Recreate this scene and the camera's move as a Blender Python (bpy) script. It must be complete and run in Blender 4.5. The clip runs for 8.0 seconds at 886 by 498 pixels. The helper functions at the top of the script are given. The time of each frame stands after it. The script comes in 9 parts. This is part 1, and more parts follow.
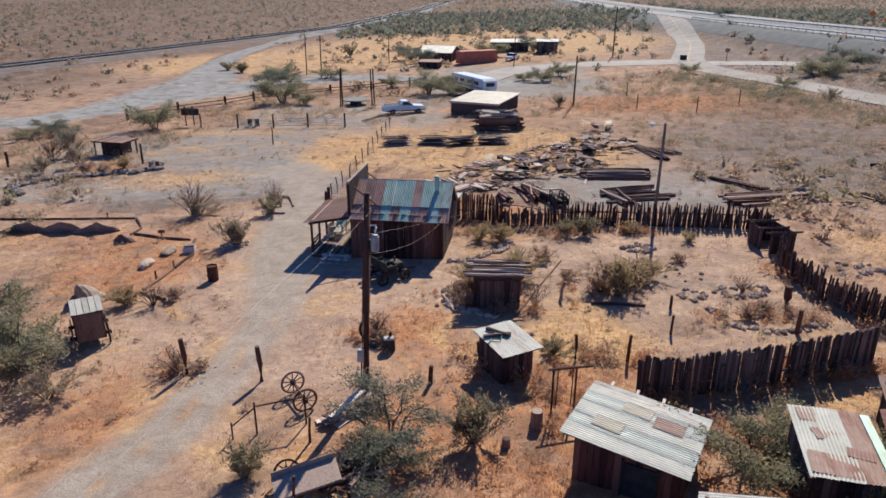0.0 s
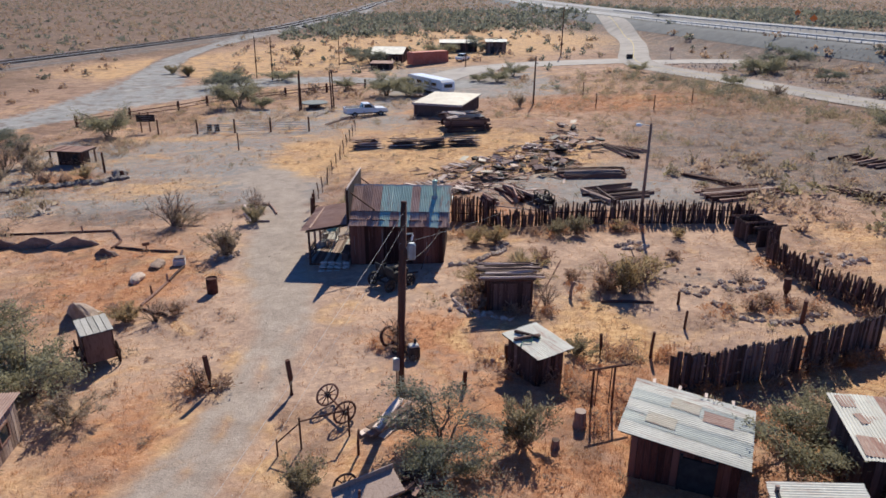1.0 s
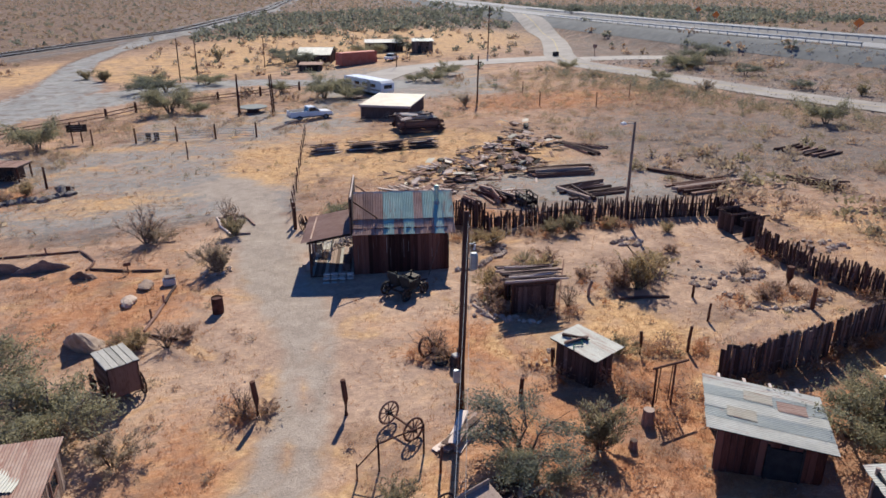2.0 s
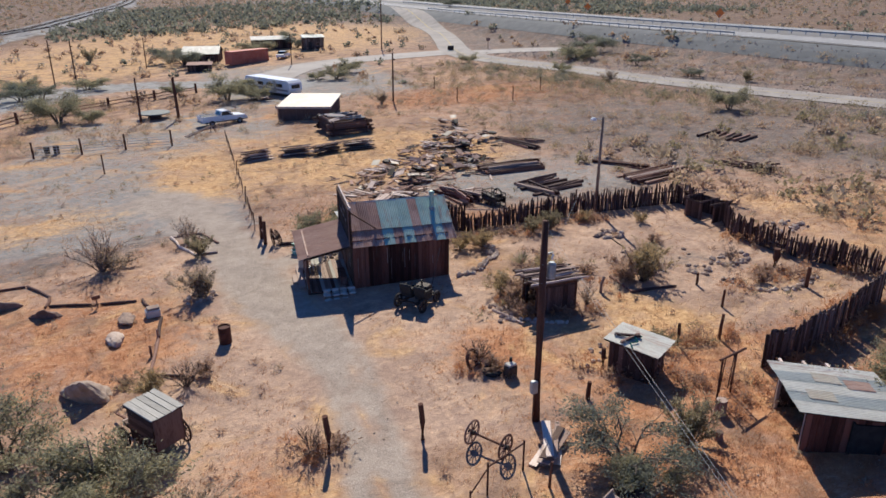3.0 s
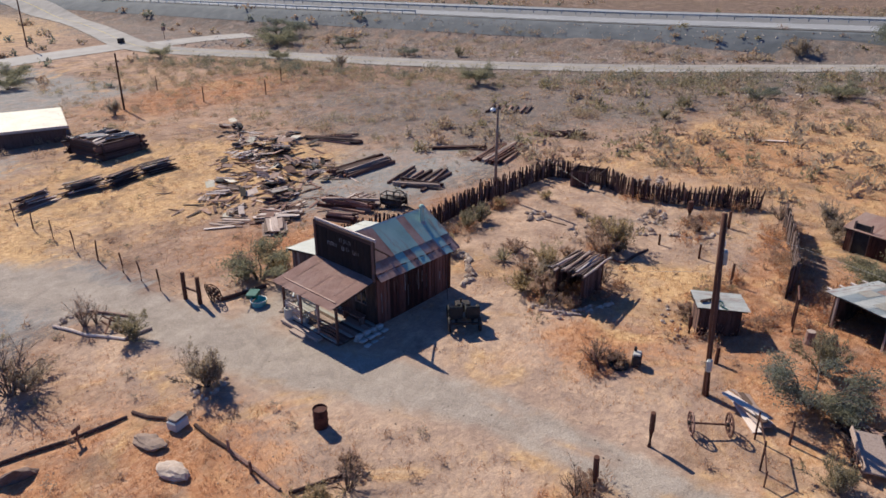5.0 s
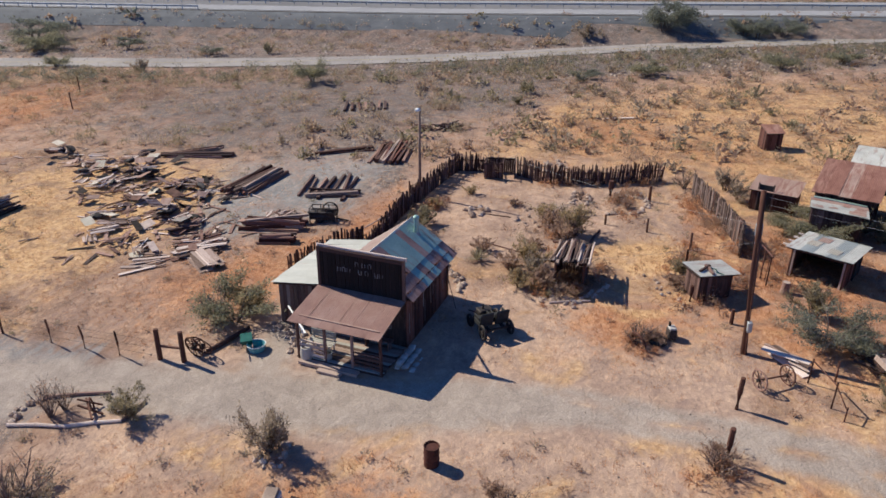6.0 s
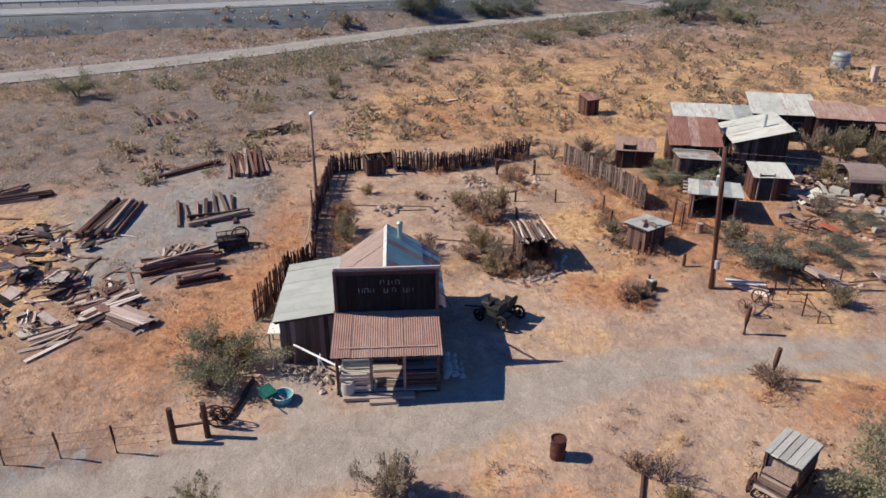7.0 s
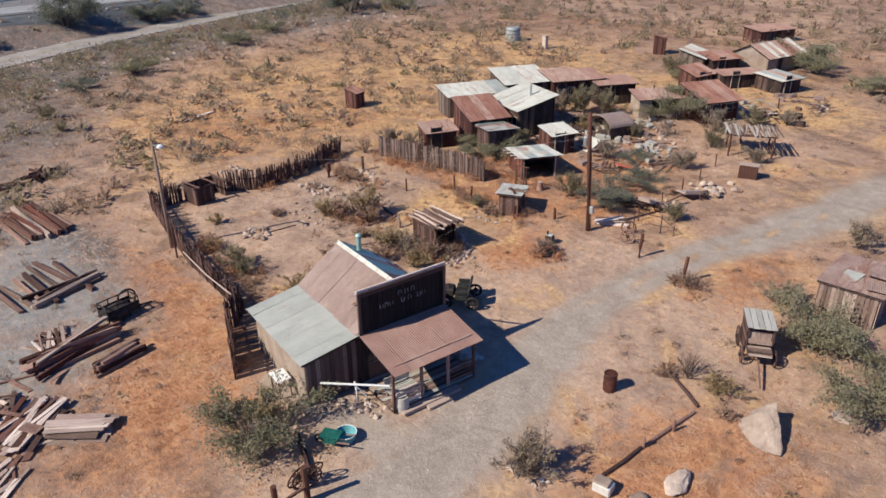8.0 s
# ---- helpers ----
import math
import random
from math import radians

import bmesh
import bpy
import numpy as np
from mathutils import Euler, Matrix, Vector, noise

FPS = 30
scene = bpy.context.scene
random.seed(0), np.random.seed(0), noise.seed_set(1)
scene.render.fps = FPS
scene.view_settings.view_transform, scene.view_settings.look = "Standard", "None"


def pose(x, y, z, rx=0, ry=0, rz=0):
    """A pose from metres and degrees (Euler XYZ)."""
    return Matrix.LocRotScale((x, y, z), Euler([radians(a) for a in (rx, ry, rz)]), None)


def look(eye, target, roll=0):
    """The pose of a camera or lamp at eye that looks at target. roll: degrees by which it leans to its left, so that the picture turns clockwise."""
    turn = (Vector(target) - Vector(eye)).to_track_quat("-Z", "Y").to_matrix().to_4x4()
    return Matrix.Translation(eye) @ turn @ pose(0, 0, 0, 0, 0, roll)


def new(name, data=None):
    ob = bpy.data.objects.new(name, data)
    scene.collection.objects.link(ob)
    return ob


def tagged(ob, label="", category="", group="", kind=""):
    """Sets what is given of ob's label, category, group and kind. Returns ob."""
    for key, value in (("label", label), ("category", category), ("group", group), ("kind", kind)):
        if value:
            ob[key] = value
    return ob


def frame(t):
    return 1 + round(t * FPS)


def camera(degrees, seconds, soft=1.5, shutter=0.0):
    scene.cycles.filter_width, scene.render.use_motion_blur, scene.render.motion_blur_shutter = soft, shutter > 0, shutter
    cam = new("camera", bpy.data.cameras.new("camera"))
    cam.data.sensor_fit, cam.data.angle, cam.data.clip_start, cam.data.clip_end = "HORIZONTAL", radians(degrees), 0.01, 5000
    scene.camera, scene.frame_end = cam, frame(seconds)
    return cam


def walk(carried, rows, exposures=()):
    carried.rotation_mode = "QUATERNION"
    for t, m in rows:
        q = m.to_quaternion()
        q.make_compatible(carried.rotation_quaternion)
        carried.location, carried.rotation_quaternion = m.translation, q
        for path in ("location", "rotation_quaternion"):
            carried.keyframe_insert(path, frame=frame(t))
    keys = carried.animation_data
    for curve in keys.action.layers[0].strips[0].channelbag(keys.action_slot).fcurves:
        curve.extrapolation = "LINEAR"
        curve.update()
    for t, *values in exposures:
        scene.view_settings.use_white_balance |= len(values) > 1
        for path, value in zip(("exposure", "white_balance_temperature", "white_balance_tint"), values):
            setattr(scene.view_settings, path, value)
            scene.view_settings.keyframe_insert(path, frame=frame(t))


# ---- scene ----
cam = camera(65.26, 8.0, soft=1.6)
# seconds, place, yaw, pitch, roll
ROWS = [
    (0.0, 0.104, -0.062, 16.248, 0.714, -20.869, -0.124),
    (0.5, -1.422, -0.071, 16.355, -2.779, -20.863, -0.117),
    (1.0, -3.287, 0.057, 16.499, -4.446, -20.882, -0.091),
    (1.5, -5.67, 0.492, 16.615, -7.733, -20.896, -0.031),
    (3.0, -14.719, 4.19, 17.202, -22.936, -21.587, 0.17),
    (3.5, -18.261, 6.559, 17.48, -29.637, -21.988, 0.291),
    (4.0, -21.675, 9.403, 17.771, -36.793, -22.398, 0.318),
    (4.5, -25.224, 13.258, 18.067, -45.367, -22.911, 0.249),
    (6.0, -32.537, 29.554, 18.912, -75.615, -24.203, -0.349),
    (6.5, -32.859, 36.403, 18.986, -87.961, -24.599, -0.385),
    (7.0, -32.096, 43.094, 19.136, -101.166, -25.061, -0.073),
    (7.5, -29.794, 50.602, 19.521, -117.507, -25.585, 0.125),
    (8.0, -25.985, 57.295, 19.932, -133.638, -25.768, 0.364),
]
walk(cam, [(t, pose(x, y, z, 90 + pitch, roll, yaw)) for t, x, y, z, yaw, pitch, roll in ROWS], [(0.0, 0.57, 4600, 13), (8.0, 0.57, 4600, 13)])

# ---- light ----
SUN_AZ, SUN_EL = 16.7, 39.0
world = bpy.data.worlds.new("sky")
scene.world = world
world.use_nodes = True
wn = world.node_tree
sky = wn.nodes.new("ShaderNodeTexSky")
sky.sky_type = "NISHITA"
sky.sun_disc = False
sky.sun_elevation, sky.sun_rotation = radians(SUN_EL), radians(SUN_AZ)
sky.air_density, sky.dust_density, sky.ozone_density = 0.6, 0.0, 4.0
wn.links.new(sky.outputs[0], wn.nodes["Background"].inputs[0])
wn.nodes["Background"].inputs[1].default_value = 0.065
sun = new("sun", bpy.data.lights.new("sun", "SUN"))
sun.data.energy, sun.data.angle, sun.data.color = 4.9, radians(0.55), (1.0, 0.74, 0.40)
sun_dir = Vector((math.sin(radians(SUN_AZ)) * math.cos(radians(SUN_EL)), math.cos(radians(SUN_AZ)) * math.cos(radians(SUN_EL)), math.sin(radians(SUN_EL))))
sun.matrix_world = look(sun_dir * 200, (0, 0, 0))

# ---- tools ----
rng = random.Random(7)
nrg = np.random.default_rng(11)
I4 = Matrix.Identity(4)


def ground_z(x, y):
    """Height of the natural ground with the highway bank and the railway bank on it."""
    x, y = np.asarray(x, float), np.asarray(y, float)
    u, v = 60 * np.tanh(x / 60), 60 * np.tanh((y - 40) / 60)
    z = 1.274051 + 0.035672 * u - 0.029131 * v + 3.4e-05 * u * v + 0.000297 * v * v
    z = z - 0.8 * np.exp(-((x - 4) ** 2 + (y - 125) ** 2) / 1800)
    bank = highway_z(y)
    d = x - highway_x(y)
    wd = np.interp(y, [-60, 0, 20, 45, 70], [4.0, 4.5, 6.0, 10.0, 12.0])
    t = np.clip((d + 1.0 + wd) / wd, 0, 1)
    t = t * t * (3 - 2 * t) * np.clip((46 - d) / 12.0, 0, 1)
    z = z + (np.maximum(bank - 0.12, z) - z) * t
    r = np.abs(x - rail_x(y))
    z = z + 1.0 * np.clip((13.0 - r) / 6.0, 0, 1)
    return z


def highway_x(y):
    """Near edge of the highway."""
    return np.interp(y, [-400, -60, -10, 20, 50, 75, 107, 140, 217, 300, 420, 600, 1500], [150, 112, 101, 97, 94, 92, 88.5, 84, 77, 76, 80, 92, 190])


def highway_z(y):
    return np.interp(y, [-400, -60, 0, 40, 70, 300, 900], [8.5, 7.8, 7.4, 6.9, 6.45, 6.2, 5.0])


def rail_x(y):
    return np.interp(y, [-600, 0, 110, 153, 202, 296, 497, 700, 1500], [-420, -165, -116, -98, -80, -47, -20, -8, 110])


def gz(x, y):
    return float(ground_z(x, y))


class Geo:
    """Gathers vertices and faces of one mesh."""

    def __init__(self):
        self.v, self.f = [], []

    def add(self, vs, fs):
        n = len(self.v)
        self.v.extend([tuple(p) for p in vs])
        self.f.extend([tuple(i + n for i in q) for q in fs])
        return self

    def box(self, sx, sy, sz, m=I4, bevel=0.0):
        """A box centred at m, with bevelled upright edges where asked."""
        a, b, c = sx / 2, sy / 2, sz / 2
        if bevel:
            k = min(bevel, a * 0.9, b * 0.9, c * 0.9)
            ring = [(-a + k, -b), (a - k, -b), (a, -b + k), (a, b - k), (a - k, b), (-a + k, b), (-a, b - k), (-a, -b + k)]
            s = [((a - k) / a, (b - k) / b)]
            vs = []
            for z, q in ((-c, 1), (-c + k, 0), (c - k, 0), (c, 1)):
                for x, y in ring:
                    vs.append(m @ Vector((x * (s[0][0] if q else 1), y * (s[0][1] if q else 1), z)))
            fs = [tuple(range(7, -1, -1)), tuple(range(24, 32))]
            for r in range(3):
                fs += [(r * 8 + i, r * 8 + (i + 1) % 8, r * 8 + 8 + (i + 1) % 8, r * 8 + 8 + i) for i in range(8)]
            return self.add(vs, fs)
        vs = [m @ Vector((x, y, z)) for z in (-c, c) for x, y in ((-a, -b), (a, -b), (a, b), (-a, b))]
        return self.add(vs, [(3, 2, 1, 0), (4, 5, 6, 7), (0, 1, 5, 4), (1, 2, 6, 5), (2, 3, 7, 6), (3, 0, 4, 7)])

    def bar(self, p, q, w, h=None):
        """A square bar from p to q."""
        p, q = Vector(p), Vector(q)
        d = q - p
        m = Matrix.Translation((p + q) / 2) @ d.to_track_quat("Z", "Y").to_matrix().to_4x4()
        return self.box(w, h or w, d.length, m)

    def cyl(self, p, q, r0, r1=None, n=8, caps=True):
        p, q = Vector(p), Vector(q)
        r1 = r0 if r1 is None else r1
        d = (q - p).to_track_quat("Z", "Y").to_matrix()
        vs = []
        for c, r in ((p, r0), (q, r1)):
            vs += [c + d @ Vector((r * math.cos(2 * math.pi * i / n), r * math.sin(2 * math.pi * i / n), 0)) for i in range(n)]
        fs = [(i, (i + 1) % n, n + (i + 1) % n, n + i) for i in range(n)]
        if caps:
            fs += [tuple(range(n - 1, -1, -1)), tuple(range(n, 2 * n))]
        return self.add(vs, fs)

    def tube(self, pts, radii, n=6):
        """One connected tube through the points."""
        pts = [Vector(p) for p in pts]
        vs = []
        for i, (p, r) in enumerate(zip(pts, radii)):
            d = (pts[min(i + 1, len(pts) - 1)] - pts[max(i - 1, 0)]).to_track_quat("Z", "Y").to_matrix()
            vs += [p + d @ Vector((r * math.cos(2 * math.pi * j / n), r * math.sin(2 * math.pi * j / n), 0)) for j in range(n)]
        fs = [(i * n + j, i * n + (j + 1) % n, (i + 1) * n + (j + 1) % n, (i + 1) * n + j) for i in range(len(pts) - 1) for j in range(n)]
        return self.add(vs, fs + [tuple(range(n - 1, -1, -1)), tuple(range((len(pts) - 1) * n, len(pts) * n))])

    def lathe(self, prof, n=20, m=I4):
        vs = [m @ Vector((r * math.cos(2 * math.pi * i / n), r * math.sin(2 * math.pi * i / n), z)) for r, z in prof for i in range(n)]
        fs = [(k * n + i, k * n + (i + 1) % n, (k + 1) * n + (i + 1) % n, (k + 1) * n + i) for k in range(len(prof) - 1) for i in range(n)]
        return self.add(vs, fs)

    def ring(self, R, r, n=24, k=6, m=I4):
        """A torus about the z axis of m."""
        vs, fs = [], []
        for i in range(n):
            a = 2 * math.pi * i / n
            for j in range(k):
                b = 2 * math.pi * j / k
                vs.append(m @ Vector(((R + r * math.cos(b)) * math.cos(a), (R + r * math.cos(b)) * math.sin(a), r * math.sin(b))))
        for i in range(n):
            for j in range(k):
                fs.append((i * k + j, (i + 1) % n * k + j, (i + 1) % n * k + (j + 1) % k, i * k + (j + 1) % k))
        return self.add(vs, fs)

    def prism(self, poly, d, m=I4):
        """An outline in the xz plane of m, drawn out to both sides by d / 2 along y."""
        n = len(poly)
        vs = [m @ Vector((x, -d / 2, z)) for x, z in poly] + [m @ Vector((x, d / 2, z)) for x, z in poly]
        fs = [tuple(range(n)), tuple(range(2 * n - 1, n - 1, -1))] + [(i, n + i, n + (i + 1) % n, (i + 1) % n) for i in range(n)]
        return self.add(vs, fs)

    def mesh(self, name, mat, smooth=False):
        me = bpy.data.meshes.new(name)
        me.from_pydata([tuple(p) for p in self.v], [], self.f)
        if mat:
            me.materials.append(mat)
        if smooth:
            me.polygons.foreach_set("use_smooth", [True] * len(me.polygons))
        me.update()
        return me


def part(name, geo, mat, parent, label="", m=None, smooth=False):
    """Links a gathered mesh as one object under a thing or a part."""
    me = geo if isinstance(geo, bpy.types.Mesh) else geo.mesh(name, mat, smooth)
    ob = new(name, me)
    if parent:
        ob.parent = parent
    if m is not None:
        ob.matrix_basis = m
    if label:
        tagged(ob, label)
    return ob


def thing(name, m, label, category, group="", kind=""):
    ob = new(name)
    ob.empty_display_size = 0.2
    ob.matrix_basis = m
    return tagged(ob, label, category, group, kind)


def at(x, y, rz=0, dz=0.0, rx=0, ry=0):
    return pose(x, y, gz(x, y) + dz, rx, ry, rz)


PLANKS = {}


def plank_mesh(mat, k, name="plank"):
    """One of four worn boards of unit size: x across, y through, z along from 0 to 1."""
    key = (mat.name, k, name)
    if key not in PLANKS:
        r = random.Random(k * 13 + 5)
        g = Geo()
        vs = []
        for i, z in enumerate((0, 0.5, 1)):
            e = 0.07 if i == 1 else 0.03
            for x, y in ((-0.5, -0.5), (0.5, -0.5), (0.5, 0.5), (-0.5, 0.5)):
                vs.append((x + r.uniform(-e, e), y + r.uniform(-0.25, 0.25) * (i == 1), z + (r.uniform(-0.02, 0.02) if i != 1 else 0)))
        g.add(vs, [(3, 2, 1, 0), (8, 9, 10, 11)] + [(a + j, a + (j + 1) % 4, a + 4 + (j + 1) % 4, a + 4 + j) for a in (0, 4) for j in range(4)])
        PLANKS[key] = g.mesh(name, mat)
    return PLANKS[key]


def stake_mesh(mat, k, name="stake"):
    """One of five round, bent stakes of unit size, z from 0 to 1."""
    key = (mat.name, k, name)
    if key not in PLANKS:
        r = random.Random(k * 31 + 2)
        g = Geo()
        vs = []
        for i, z in enumerate((0, 0.4, 0.75, 1)):
            ox, oy = (r.uniform(-0.25, 0.25), r.uniform(-0.25, 0.25)) if 0 < i else (0, 0)
            rad = (0.5, 0.5, 0.47, 0.38)[i]
            for j in range(6):
                a = j * math.pi / 3
                vs.append((ox + rad * math.cos(a) * r.uniform(0.85, 1.1), oy + rad * math.sin(a), z + (r.uniform(-0.04, 0.02) if i == 3 else 0)))
        fs = [(18, 19, 20, 21, 22, 23)] + [(a + j, a + (j + 1) % 6, a + 6 + (j + 1) % 6, a + 6 + j) for a in (0, 6, 12) for j in range(6)]
        g.add(vs, fs)
        PLANKS[key] = g.mesh(name, mat)
    return PLANKS[key]


def lay(me, name, parent, p, q, w, t, roll=0.0):
    """One piece of unit size laid from p to q (in the parent's own axes), w wide and t thick."""
    p, q = Vector(p), Vector(q)
    d = q - p
    ob = new(name, me)
    ob.parent = parent
    rot = d.to_track_quat("Z", "Y").to_matrix().to_4x4() @ Matrix.Rotation(radians(roll), 4, "Z")
    ob.matrix_basis = Matrix.Translation(p) @ rot @ Matrix.Diagonal((w, t, d.length, 1))
    return ob


def upright(me, name, parent, x, y, z, rz, w, t, h, lean=0.0, lean2=0.0):
    ob = new(name, me)
    ob.parent = parent
    ob.matrix_basis = pose(x, y, z, lean2, lean, rz) @ Matrix.Diagonal((w, t, h, 1))
    return ob


SHEETS = {}


def sheet_mesh(mat, w, l, k=0, pitch=0.1, amp=0.0095):
    """A corrugated sheet: x across from 0 to w, y down the slope from 0 to l, slightly bent."""
    key = (mat.name, round(w, 2), round(l, 2), k)
    if key not in SHEETS:
        r = random.Random(k + 3)
        n = max(6, int(w / pitch * 4))
        bends = [r.uniform(-0.012, 0.012) for _ in range(5)]
        vs, fs = [], []
        for j in range(5):
            for i in range(n + 1):
                x = w * i / n
                vs.append((x, l * j / 4 + (r.uniform(-0.015, 0.015) if j in (0, 4) else 0), amp * math.sin(2 * math.pi * x / pitch) + bends[j] * math.sin(math.pi * i / n)))
        for j in range(4):
            fs += [(j * (n + 1) + i, j * (n + 1) + i + 1, (j + 1) * (n + 1) + i + 1, (j + 1) * (n + 1) + i) for i in range(n)]
        g = Geo()
        g.add(vs, fs)
        g.add([(a, b, c - 0.004) for a, b, c in vs], [f[::-1] for f in fs])
        SHEETS[key] = g.mesh("sheet", mat)
    return SHEETS[key]


def sheets(parent, o, across, down, width, length, mats, rows=1, w=0.72, lift=0.0, chance=0.4):
    """Lays overlapping corrugated sheets on a slope from corner o. mats: one list a row, taken in turn."""
    o, across, down = Vector(o), Vector(across).normalized(), Vector(down).normalized()
    nrm = across.cross(down).normalized()
    if nrm.z < 0:
        nrm = -nrm
        flip = True
    else:
        flip = False
    n = max(1, round(width / w))
    w = width / n
    rl = length / rows
    for r in range(rows):
        for i in range(n):
            row = mats[r % len(mats)]
            me = sheet_mesh(row[i % len(row)] if rng.random() >= chance else rng.choice(row), w + 0.05, rl + 0.1, rng.randrange(3))
            ob = new("sheet", me)
            ob.parent = parent
            c = o + across * (i * w) + down * (r * rl - (0.06 if r else 0)) + nrm * (lift + 0.02 + 0.012 * (i % 2) + (0.02 * (rows - r)))
            rot = Matrix((across, down, across.cross(down))).transposed().to_4x4()
            ob.matrix_basis = Matrix.Translation(c) @ rot @ pose(0, 0, 0, rng.uniform(-0.3, 0.3), 0, rng.uniform(-0.7, 0.7))


def board_wall(geo, p, q, z0, h0, h1, w=0.2, t=0.045, r=rng):
    """Upright boards side by side from p to q (plan), as one mesh; height goes from h0 to h1."""
    p, q = Vector((*p, 0)), Vector((*q, 0))
    L = (q - p).length
    n = max(1, round(L / w))
    d = (q - p) / n
    a = math.degrees(math.atan2(d.y, d.x))
    for i in range(n):
        c = p + d * (i + 0.5)
        h = h0 + (h1 - h0) * (i + 0.5) / n + r.uniform(-0.03, 0.02)
        tt = t * r.uniform(0.7, 1.3)
        geo.box(d.length * r.uniform(0.9, 0.99), tt, h, pose(c.x, c.y, z0 + h / 2, 0, 0, a))

# ---- materials ----
def node_mat(name):
    m = bpy.data.materials.new(name)
    m.use_nodes = True
    return m, m.node_tree.nodes, m.node_tree.links, m.node_tree.nodes["Principled BSDF"]


def ramp(ns, ls, fac, stops):
    r = ns.new("ShaderNodeValToRGB")
    while len(r.color_ramp.elements) < len(stops):
        r.color_ramp.elements.new(0.5)
    for e, (p, c) in zip(r.color_ramp.elements, stops):
        e.position, e.color = p, (*c, 1)
    ls.new(fac, r.inputs[0])
    return r.outputs[0]


def noise_tex(ns, ls, vec, scale, detail=6.0, rough=0.6, dist=0.0):
    n = ns.new("ShaderNodeTexNoise")
    n.inputs["Scale"].default_value, n.inputs["Detail"].default_value = scale, detail
    n.inputs["Roughness"].default_value, n.inputs["Distortion"].default_value = rough, dist
    if vec:
        ls.new(vec, n.inputs["Vector"])
    return n.outputs[0]


def mix_rgb(ns, ls, fac, a, b, mode="MIX"):
    m = ns.new("ShaderNodeMix")
    m.data_type, m.blend_type = "RGBA", mode
    for sock, v in ((m.inputs[0], fac), (m.inputs[6], a), (m.inputs[7], b)):
        if isinstance(v, (int, float)):
            sock.default_value = v
        elif isinstance(v, tuple):
            sock.default_value = (*v, 1)
        else:
            ls.new(v, sock)
    return m.outputs[2]


def math_node(ns, ls, op, a, b=0.0, clamp=False):
    m = ns.new("ShaderNodeMath")
    m.operation, m.use_clamp = op, clamp
    for sock, v in ((m.inputs[0], a), (m.inputs[1], b)):
        if isinstance(v, (int, float)):
            sock.default_value = v
        else:
            ls.new(v, sock)
    return m.outputs[0]


def surface(name, cols, scale=3.0, fine=30.0, rough=0.85, metal=0.0, bump=0.3, stretch=(1, 1, 1), local=False, island=False, vary=0.5, dist=0.02):
    """Worn surface: two scales of colour, fine relief, and a shift from piece to piece."""
    m, ns, ls, b = node_mat(name)
    tc, geo, info = ns.new("ShaderNodeTexCoord"), ns.new("ShaderNodeNewGeometry"), ns.new("ShaderNodeObjectInfo")
    mp = ns.new("ShaderNodeMapping")
    mp.inputs["Scale"].default_value = stretch
    ls.new(tc.outputs["Object"] if local else geo.outputs["Position"], mp.inputs[0])
    rnd = geo.outputs["Random Per Island"] if island else info.outputs["Random"]
    off = ns.new("ShaderNodeVectorMath")
    off.operation = "ADD"
    comb = ns.new("ShaderNodeCombineXYZ")
    k = math_node(ns, ls, "MULTIPLY", rnd, 37.0)
    for i in range(3):
        ls.new(k, comb.inputs[i])
    ls.new(mp.outputs[0], off.inputs[0])
    ls.new(comb.outputs[0], off.inputs[1])
    big = noise_tex(ns, ls, off.outputs[0], scale, 5, 0.6, 0.4)
    small = noise_tex(ns, ls, off.outputs[0], fine, 4, 0.7)
    f = math_node(ns, ls, "ADD", math_node(ns, ls, "MULTIPLY", big, 0.65), math_node(ns, ls, "MULTIPLY", small, 0.35))
    f = math_node(ns, ls, "ADD", f, math_node(ns, ls, "MULTIPLY", math_node(ns, ls, "SUBTRACT", rnd, 0.5), vary * 0.4))
    n = len(cols)
    c = ramp(ns, ls, f, [(0.3 + 0.4 * i / max(1, n - 1), q) for i, q in enumerate(cols)])
    ls.new(c, b.inputs["Base Color"])
    b.inputs["Metallic"].default_value = metal
    rr = ns.new("ShaderNodeMapRange")
    rr.inputs[3].default_value, rr.inputs[4].default_value = max(0.05, rough - 0.12), min(1, rough + 0.1)
    ls.new(small, rr.inputs[0])
    ls.new(rr.outputs[0], b.inputs["Roughness"])
    b.inputs["Specular IOR Level"].default_value = 0.25
    if bump:
        bp = ns.new("ShaderNodeBump")
        bp.inputs["Strength"].default_value, bp.inputs["Distance"].default_value = bump, dist
        ls.new(f, bp.inputs["Height"])
        ls.new(bp.outputs[0], b.inputs["Normal"])
    return m


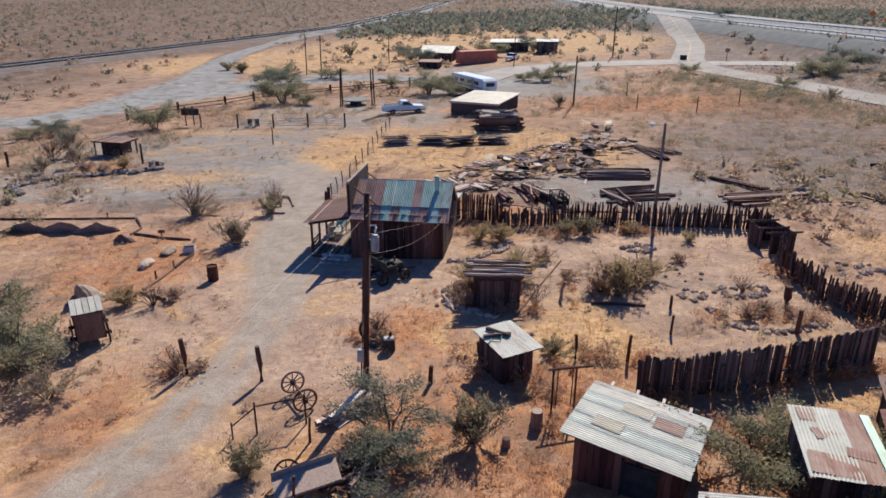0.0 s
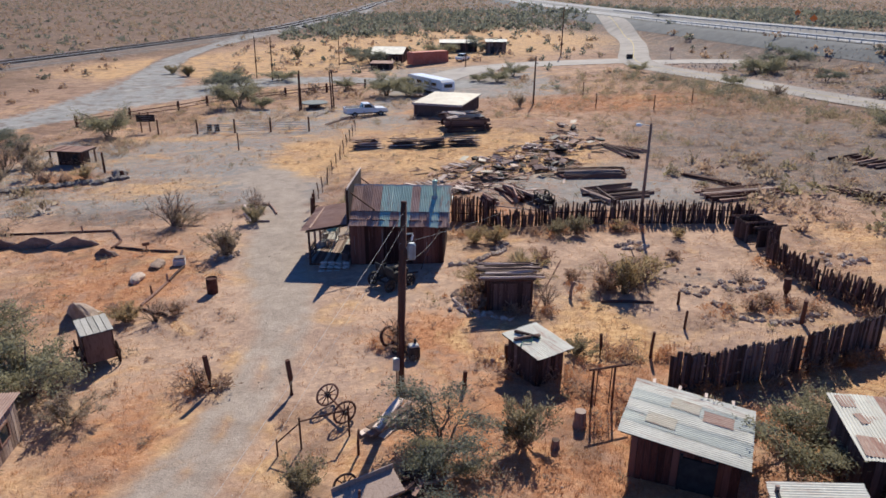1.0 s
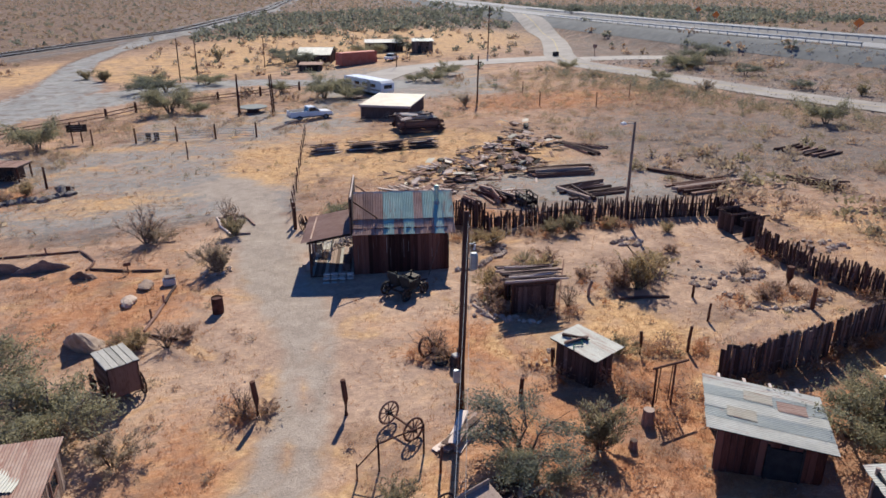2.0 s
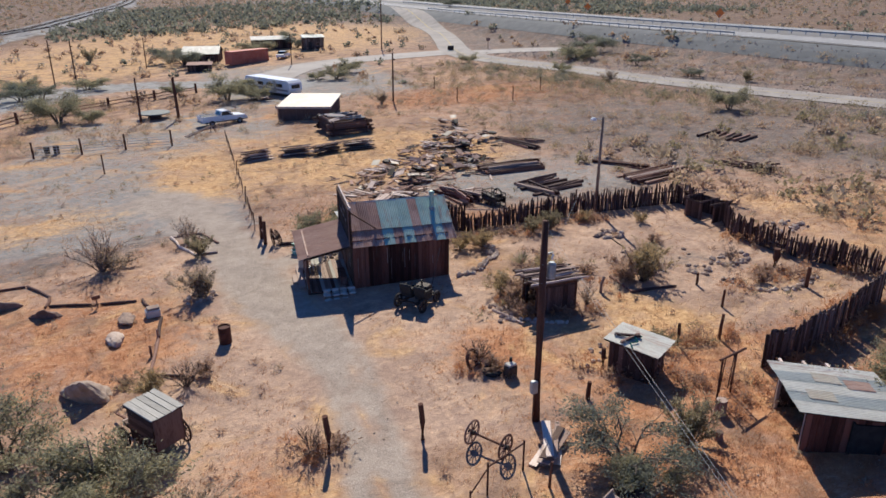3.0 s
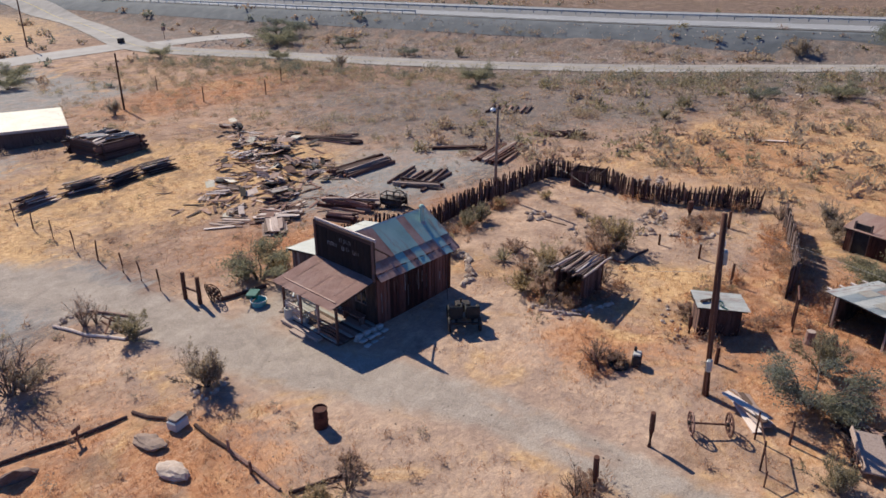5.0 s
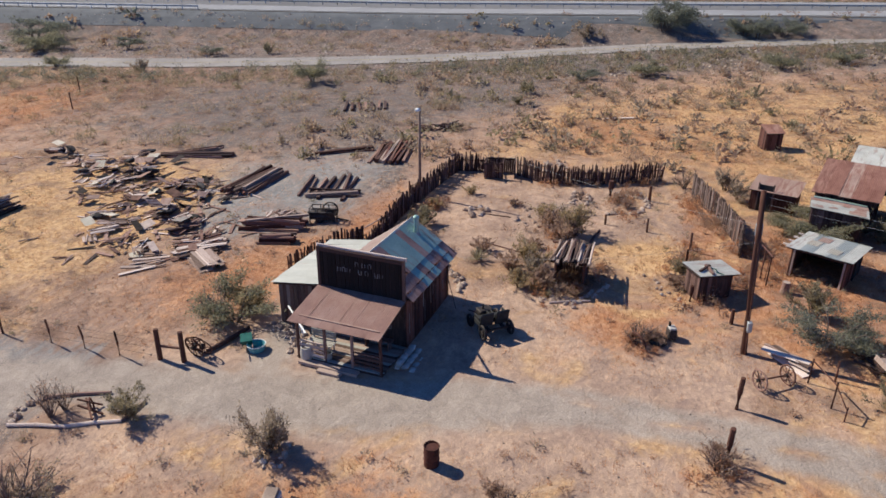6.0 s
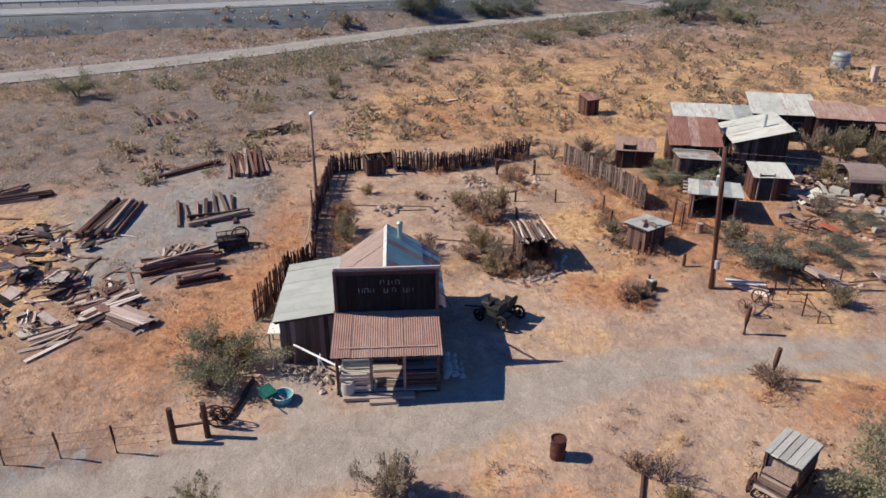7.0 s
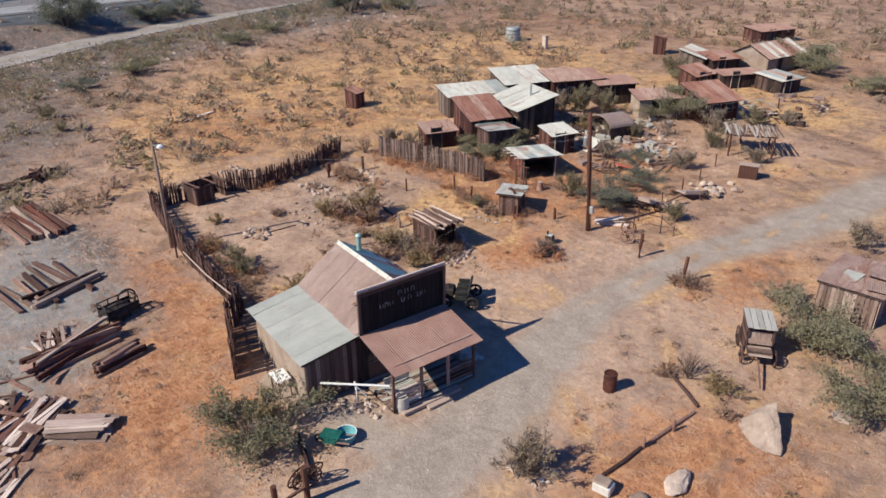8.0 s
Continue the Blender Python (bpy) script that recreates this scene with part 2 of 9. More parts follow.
def worn_sheet(name, cols, rust, amount, rough=0.6, metal=0.05):
    """Corrugated tin with rust bleeding down the slope in streaks."""
    m = surface(name, cols, 0.7, 9, rough, metal, 0.12, vary=0.3)
    ns, ls = m.node_tree.nodes, m.node_tree.links
    b = ns["Principled BSDF"]
    base = b.inputs["Base Color"].links[0].from_socket
    tc, info = ns.new("ShaderNodeTexCoord"), ns.new("ShaderNodeObjectInfo")
    mp = ns.new("ShaderNodeMapping")
    mp.inputs["Scale"].default_value = (5.0, 0.9, 1.0)
    ls.new(tc.outputs["Object"], mp.inputs[0])
    comb = ns.new("ShaderNodeCombineXYZ")
    k = math_node(ns, ls, "MULTIPLY", info.outputs["Random"], 53.0)
    for i in range(3):
        ls.new(k, comb.inputs[i])
    ls.new(comb.outputs[0], mp.inputs["Location"])
    streak = noise_tex(ns, ls, mp.outputs[0], 0.9, 6, 0.65, 0.6)
    lim = math_node(ns, ls, "ADD", streak, math_node(ns, ls, "MULTIPLY", math_node(ns, ls, "SUBTRACT", info.outputs["Random"], 0.5), 0.12))
    f = ramp(ns, ls, lim, [(0.62 - 0.3 * amount, (0, 0, 0)), (0.78 - 0.3 * amount, (0.85, 0.85, 0.85))])
    fine = noise_tex(ns, ls, mp.outputs[0], 8, 4, 0.7)
    rc = ramp(ns, ls, fine, [(0.35, rust[0]), (0.65, rust[1])])
    ls.new(mix_rgb(ns, ls, f, base, rc), b.inputs["Base Color"])
    return m


GRAIN = (9.0, 9.0, 1.6)
wood_dark = surface("dark_weathered_wood", [(0.033, 0.019, 0.016), (0.085, 0.049, 0.040), (0.194, 0.121, 0.095)], 1.5, 7, 0.9, 0, 0.5, GRAIN, True, vary=0.9)
wood_black = surface("blackened_boards", [(0.009, 0.007, 0.007), (0.017, 0.013, 0.012), (0.034, 0.025, 0.023)], 1.5, 7, 0.9, 0, 0.5, GRAIN, True, vary=0.45)
wood_red = surface("red_brown_boards", [(0.040, 0.016, 0.011), (0.115, 0.044, 0.030), (0.22, 0.098, 0.067)], 1.5, 7, 0.9, 0, 0.5, GRAIN, True, vary=1.3)
wood_grey = surface("grey_weathered_wood", [(0.11, 0.073, 0.056), (0.24, 0.17, 0.135), (0.42, 0.325, 0.265)], 1.5, 7, 0.9, 0, 0.5, GRAIN, True, vary=1.2)
wood_pale = surface("bleached_boards", [(0.30, 0.215, 0.175), (0.50, 0.39, 0.325), (0.72, 0.61, 0.53)], 1.5, 7, 0.85, 0, 0.4, GRAIN, True, vary=1.0)
wood_brown = surface("brown_timber", [(0.07, 0.034, 0.024), (0.18, 0.098, 0.071), (0.33, 0.215, 0.165)], 1.5, 7, 0.9, 0, 0.5, GRAIN, True, vary=1.1)
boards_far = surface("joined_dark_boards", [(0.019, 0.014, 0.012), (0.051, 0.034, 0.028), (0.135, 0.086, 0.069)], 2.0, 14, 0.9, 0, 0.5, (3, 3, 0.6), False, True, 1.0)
boards_red_far = surface("joined_red_boards", [(0.026, 0.012, 0.010), (0.070, 0.031, 0.024), (0.150, 0.072, 0.053)], 2.0, 14, 0.9, 0, 0.5, (3, 3, 0.6), False, True, 1.0)
boards_grey_far = surface("joined_grey_boards", [(0.06, 0.042, 0.034), (0.12, 0.088, 0.07), (0.21, 0.165, 0.13)], 2.0, 14, 0.9, 0, 0.5, (3, 3, 0.6), False, True, 1.0)
plaster_far = surface("worn_plaster", [(0.20, 0.15, 0.11), (0.30, 0.235, 0.18), (0.42, 0.35, 0.28)], 1.2, 12, 0.9, 0, 0.3)
RUSTS = ((0.26, 0.135, 0.095), (0.40, 0.25, 0.19))
tin_white = worn_sheet("pale_galvanised_sheet", [(0.40, 0.39, 0.34), (0.54, 0.53, 0.465), (0.66, 0.65, 0.58)], RUSTS, 0.26)
tin_pale = worn_sheet("weathered_zinc_sheet", [(0.34, 0.34, 0.30), (0.42, 0.42, 0.375), (0.50, 0.495, 0.44)], RUSTS, -0.1)
tin_bare = worn_sheet("bare_galvanised_sheet", [(0.26, 0.285, 0.27), (0.36, 0.38, 0.36), (0.47, 0.48, 0.45)], RUSTS, 0.20, 0.55, 0.15)
tin_ochre = worn_sheet("yellowed_galvanised_sheet", [(0.38, 0.34, 0.26), (0.48, 0.44, 0.35), (0.57, 0.53, 0.44)], RUSTS, 0.35)
tin_rust = worn_sheet("rusted_sheet", [(0.19, 0.088, 0.062), (0.28, 0.145, 0.105), (0.40, 0.25, 0.19)], ((0.13, 0.055, 0.04), (0.24, 0.115, 0.082)), 0.5, 0.85)
tin_brown = worn_sheet("brown_rust_sheet", [(0.22, 0.125, 0.10), (0.31, 0.19, 0.15), (0.40, 0.275, 0.225)], ((0.34, 0.26, 0.21), (0.24, 0.12, 0.09)), 0.2, 0.8)
tin_dull = surface("dull_brown_sheet", [(0.20, 0.14, 0.115), (0.275, 0.20, 0.168), (0.35, 0.27, 0.23)], 1.0, 10, 0.7, 0.1, 0.2, vary=0.35)
tin_pinkish = worn_sheet("faded_rust_sheet", [(0.27, 0.175, 0.14), (0.38, 0.27, 0.215), (0.50, 0.385, 0.31)], ((0.20, 0.095, 0.07), (0.32, 0.17, 0.125)), 0.45, 0.8)
tin_teal = worn_sheet("faded_teal_sheet", [(0.29, 0.40, 0.345), (0.38, 0.50, 0.43), (0.50, 0.59, 0.51)], ((0.26, 0.14, 0.10), (0.40, 0.26, 0.195)), 0.22, 0.5, 0.35)
tin_roof = worn_sheet("streaked_rust_roof_sheet", [(0.30, 0.17, 0.13), (0.42, 0.265, 0.21), (0.54, 0.40, 0.335)], ((0.17, 0.075, 0.055), (0.33, 0.165, 0.12)), 0.45, 0.6, 0.2)
rust_metal = surface("rusty_iron", [(0.026, 0.014, 0.012), (0.091, 0.044, 0.031), (0.195, 0.098, 0.065)], 4, 30, 0.85, 0.2, 0.3)
iron_dark = surface("dark_iron", [(0.017, 0.015, 0.015), (0.049, 0.042, 0.039), (0.098, 0.077, 0.067)], 4, 30, 0.7, 0.4, 0.3)
barrel_rust = surface("rusty_drum_paint", [(0.035, 0.015, 0.011), (0.09, 0.034, 0.024), (0.15, 0.066, 0.045)], 3, 20, 0.8, 0.1, 0.2)
steel_grey = surface("grey_steel", [(0.22, 0.23, 0.24), (0.36, 0.37, 0.37), (0.5, 0.5, 0.49)], 3, 25, 0.5, 0.4, 0.1)
pole_wood = surface("utility_pole_wood", [(0.039, 0.017, 0.011), (0.088, 0.039, 0.025), (0.149, 0.076, 0.051)], 1.2, 12, 0.9, 0, 0.4, (4, 4, 0.5))
pole_pale = surface("pale_pole_wood", [(0.16, 0.105, 0.075), (0.27, 0.19, 0.14), (0.38, 0.29, 0.22)], 1.2, 12, 0.9, 0, 0.4, (4, 4, 0.5))
stone_pale = surface("pale_stone", [(0.26, 0.19, 0.145), (0.39, 0.30, 0.235), (0.54, 0.44, 0.355)], 2.5, 14, 0.9, 0, 0.6, vary=1.0)
stone_red = surface("sunbleached_rock", [(0.115, 0.076, 0.061), (0.194, 0.137, 0.112), (0.288, 0.216, 0.176)], 2.5, 14, 0.9, 0, 0.7, vary=0.5)
stone_white = surface("whitish_boulder", [(0.24, 0.18, 0.14), (0.35, 0.275, 0.215), (0.47, 0.385, 0.31)], 2.0, 12, 0.9, 0, 0.6)
stone_grey = surface("grey_stone", [(0.10, 0.085, 0.078), (0.19, 0.165, 0.15), (0.30, 0.265, 0.24)], 2.5, 14, 0.9, 0, 0.6, vary=1.0)
concrete = surface("weathered_concrete", [(0.38, 0.35, 0.31), (0.5, 0.47, 0.42), (0.62, 0.59, 0.54)], 2, 20, 0.9, 0, 0.2)
paint_white = surface("white_paint", [(0.60, 0.60, 0.57), (0.74, 0.73, 0.70), (0.82, 0.81, 0.78)], 1.5, 20, 0.5, 0, 0.05, vary=0.2)
car_white = surface("white_car_paint", [(0.74, 0.74, 0.72), (0.80, 0.80, 0.78), (0.85, 0.85, 0.83)], 1.5, 20, 0.3, 0, 0.0, vary=0.1)
paint_green = surface("green_paint", [(0.01, 0.055, 0.045), (0.02, 0.095, 0.075), (0.04, 0.14, 0.11)], 3, 20, 0.5, 0, 0.1)
paint_blue = surface("pale_teal_plastic", [(0.10, 0.26, 0.30), (0.16, 0.36, 0.40), (0.25, 0.45, 0.48)], 3, 20, 0.5, 0, 0.05)
paint_red = surface("faded_red_paint", [(0.38, 0.105, 0.065), (0.50, 0.155, 0.095), (0.58, 0.23, 0.15)], 1, 12, 0.7, 0, 0.1)
# black for rubber, and for the shade painted into doorways and gaps
plastic_dark = surface("black_rubber_and_opening_shade", [(0.016, 0.016, 0.016), (0.029, 0.029, 0.029), (0.052, 0.049, 0.047)], 4, 30, 0.8, 0, 0.1)
junk_mix = surface("mixed_scrap", [(0.05, 0.03, 0.025), (0.20, 0.125, 0.095), (0.42, 0.31, 0.25), (0.68, 0.58, 0.50)], 1.5, 9, 0.85, 0, 0.4, GRAIN, True, vary=2.0)
wire_mat = surface("pale_cable", [(0.30, 0.28, 0.26), (0.42, 0.40, 0.37), (0.5, 0.48, 0.45)], 4, 30, 0.7, 0.2, 0)
letter_mat = surface("flaked_white_lettering", [(0.05, 0.042, 0.038), (0.20, 0.18, 0.165), (0.44, 0.42, 0.39)], 6, 30, 0.8, 0, 0.1)
orange_sign = surface("orange_sign_paint", [(0.75, 0.20, 0.03), (0.8, 0.24, 0.04), (0.85, 0.3, 0.06)], 3, 20, 0.6, 0, 0)
glass_dark = node_mat("window_glass")[0]
gb = glass_dark.node_tree.nodes["Principled BSDF"]
gb.inputs["Base Color"].default_value, gb.inputs["Roughness"].default_value = (0.02, 0.025, 0.03, 1), 0.08
bark = surface("grey_brown_bark", [(0.07, 0.052, 0.042), (0.15, 0.115, 0.093), (0.25, 0.20, 0.165)], 4, 30, 0.9, 0, 0.4)


def leaf_mat(name, cols):
    m, ns, ls, b = node_mat(name)
    geo, info = ns.new("ShaderNodeNewGeometry"), ns.new("ShaderNodeObjectInfo")
    f = math_node(ns, ls, "ADD", math_node(ns, ls, "MULTIPLY", geo.outputs["Random Per Island"], 0.75), math_node(ns, ls, "MULTIPLY", info.outputs["Random"], 0.25))
    c = ramp(ns, ls, f, [(i / (len(cols) - 1), q) for i, q in enumerate(cols)])
    ls.new(c, b.inputs["Base Color"])
    b.inputs["Roughness"].default_value = 0.8
    b.inputs["Specular IOR Level"].default_value = 0.03
    tr = ns.new("ShaderNodeBsdfTranslucent")
    ls.new(c, tr.inputs[0])
    mx = ns.new("ShaderNodeMixShader")
    mx.inputs[0].default_value = 0.5
    ls.new(b.outputs[0], mx.inputs[1])
    ls.new(tr.outputs[0], mx.inputs[2])
    ls.new(mx.outputs[0], ns["Material Output"].inputs[0])
    return m


leaf_olive = leaf_mat("olive_leaves", [(0.21, 0.18, 0.105), (0.31, 0.265, 0.16), (0.43, 0.37, 0.235)])
leaf_green = leaf_mat("green_leaves", [(0.21, 0.20, 0.125), (0.31, 0.29, 0.18), (0.43, 0.395, 0.25)])
leaf_grey = leaf_mat("grey_green_leaves", [(0.27, 0.215, 0.15), (0.38, 0.31, 0.225), (0.50, 0.42, 0.31)])
leaf_dark = leaf_mat("dark_blue_green_leaves", [(0.14, 0.15, 0.11), (0.215, 0.22, 0.165), (0.31, 0.305, 0.23)])
leaf_dry = leaf_mat("dry_brown_twigs", [(0.30, 0.205, 0.145), (0.42, 0.295, 0.205), (0.54, 0.40, 0.285)])
leaf_yellow = leaf_mat("yellow_brown_leaves", [(0.30, 0.225, 0.115), (0.42, 0.325, 0.17), (0.54, 0.43, 0.24)])
straw = leaf_mat("dry_straw", [(0.48, 0.315, 0.18), (0.57, 0.395, 0.235), (0.66, 0.48, 0.30)])
straw_orange = leaf_mat("rusty_straw", [(0.40, 0.21, 0.105), (0.50, 0.275, 0.14), (0.58, 0.35, 0.19)])
scrub_dry = leaf_mat("pale_brown_scrub", [(0.32, 0.225, 0.15), (0.44, 0.32, 0.215), (0.56, 0.42, 0.29)])
scrub_grey = leaf_mat("pale_grey_green_scrub", [(0.29, 0.23, 0.155), (0.40, 0.32, 0.22), (0.50, 0.41, 0.29)])
scrub_olive = leaf_mat("pale_olive_scrub", [(0.22, 0.185, 0.105), (0.32, 0.27, 0.155), (0.42, 0.355, 0.21)])
wood_weather = surface("weathered_palisade_boards", [(0.05, 0.033, 0.027), (0.115, 0.08, 0.065), (0.24, 0.18, 0.15)], 1.5, 7, 0.9, 0, 0.5, GRAIN, True, vary=1.2)
wood_ash = surface("ash_grey_planks", [(0.25, 0.235, 0.205), (0.40, 0.38, 0.335), (0.54, 0.515, 0.46)], 1.5, 7, 0.9, 0, 0.4, GRAIN, True, vary=0.5)

# ---- ground ----
def near_line(x, y, pts, widths):
    """How far inside a track with soft edges each place lies (1 inside, 0 well outside)."""
    best = np.zeros_like(x)
    for (a, b), wa, wb in zip(zip(pts[:-1], pts[1:]), widths[:-1], widths[1:]):
        ax, ay = a
        dx, dy = b[0] - ax, b[1] - ay
        s = np.clip(((x - ax) * dx + (y - ay) * dy) / (dx * dx + dy * dy), 0, 1)
        d = np.hypot(x - ax - s * dx, y - ay - s * dy)
        w = wa + (wb - wa) * s
        best = np.maximum(best, np.clip(1.25 - d / w, 0, 1))
    return best


def blob(x, y, cx, cy, rx, ry):
    return np.exp(-(((x - cx) / rx) ** 2 + ((y - cy) / ry) ** 2))


TRACK = [(-24, -34), (-18, -12), (-14.4, 2), (-13.2, 9), (-11.0, 16.8), (-9.6, 21), (-8.9, 25.5), (-8.5, 29.5), (-9.2, 35), (-10.5, 40), (-10.9, 45), (-11.2, 51), (-12.6, 57), (-15, 63)]
TRACK_W = [3.0, 2.8, 2.6, 2.4, 2.0, 1.6, 1.4, 1.6, 2.2, 2.7, 2.5, 2.3, 3.0, 3.5]


APRON_LINE = [(-90, 80), (-72, 88), (-56, 93), (-51, 104), (-49, 120), (-48, 138), (-53, 158), (-57, 185), (-57, 215), (-53, 250), (-41, 292), (-30, 380), (-12, 500)]
APRON_W = [7.0, 7.0, 6.0, 6.5, 8.0, 8.0, 5.0, 4.0, 3.5, 3.5, 3.5, 3.5, 3.5]
LANE_LINE = [(-48, 114), (-38, 126), (-27, 136), (-15, 138), (-3, 132), (8, 124)]
LANE_W = [9.0, 9.5, 8.0, 5.0, 5.0, 6.0]


def soft_box(x, y, x0, x1, y0, y1, w):
    """1 inside a plan rectangle, falling to 0 over w metres on each side."""
    return np.clip(0.5 + np.minimum(np.minimum(x - x0, x1 - x), np.minimum(y - y0, y1 - y)) / w, 0, 1)


def ground_masks(x, y):
    """Amounts of track gravel, straw, rusty straw, grey gravel, open plain, parking lot and swept yard."""
    track = near_line(x, y, TRACK, TRACK_W)
    side = near_line(x, y, [(-2, 45), (-9, 44)], [1.5, 2.0]) * 0.7
    track = np.maximum(track, side)
    straw_a = 0.9 * blob(x, y, 3, 71, 14, 13) + 0.45 * blob(x, y, 10, 62, 9, 8) + 0.5 * blob(x, y, -25, 60, 9, 5) + 0.95 * blob(x, y, 10, 210, 60, 60)
    straw_a += 0.8 * blob(x, y, -50, 165, 30, 25) + 0.3 * blob(x, y, -30, 72, 9, 5) + 0.5 * blob(x, y, 22, 12, 14, 9) + 0.35 * blob(x, y, -12, 72, 4, 10)
    straw_a += 0.7 * blob(x, y, 2, -12, 12, 5) + 0.6 * blob(x, y, -14, 8, 5, 9)
    rusty = 0.8 * blob(x, y, -19, 38, 6, 7) + 0.7 * blob(x, y, -13, 21, 3.5, 6) + 0.75 * blob(x, y, 2, 20, 7, 5) + 0.9 * blob(x, y, 27, 96, 16, 9)
    rusty += 0.45 * blob(x, y, -2, 53, 8, 6) + 0.35 * blob(x, y, 30, 32, 10, 7) + 0.25 * blob(x, y, 26, 20, 9, 6) + 0.45 * blob(x, y, -28, 44, 7, 4) + 0.6 * blob(x, y, 12, 23.5, 6, 1.5)
    rusty += 0.2 * blob(x, y, 28, 5, 12, 8) + 0.4 * blob(x, y, 0, 36, 2.5, 1.2) + 0.5 * blob(x, y, -1, 28, 3, 3)
    rusty += 0.8 * blob(x, y, -33, 64, 4, 5) + 0.5 * blob(x, y, 7, 18, 8, 4) + 0.4 * blob(x, y, 0, 12, 5, 6) + 0.35 * blob(x, y, 5, 5, 9, 8) + 0.4 * blob(x, y, 10, -45, 60, 22) + 0.05 * blob(x, y, -14, 35, 7, 9) + 0.25 * blob(x, y, 0, 48, 9, 5) + 0.18 * blob(x, y, 26, 14, 16, 18) + 0.25 * blob(x, y, 40, 28, 14, 9) + 0.15 * blob(x, y, 50, 8, 12, 14) + 0.3 * blob(x, y, -3, 29, 4, 4)
    straw_a += 0.45 * blob(x, y, -2, -14, 6, 12) + 0.35 * blob(x, y, 30, -10, 16, 14)
    grey = 0.9 * blob(x, y, 34, 66, 20, 24) + 0.7 * blob(x, y, 50, 45, 14, 22) + 1.1 * blob(x, y, 15, 51, 8, 5) + 0.5 * blob(x, y, 3, 54, 3, 2) + 1.0 * blob(x, y, -19, 58, 11, 6) + 0.6 * blob(x, y, -15, 67, 6, 8) + 0.45 * blob(x, y, -2, 51.5, 5, 4) + 0.6 * blob(x, y, -24, 52, 8, 4) + 0.5 * blob(x, y, 9, 33, 8, 5)
    d = x - highway_x(y)
    grey += np.clip((d + 42) / 14, 0, 0.95) * (d < 50) * np.clip((70 - y) / 30, 0.75, 1)
    grey += 0.9 * np.clip((13.0 - np.abs(x - rail_x(y))) / 3.0, 0, 1)
    grey += 0.8 * blob(x, y, 9, 125, 9, 18)
    lot = 1.25 * soft_box(x, y, -42, -9, 53, 84, 5) + 1.0 * soft_box(x, y, -28, 0, 82, 106, 6)
    lot += 1.2 * soft_box(x, y, -5, 26, 106, 150, 7)
    lot += 1.3 * blob(x, y, 14, 52.5, 11, 6) + 0.7 * blob(x, y, 11, 62, 8, 7)
    rusty += 0.75 * blob(x, y, 8, 45, 9, 1.6) + 0.5 * blob(x, y, 1, 48.5, 4, 2)
    straw_a = straw_a * np.clip(1 - 0.9 * blob(x, y, 14, 52.5, 11, 6), 0, 1)
    apron = near_line(x, y, APRON_LINE, APRON_W)
    apron = np.maximum(apron, near_line(x, y, LANE_LINE, LANE_W))
    straw_a = straw_a * np.clip(1 - 1.2 * apron, 0, 1)
    yard = np.maximum(0.6 * soft_box(x, y, 3.5, 18, 24, 41, 2.5), soft_box(x, y, -16, 1, 23, 50, 3))
    yard = np.maximum(yard, 0.9 * blob(x, y, 1.5, 6, 3, 4))
    # a strip of dead grass between the wheel ruts
    rut = near_line(x, y, [(-13.2, 9), (-11.0, 16.8), (-9.6, 21), (-8.9, 25.5), (-8.4, 29.5), (-8.6, 32)], [0.3, 0.3, 0.3, 0.32, 0.45, 0.2])
    track = track - 0.65 * rut
    straw_a += 0.5 * blob(x, y, 6, 26.5, 3, 4) + 0.06 * lot + 0.45 * rut + 0.2 * blob(x, y, -11, 67, 4, 9) + 0.45 * blob(x, y, -30, 83, 14, 3) + 0.35 * blob(x, y, 6, 28, 3, 6) + 0.5 * blob(x, y, 36, 34, 14, 7) + 0.6 * blob(x, y, 28, 20, 13, 11) + 0.55 * blob(x, y, 46, 16, 16, 14) + 0.45 * blob(x, y, 38, -12, 25, 18) + 0.35 * blob(x, y, 24, 40, 4, 5) + 0.3 * blob(x, y, 14, 27, 4, 2.5)
    plain = np.clip((np.hypot(x - 5, y - 60) - 75) / 40, 0, 1) * np.clip(1 - 1.3 * straw_a, 0, 1) * np.clip((y + 70) / 90, 0.3, 1)
    return track, np.clip(straw_a, 0, 1), np.clip(rusty, 0, 1), np.clip(grey, 0, 1), plain, np.clip(lot, 0, 1), yard, apron


def spread(lo, hi, far, step):
    core = list(np.arange(lo, hi + 1e-6, step))
    out, s, p = [], step, hi
    while p < far:
        s *= 1.18
        p += s
        out.append(p)
    back, s, p = [], step, lo
    while p > -far:
        s *= 1.18
        p -= s
        back.append(p)
    return np.array(back[::-1] + core + out)


gx, gy = spread(-70, 60, 4200, 0.65), spread(-40, 168, 4200, 0.65)
GX, GY = np.meshgrid(gx, gy)
GZ = ground_z(GX, GY)
wob = np.zeros_like(GX)
for k, (a, ph) in enumerate([(0.9, 0.3), (2.1, 1.7), (3.7, 4.1)]):
    wob += np.sin(GX * a * 0.9 + ph + 1.3 * np.sin(GY * a * 0.37)) * np.sin(GY * a + ph * 2 + 1.1 * np.sin(GX * a * 0.41)) * 0.022 / (k + 1)
core = (np.abs(GX - 8) < 60) & (GY > -45) & (GY < 118)
GZ = GZ + wob * core
me = bpy.data.meshes.new("ground")
nx, ny = len(gx), len(gy)
me.vertices.add(nx * ny)
me.vertices.foreach_set("co", np.stack([GX, GY, GZ], -1).reshape(-1).astype(np.float32))
qi = (np.arange(ny - 1)[:, None] * nx + np.arange(nx - 1)[None, :]).reshape(-1)
quads = np.stack([qi, qi + 1, qi + nx + 1, qi + nx], -1).reshape(-1)
me.loops.add(len(quads))
me.loops.foreach_set("vertex_index", quads.astype(np.int32))
me.polygons.add(len(qi))
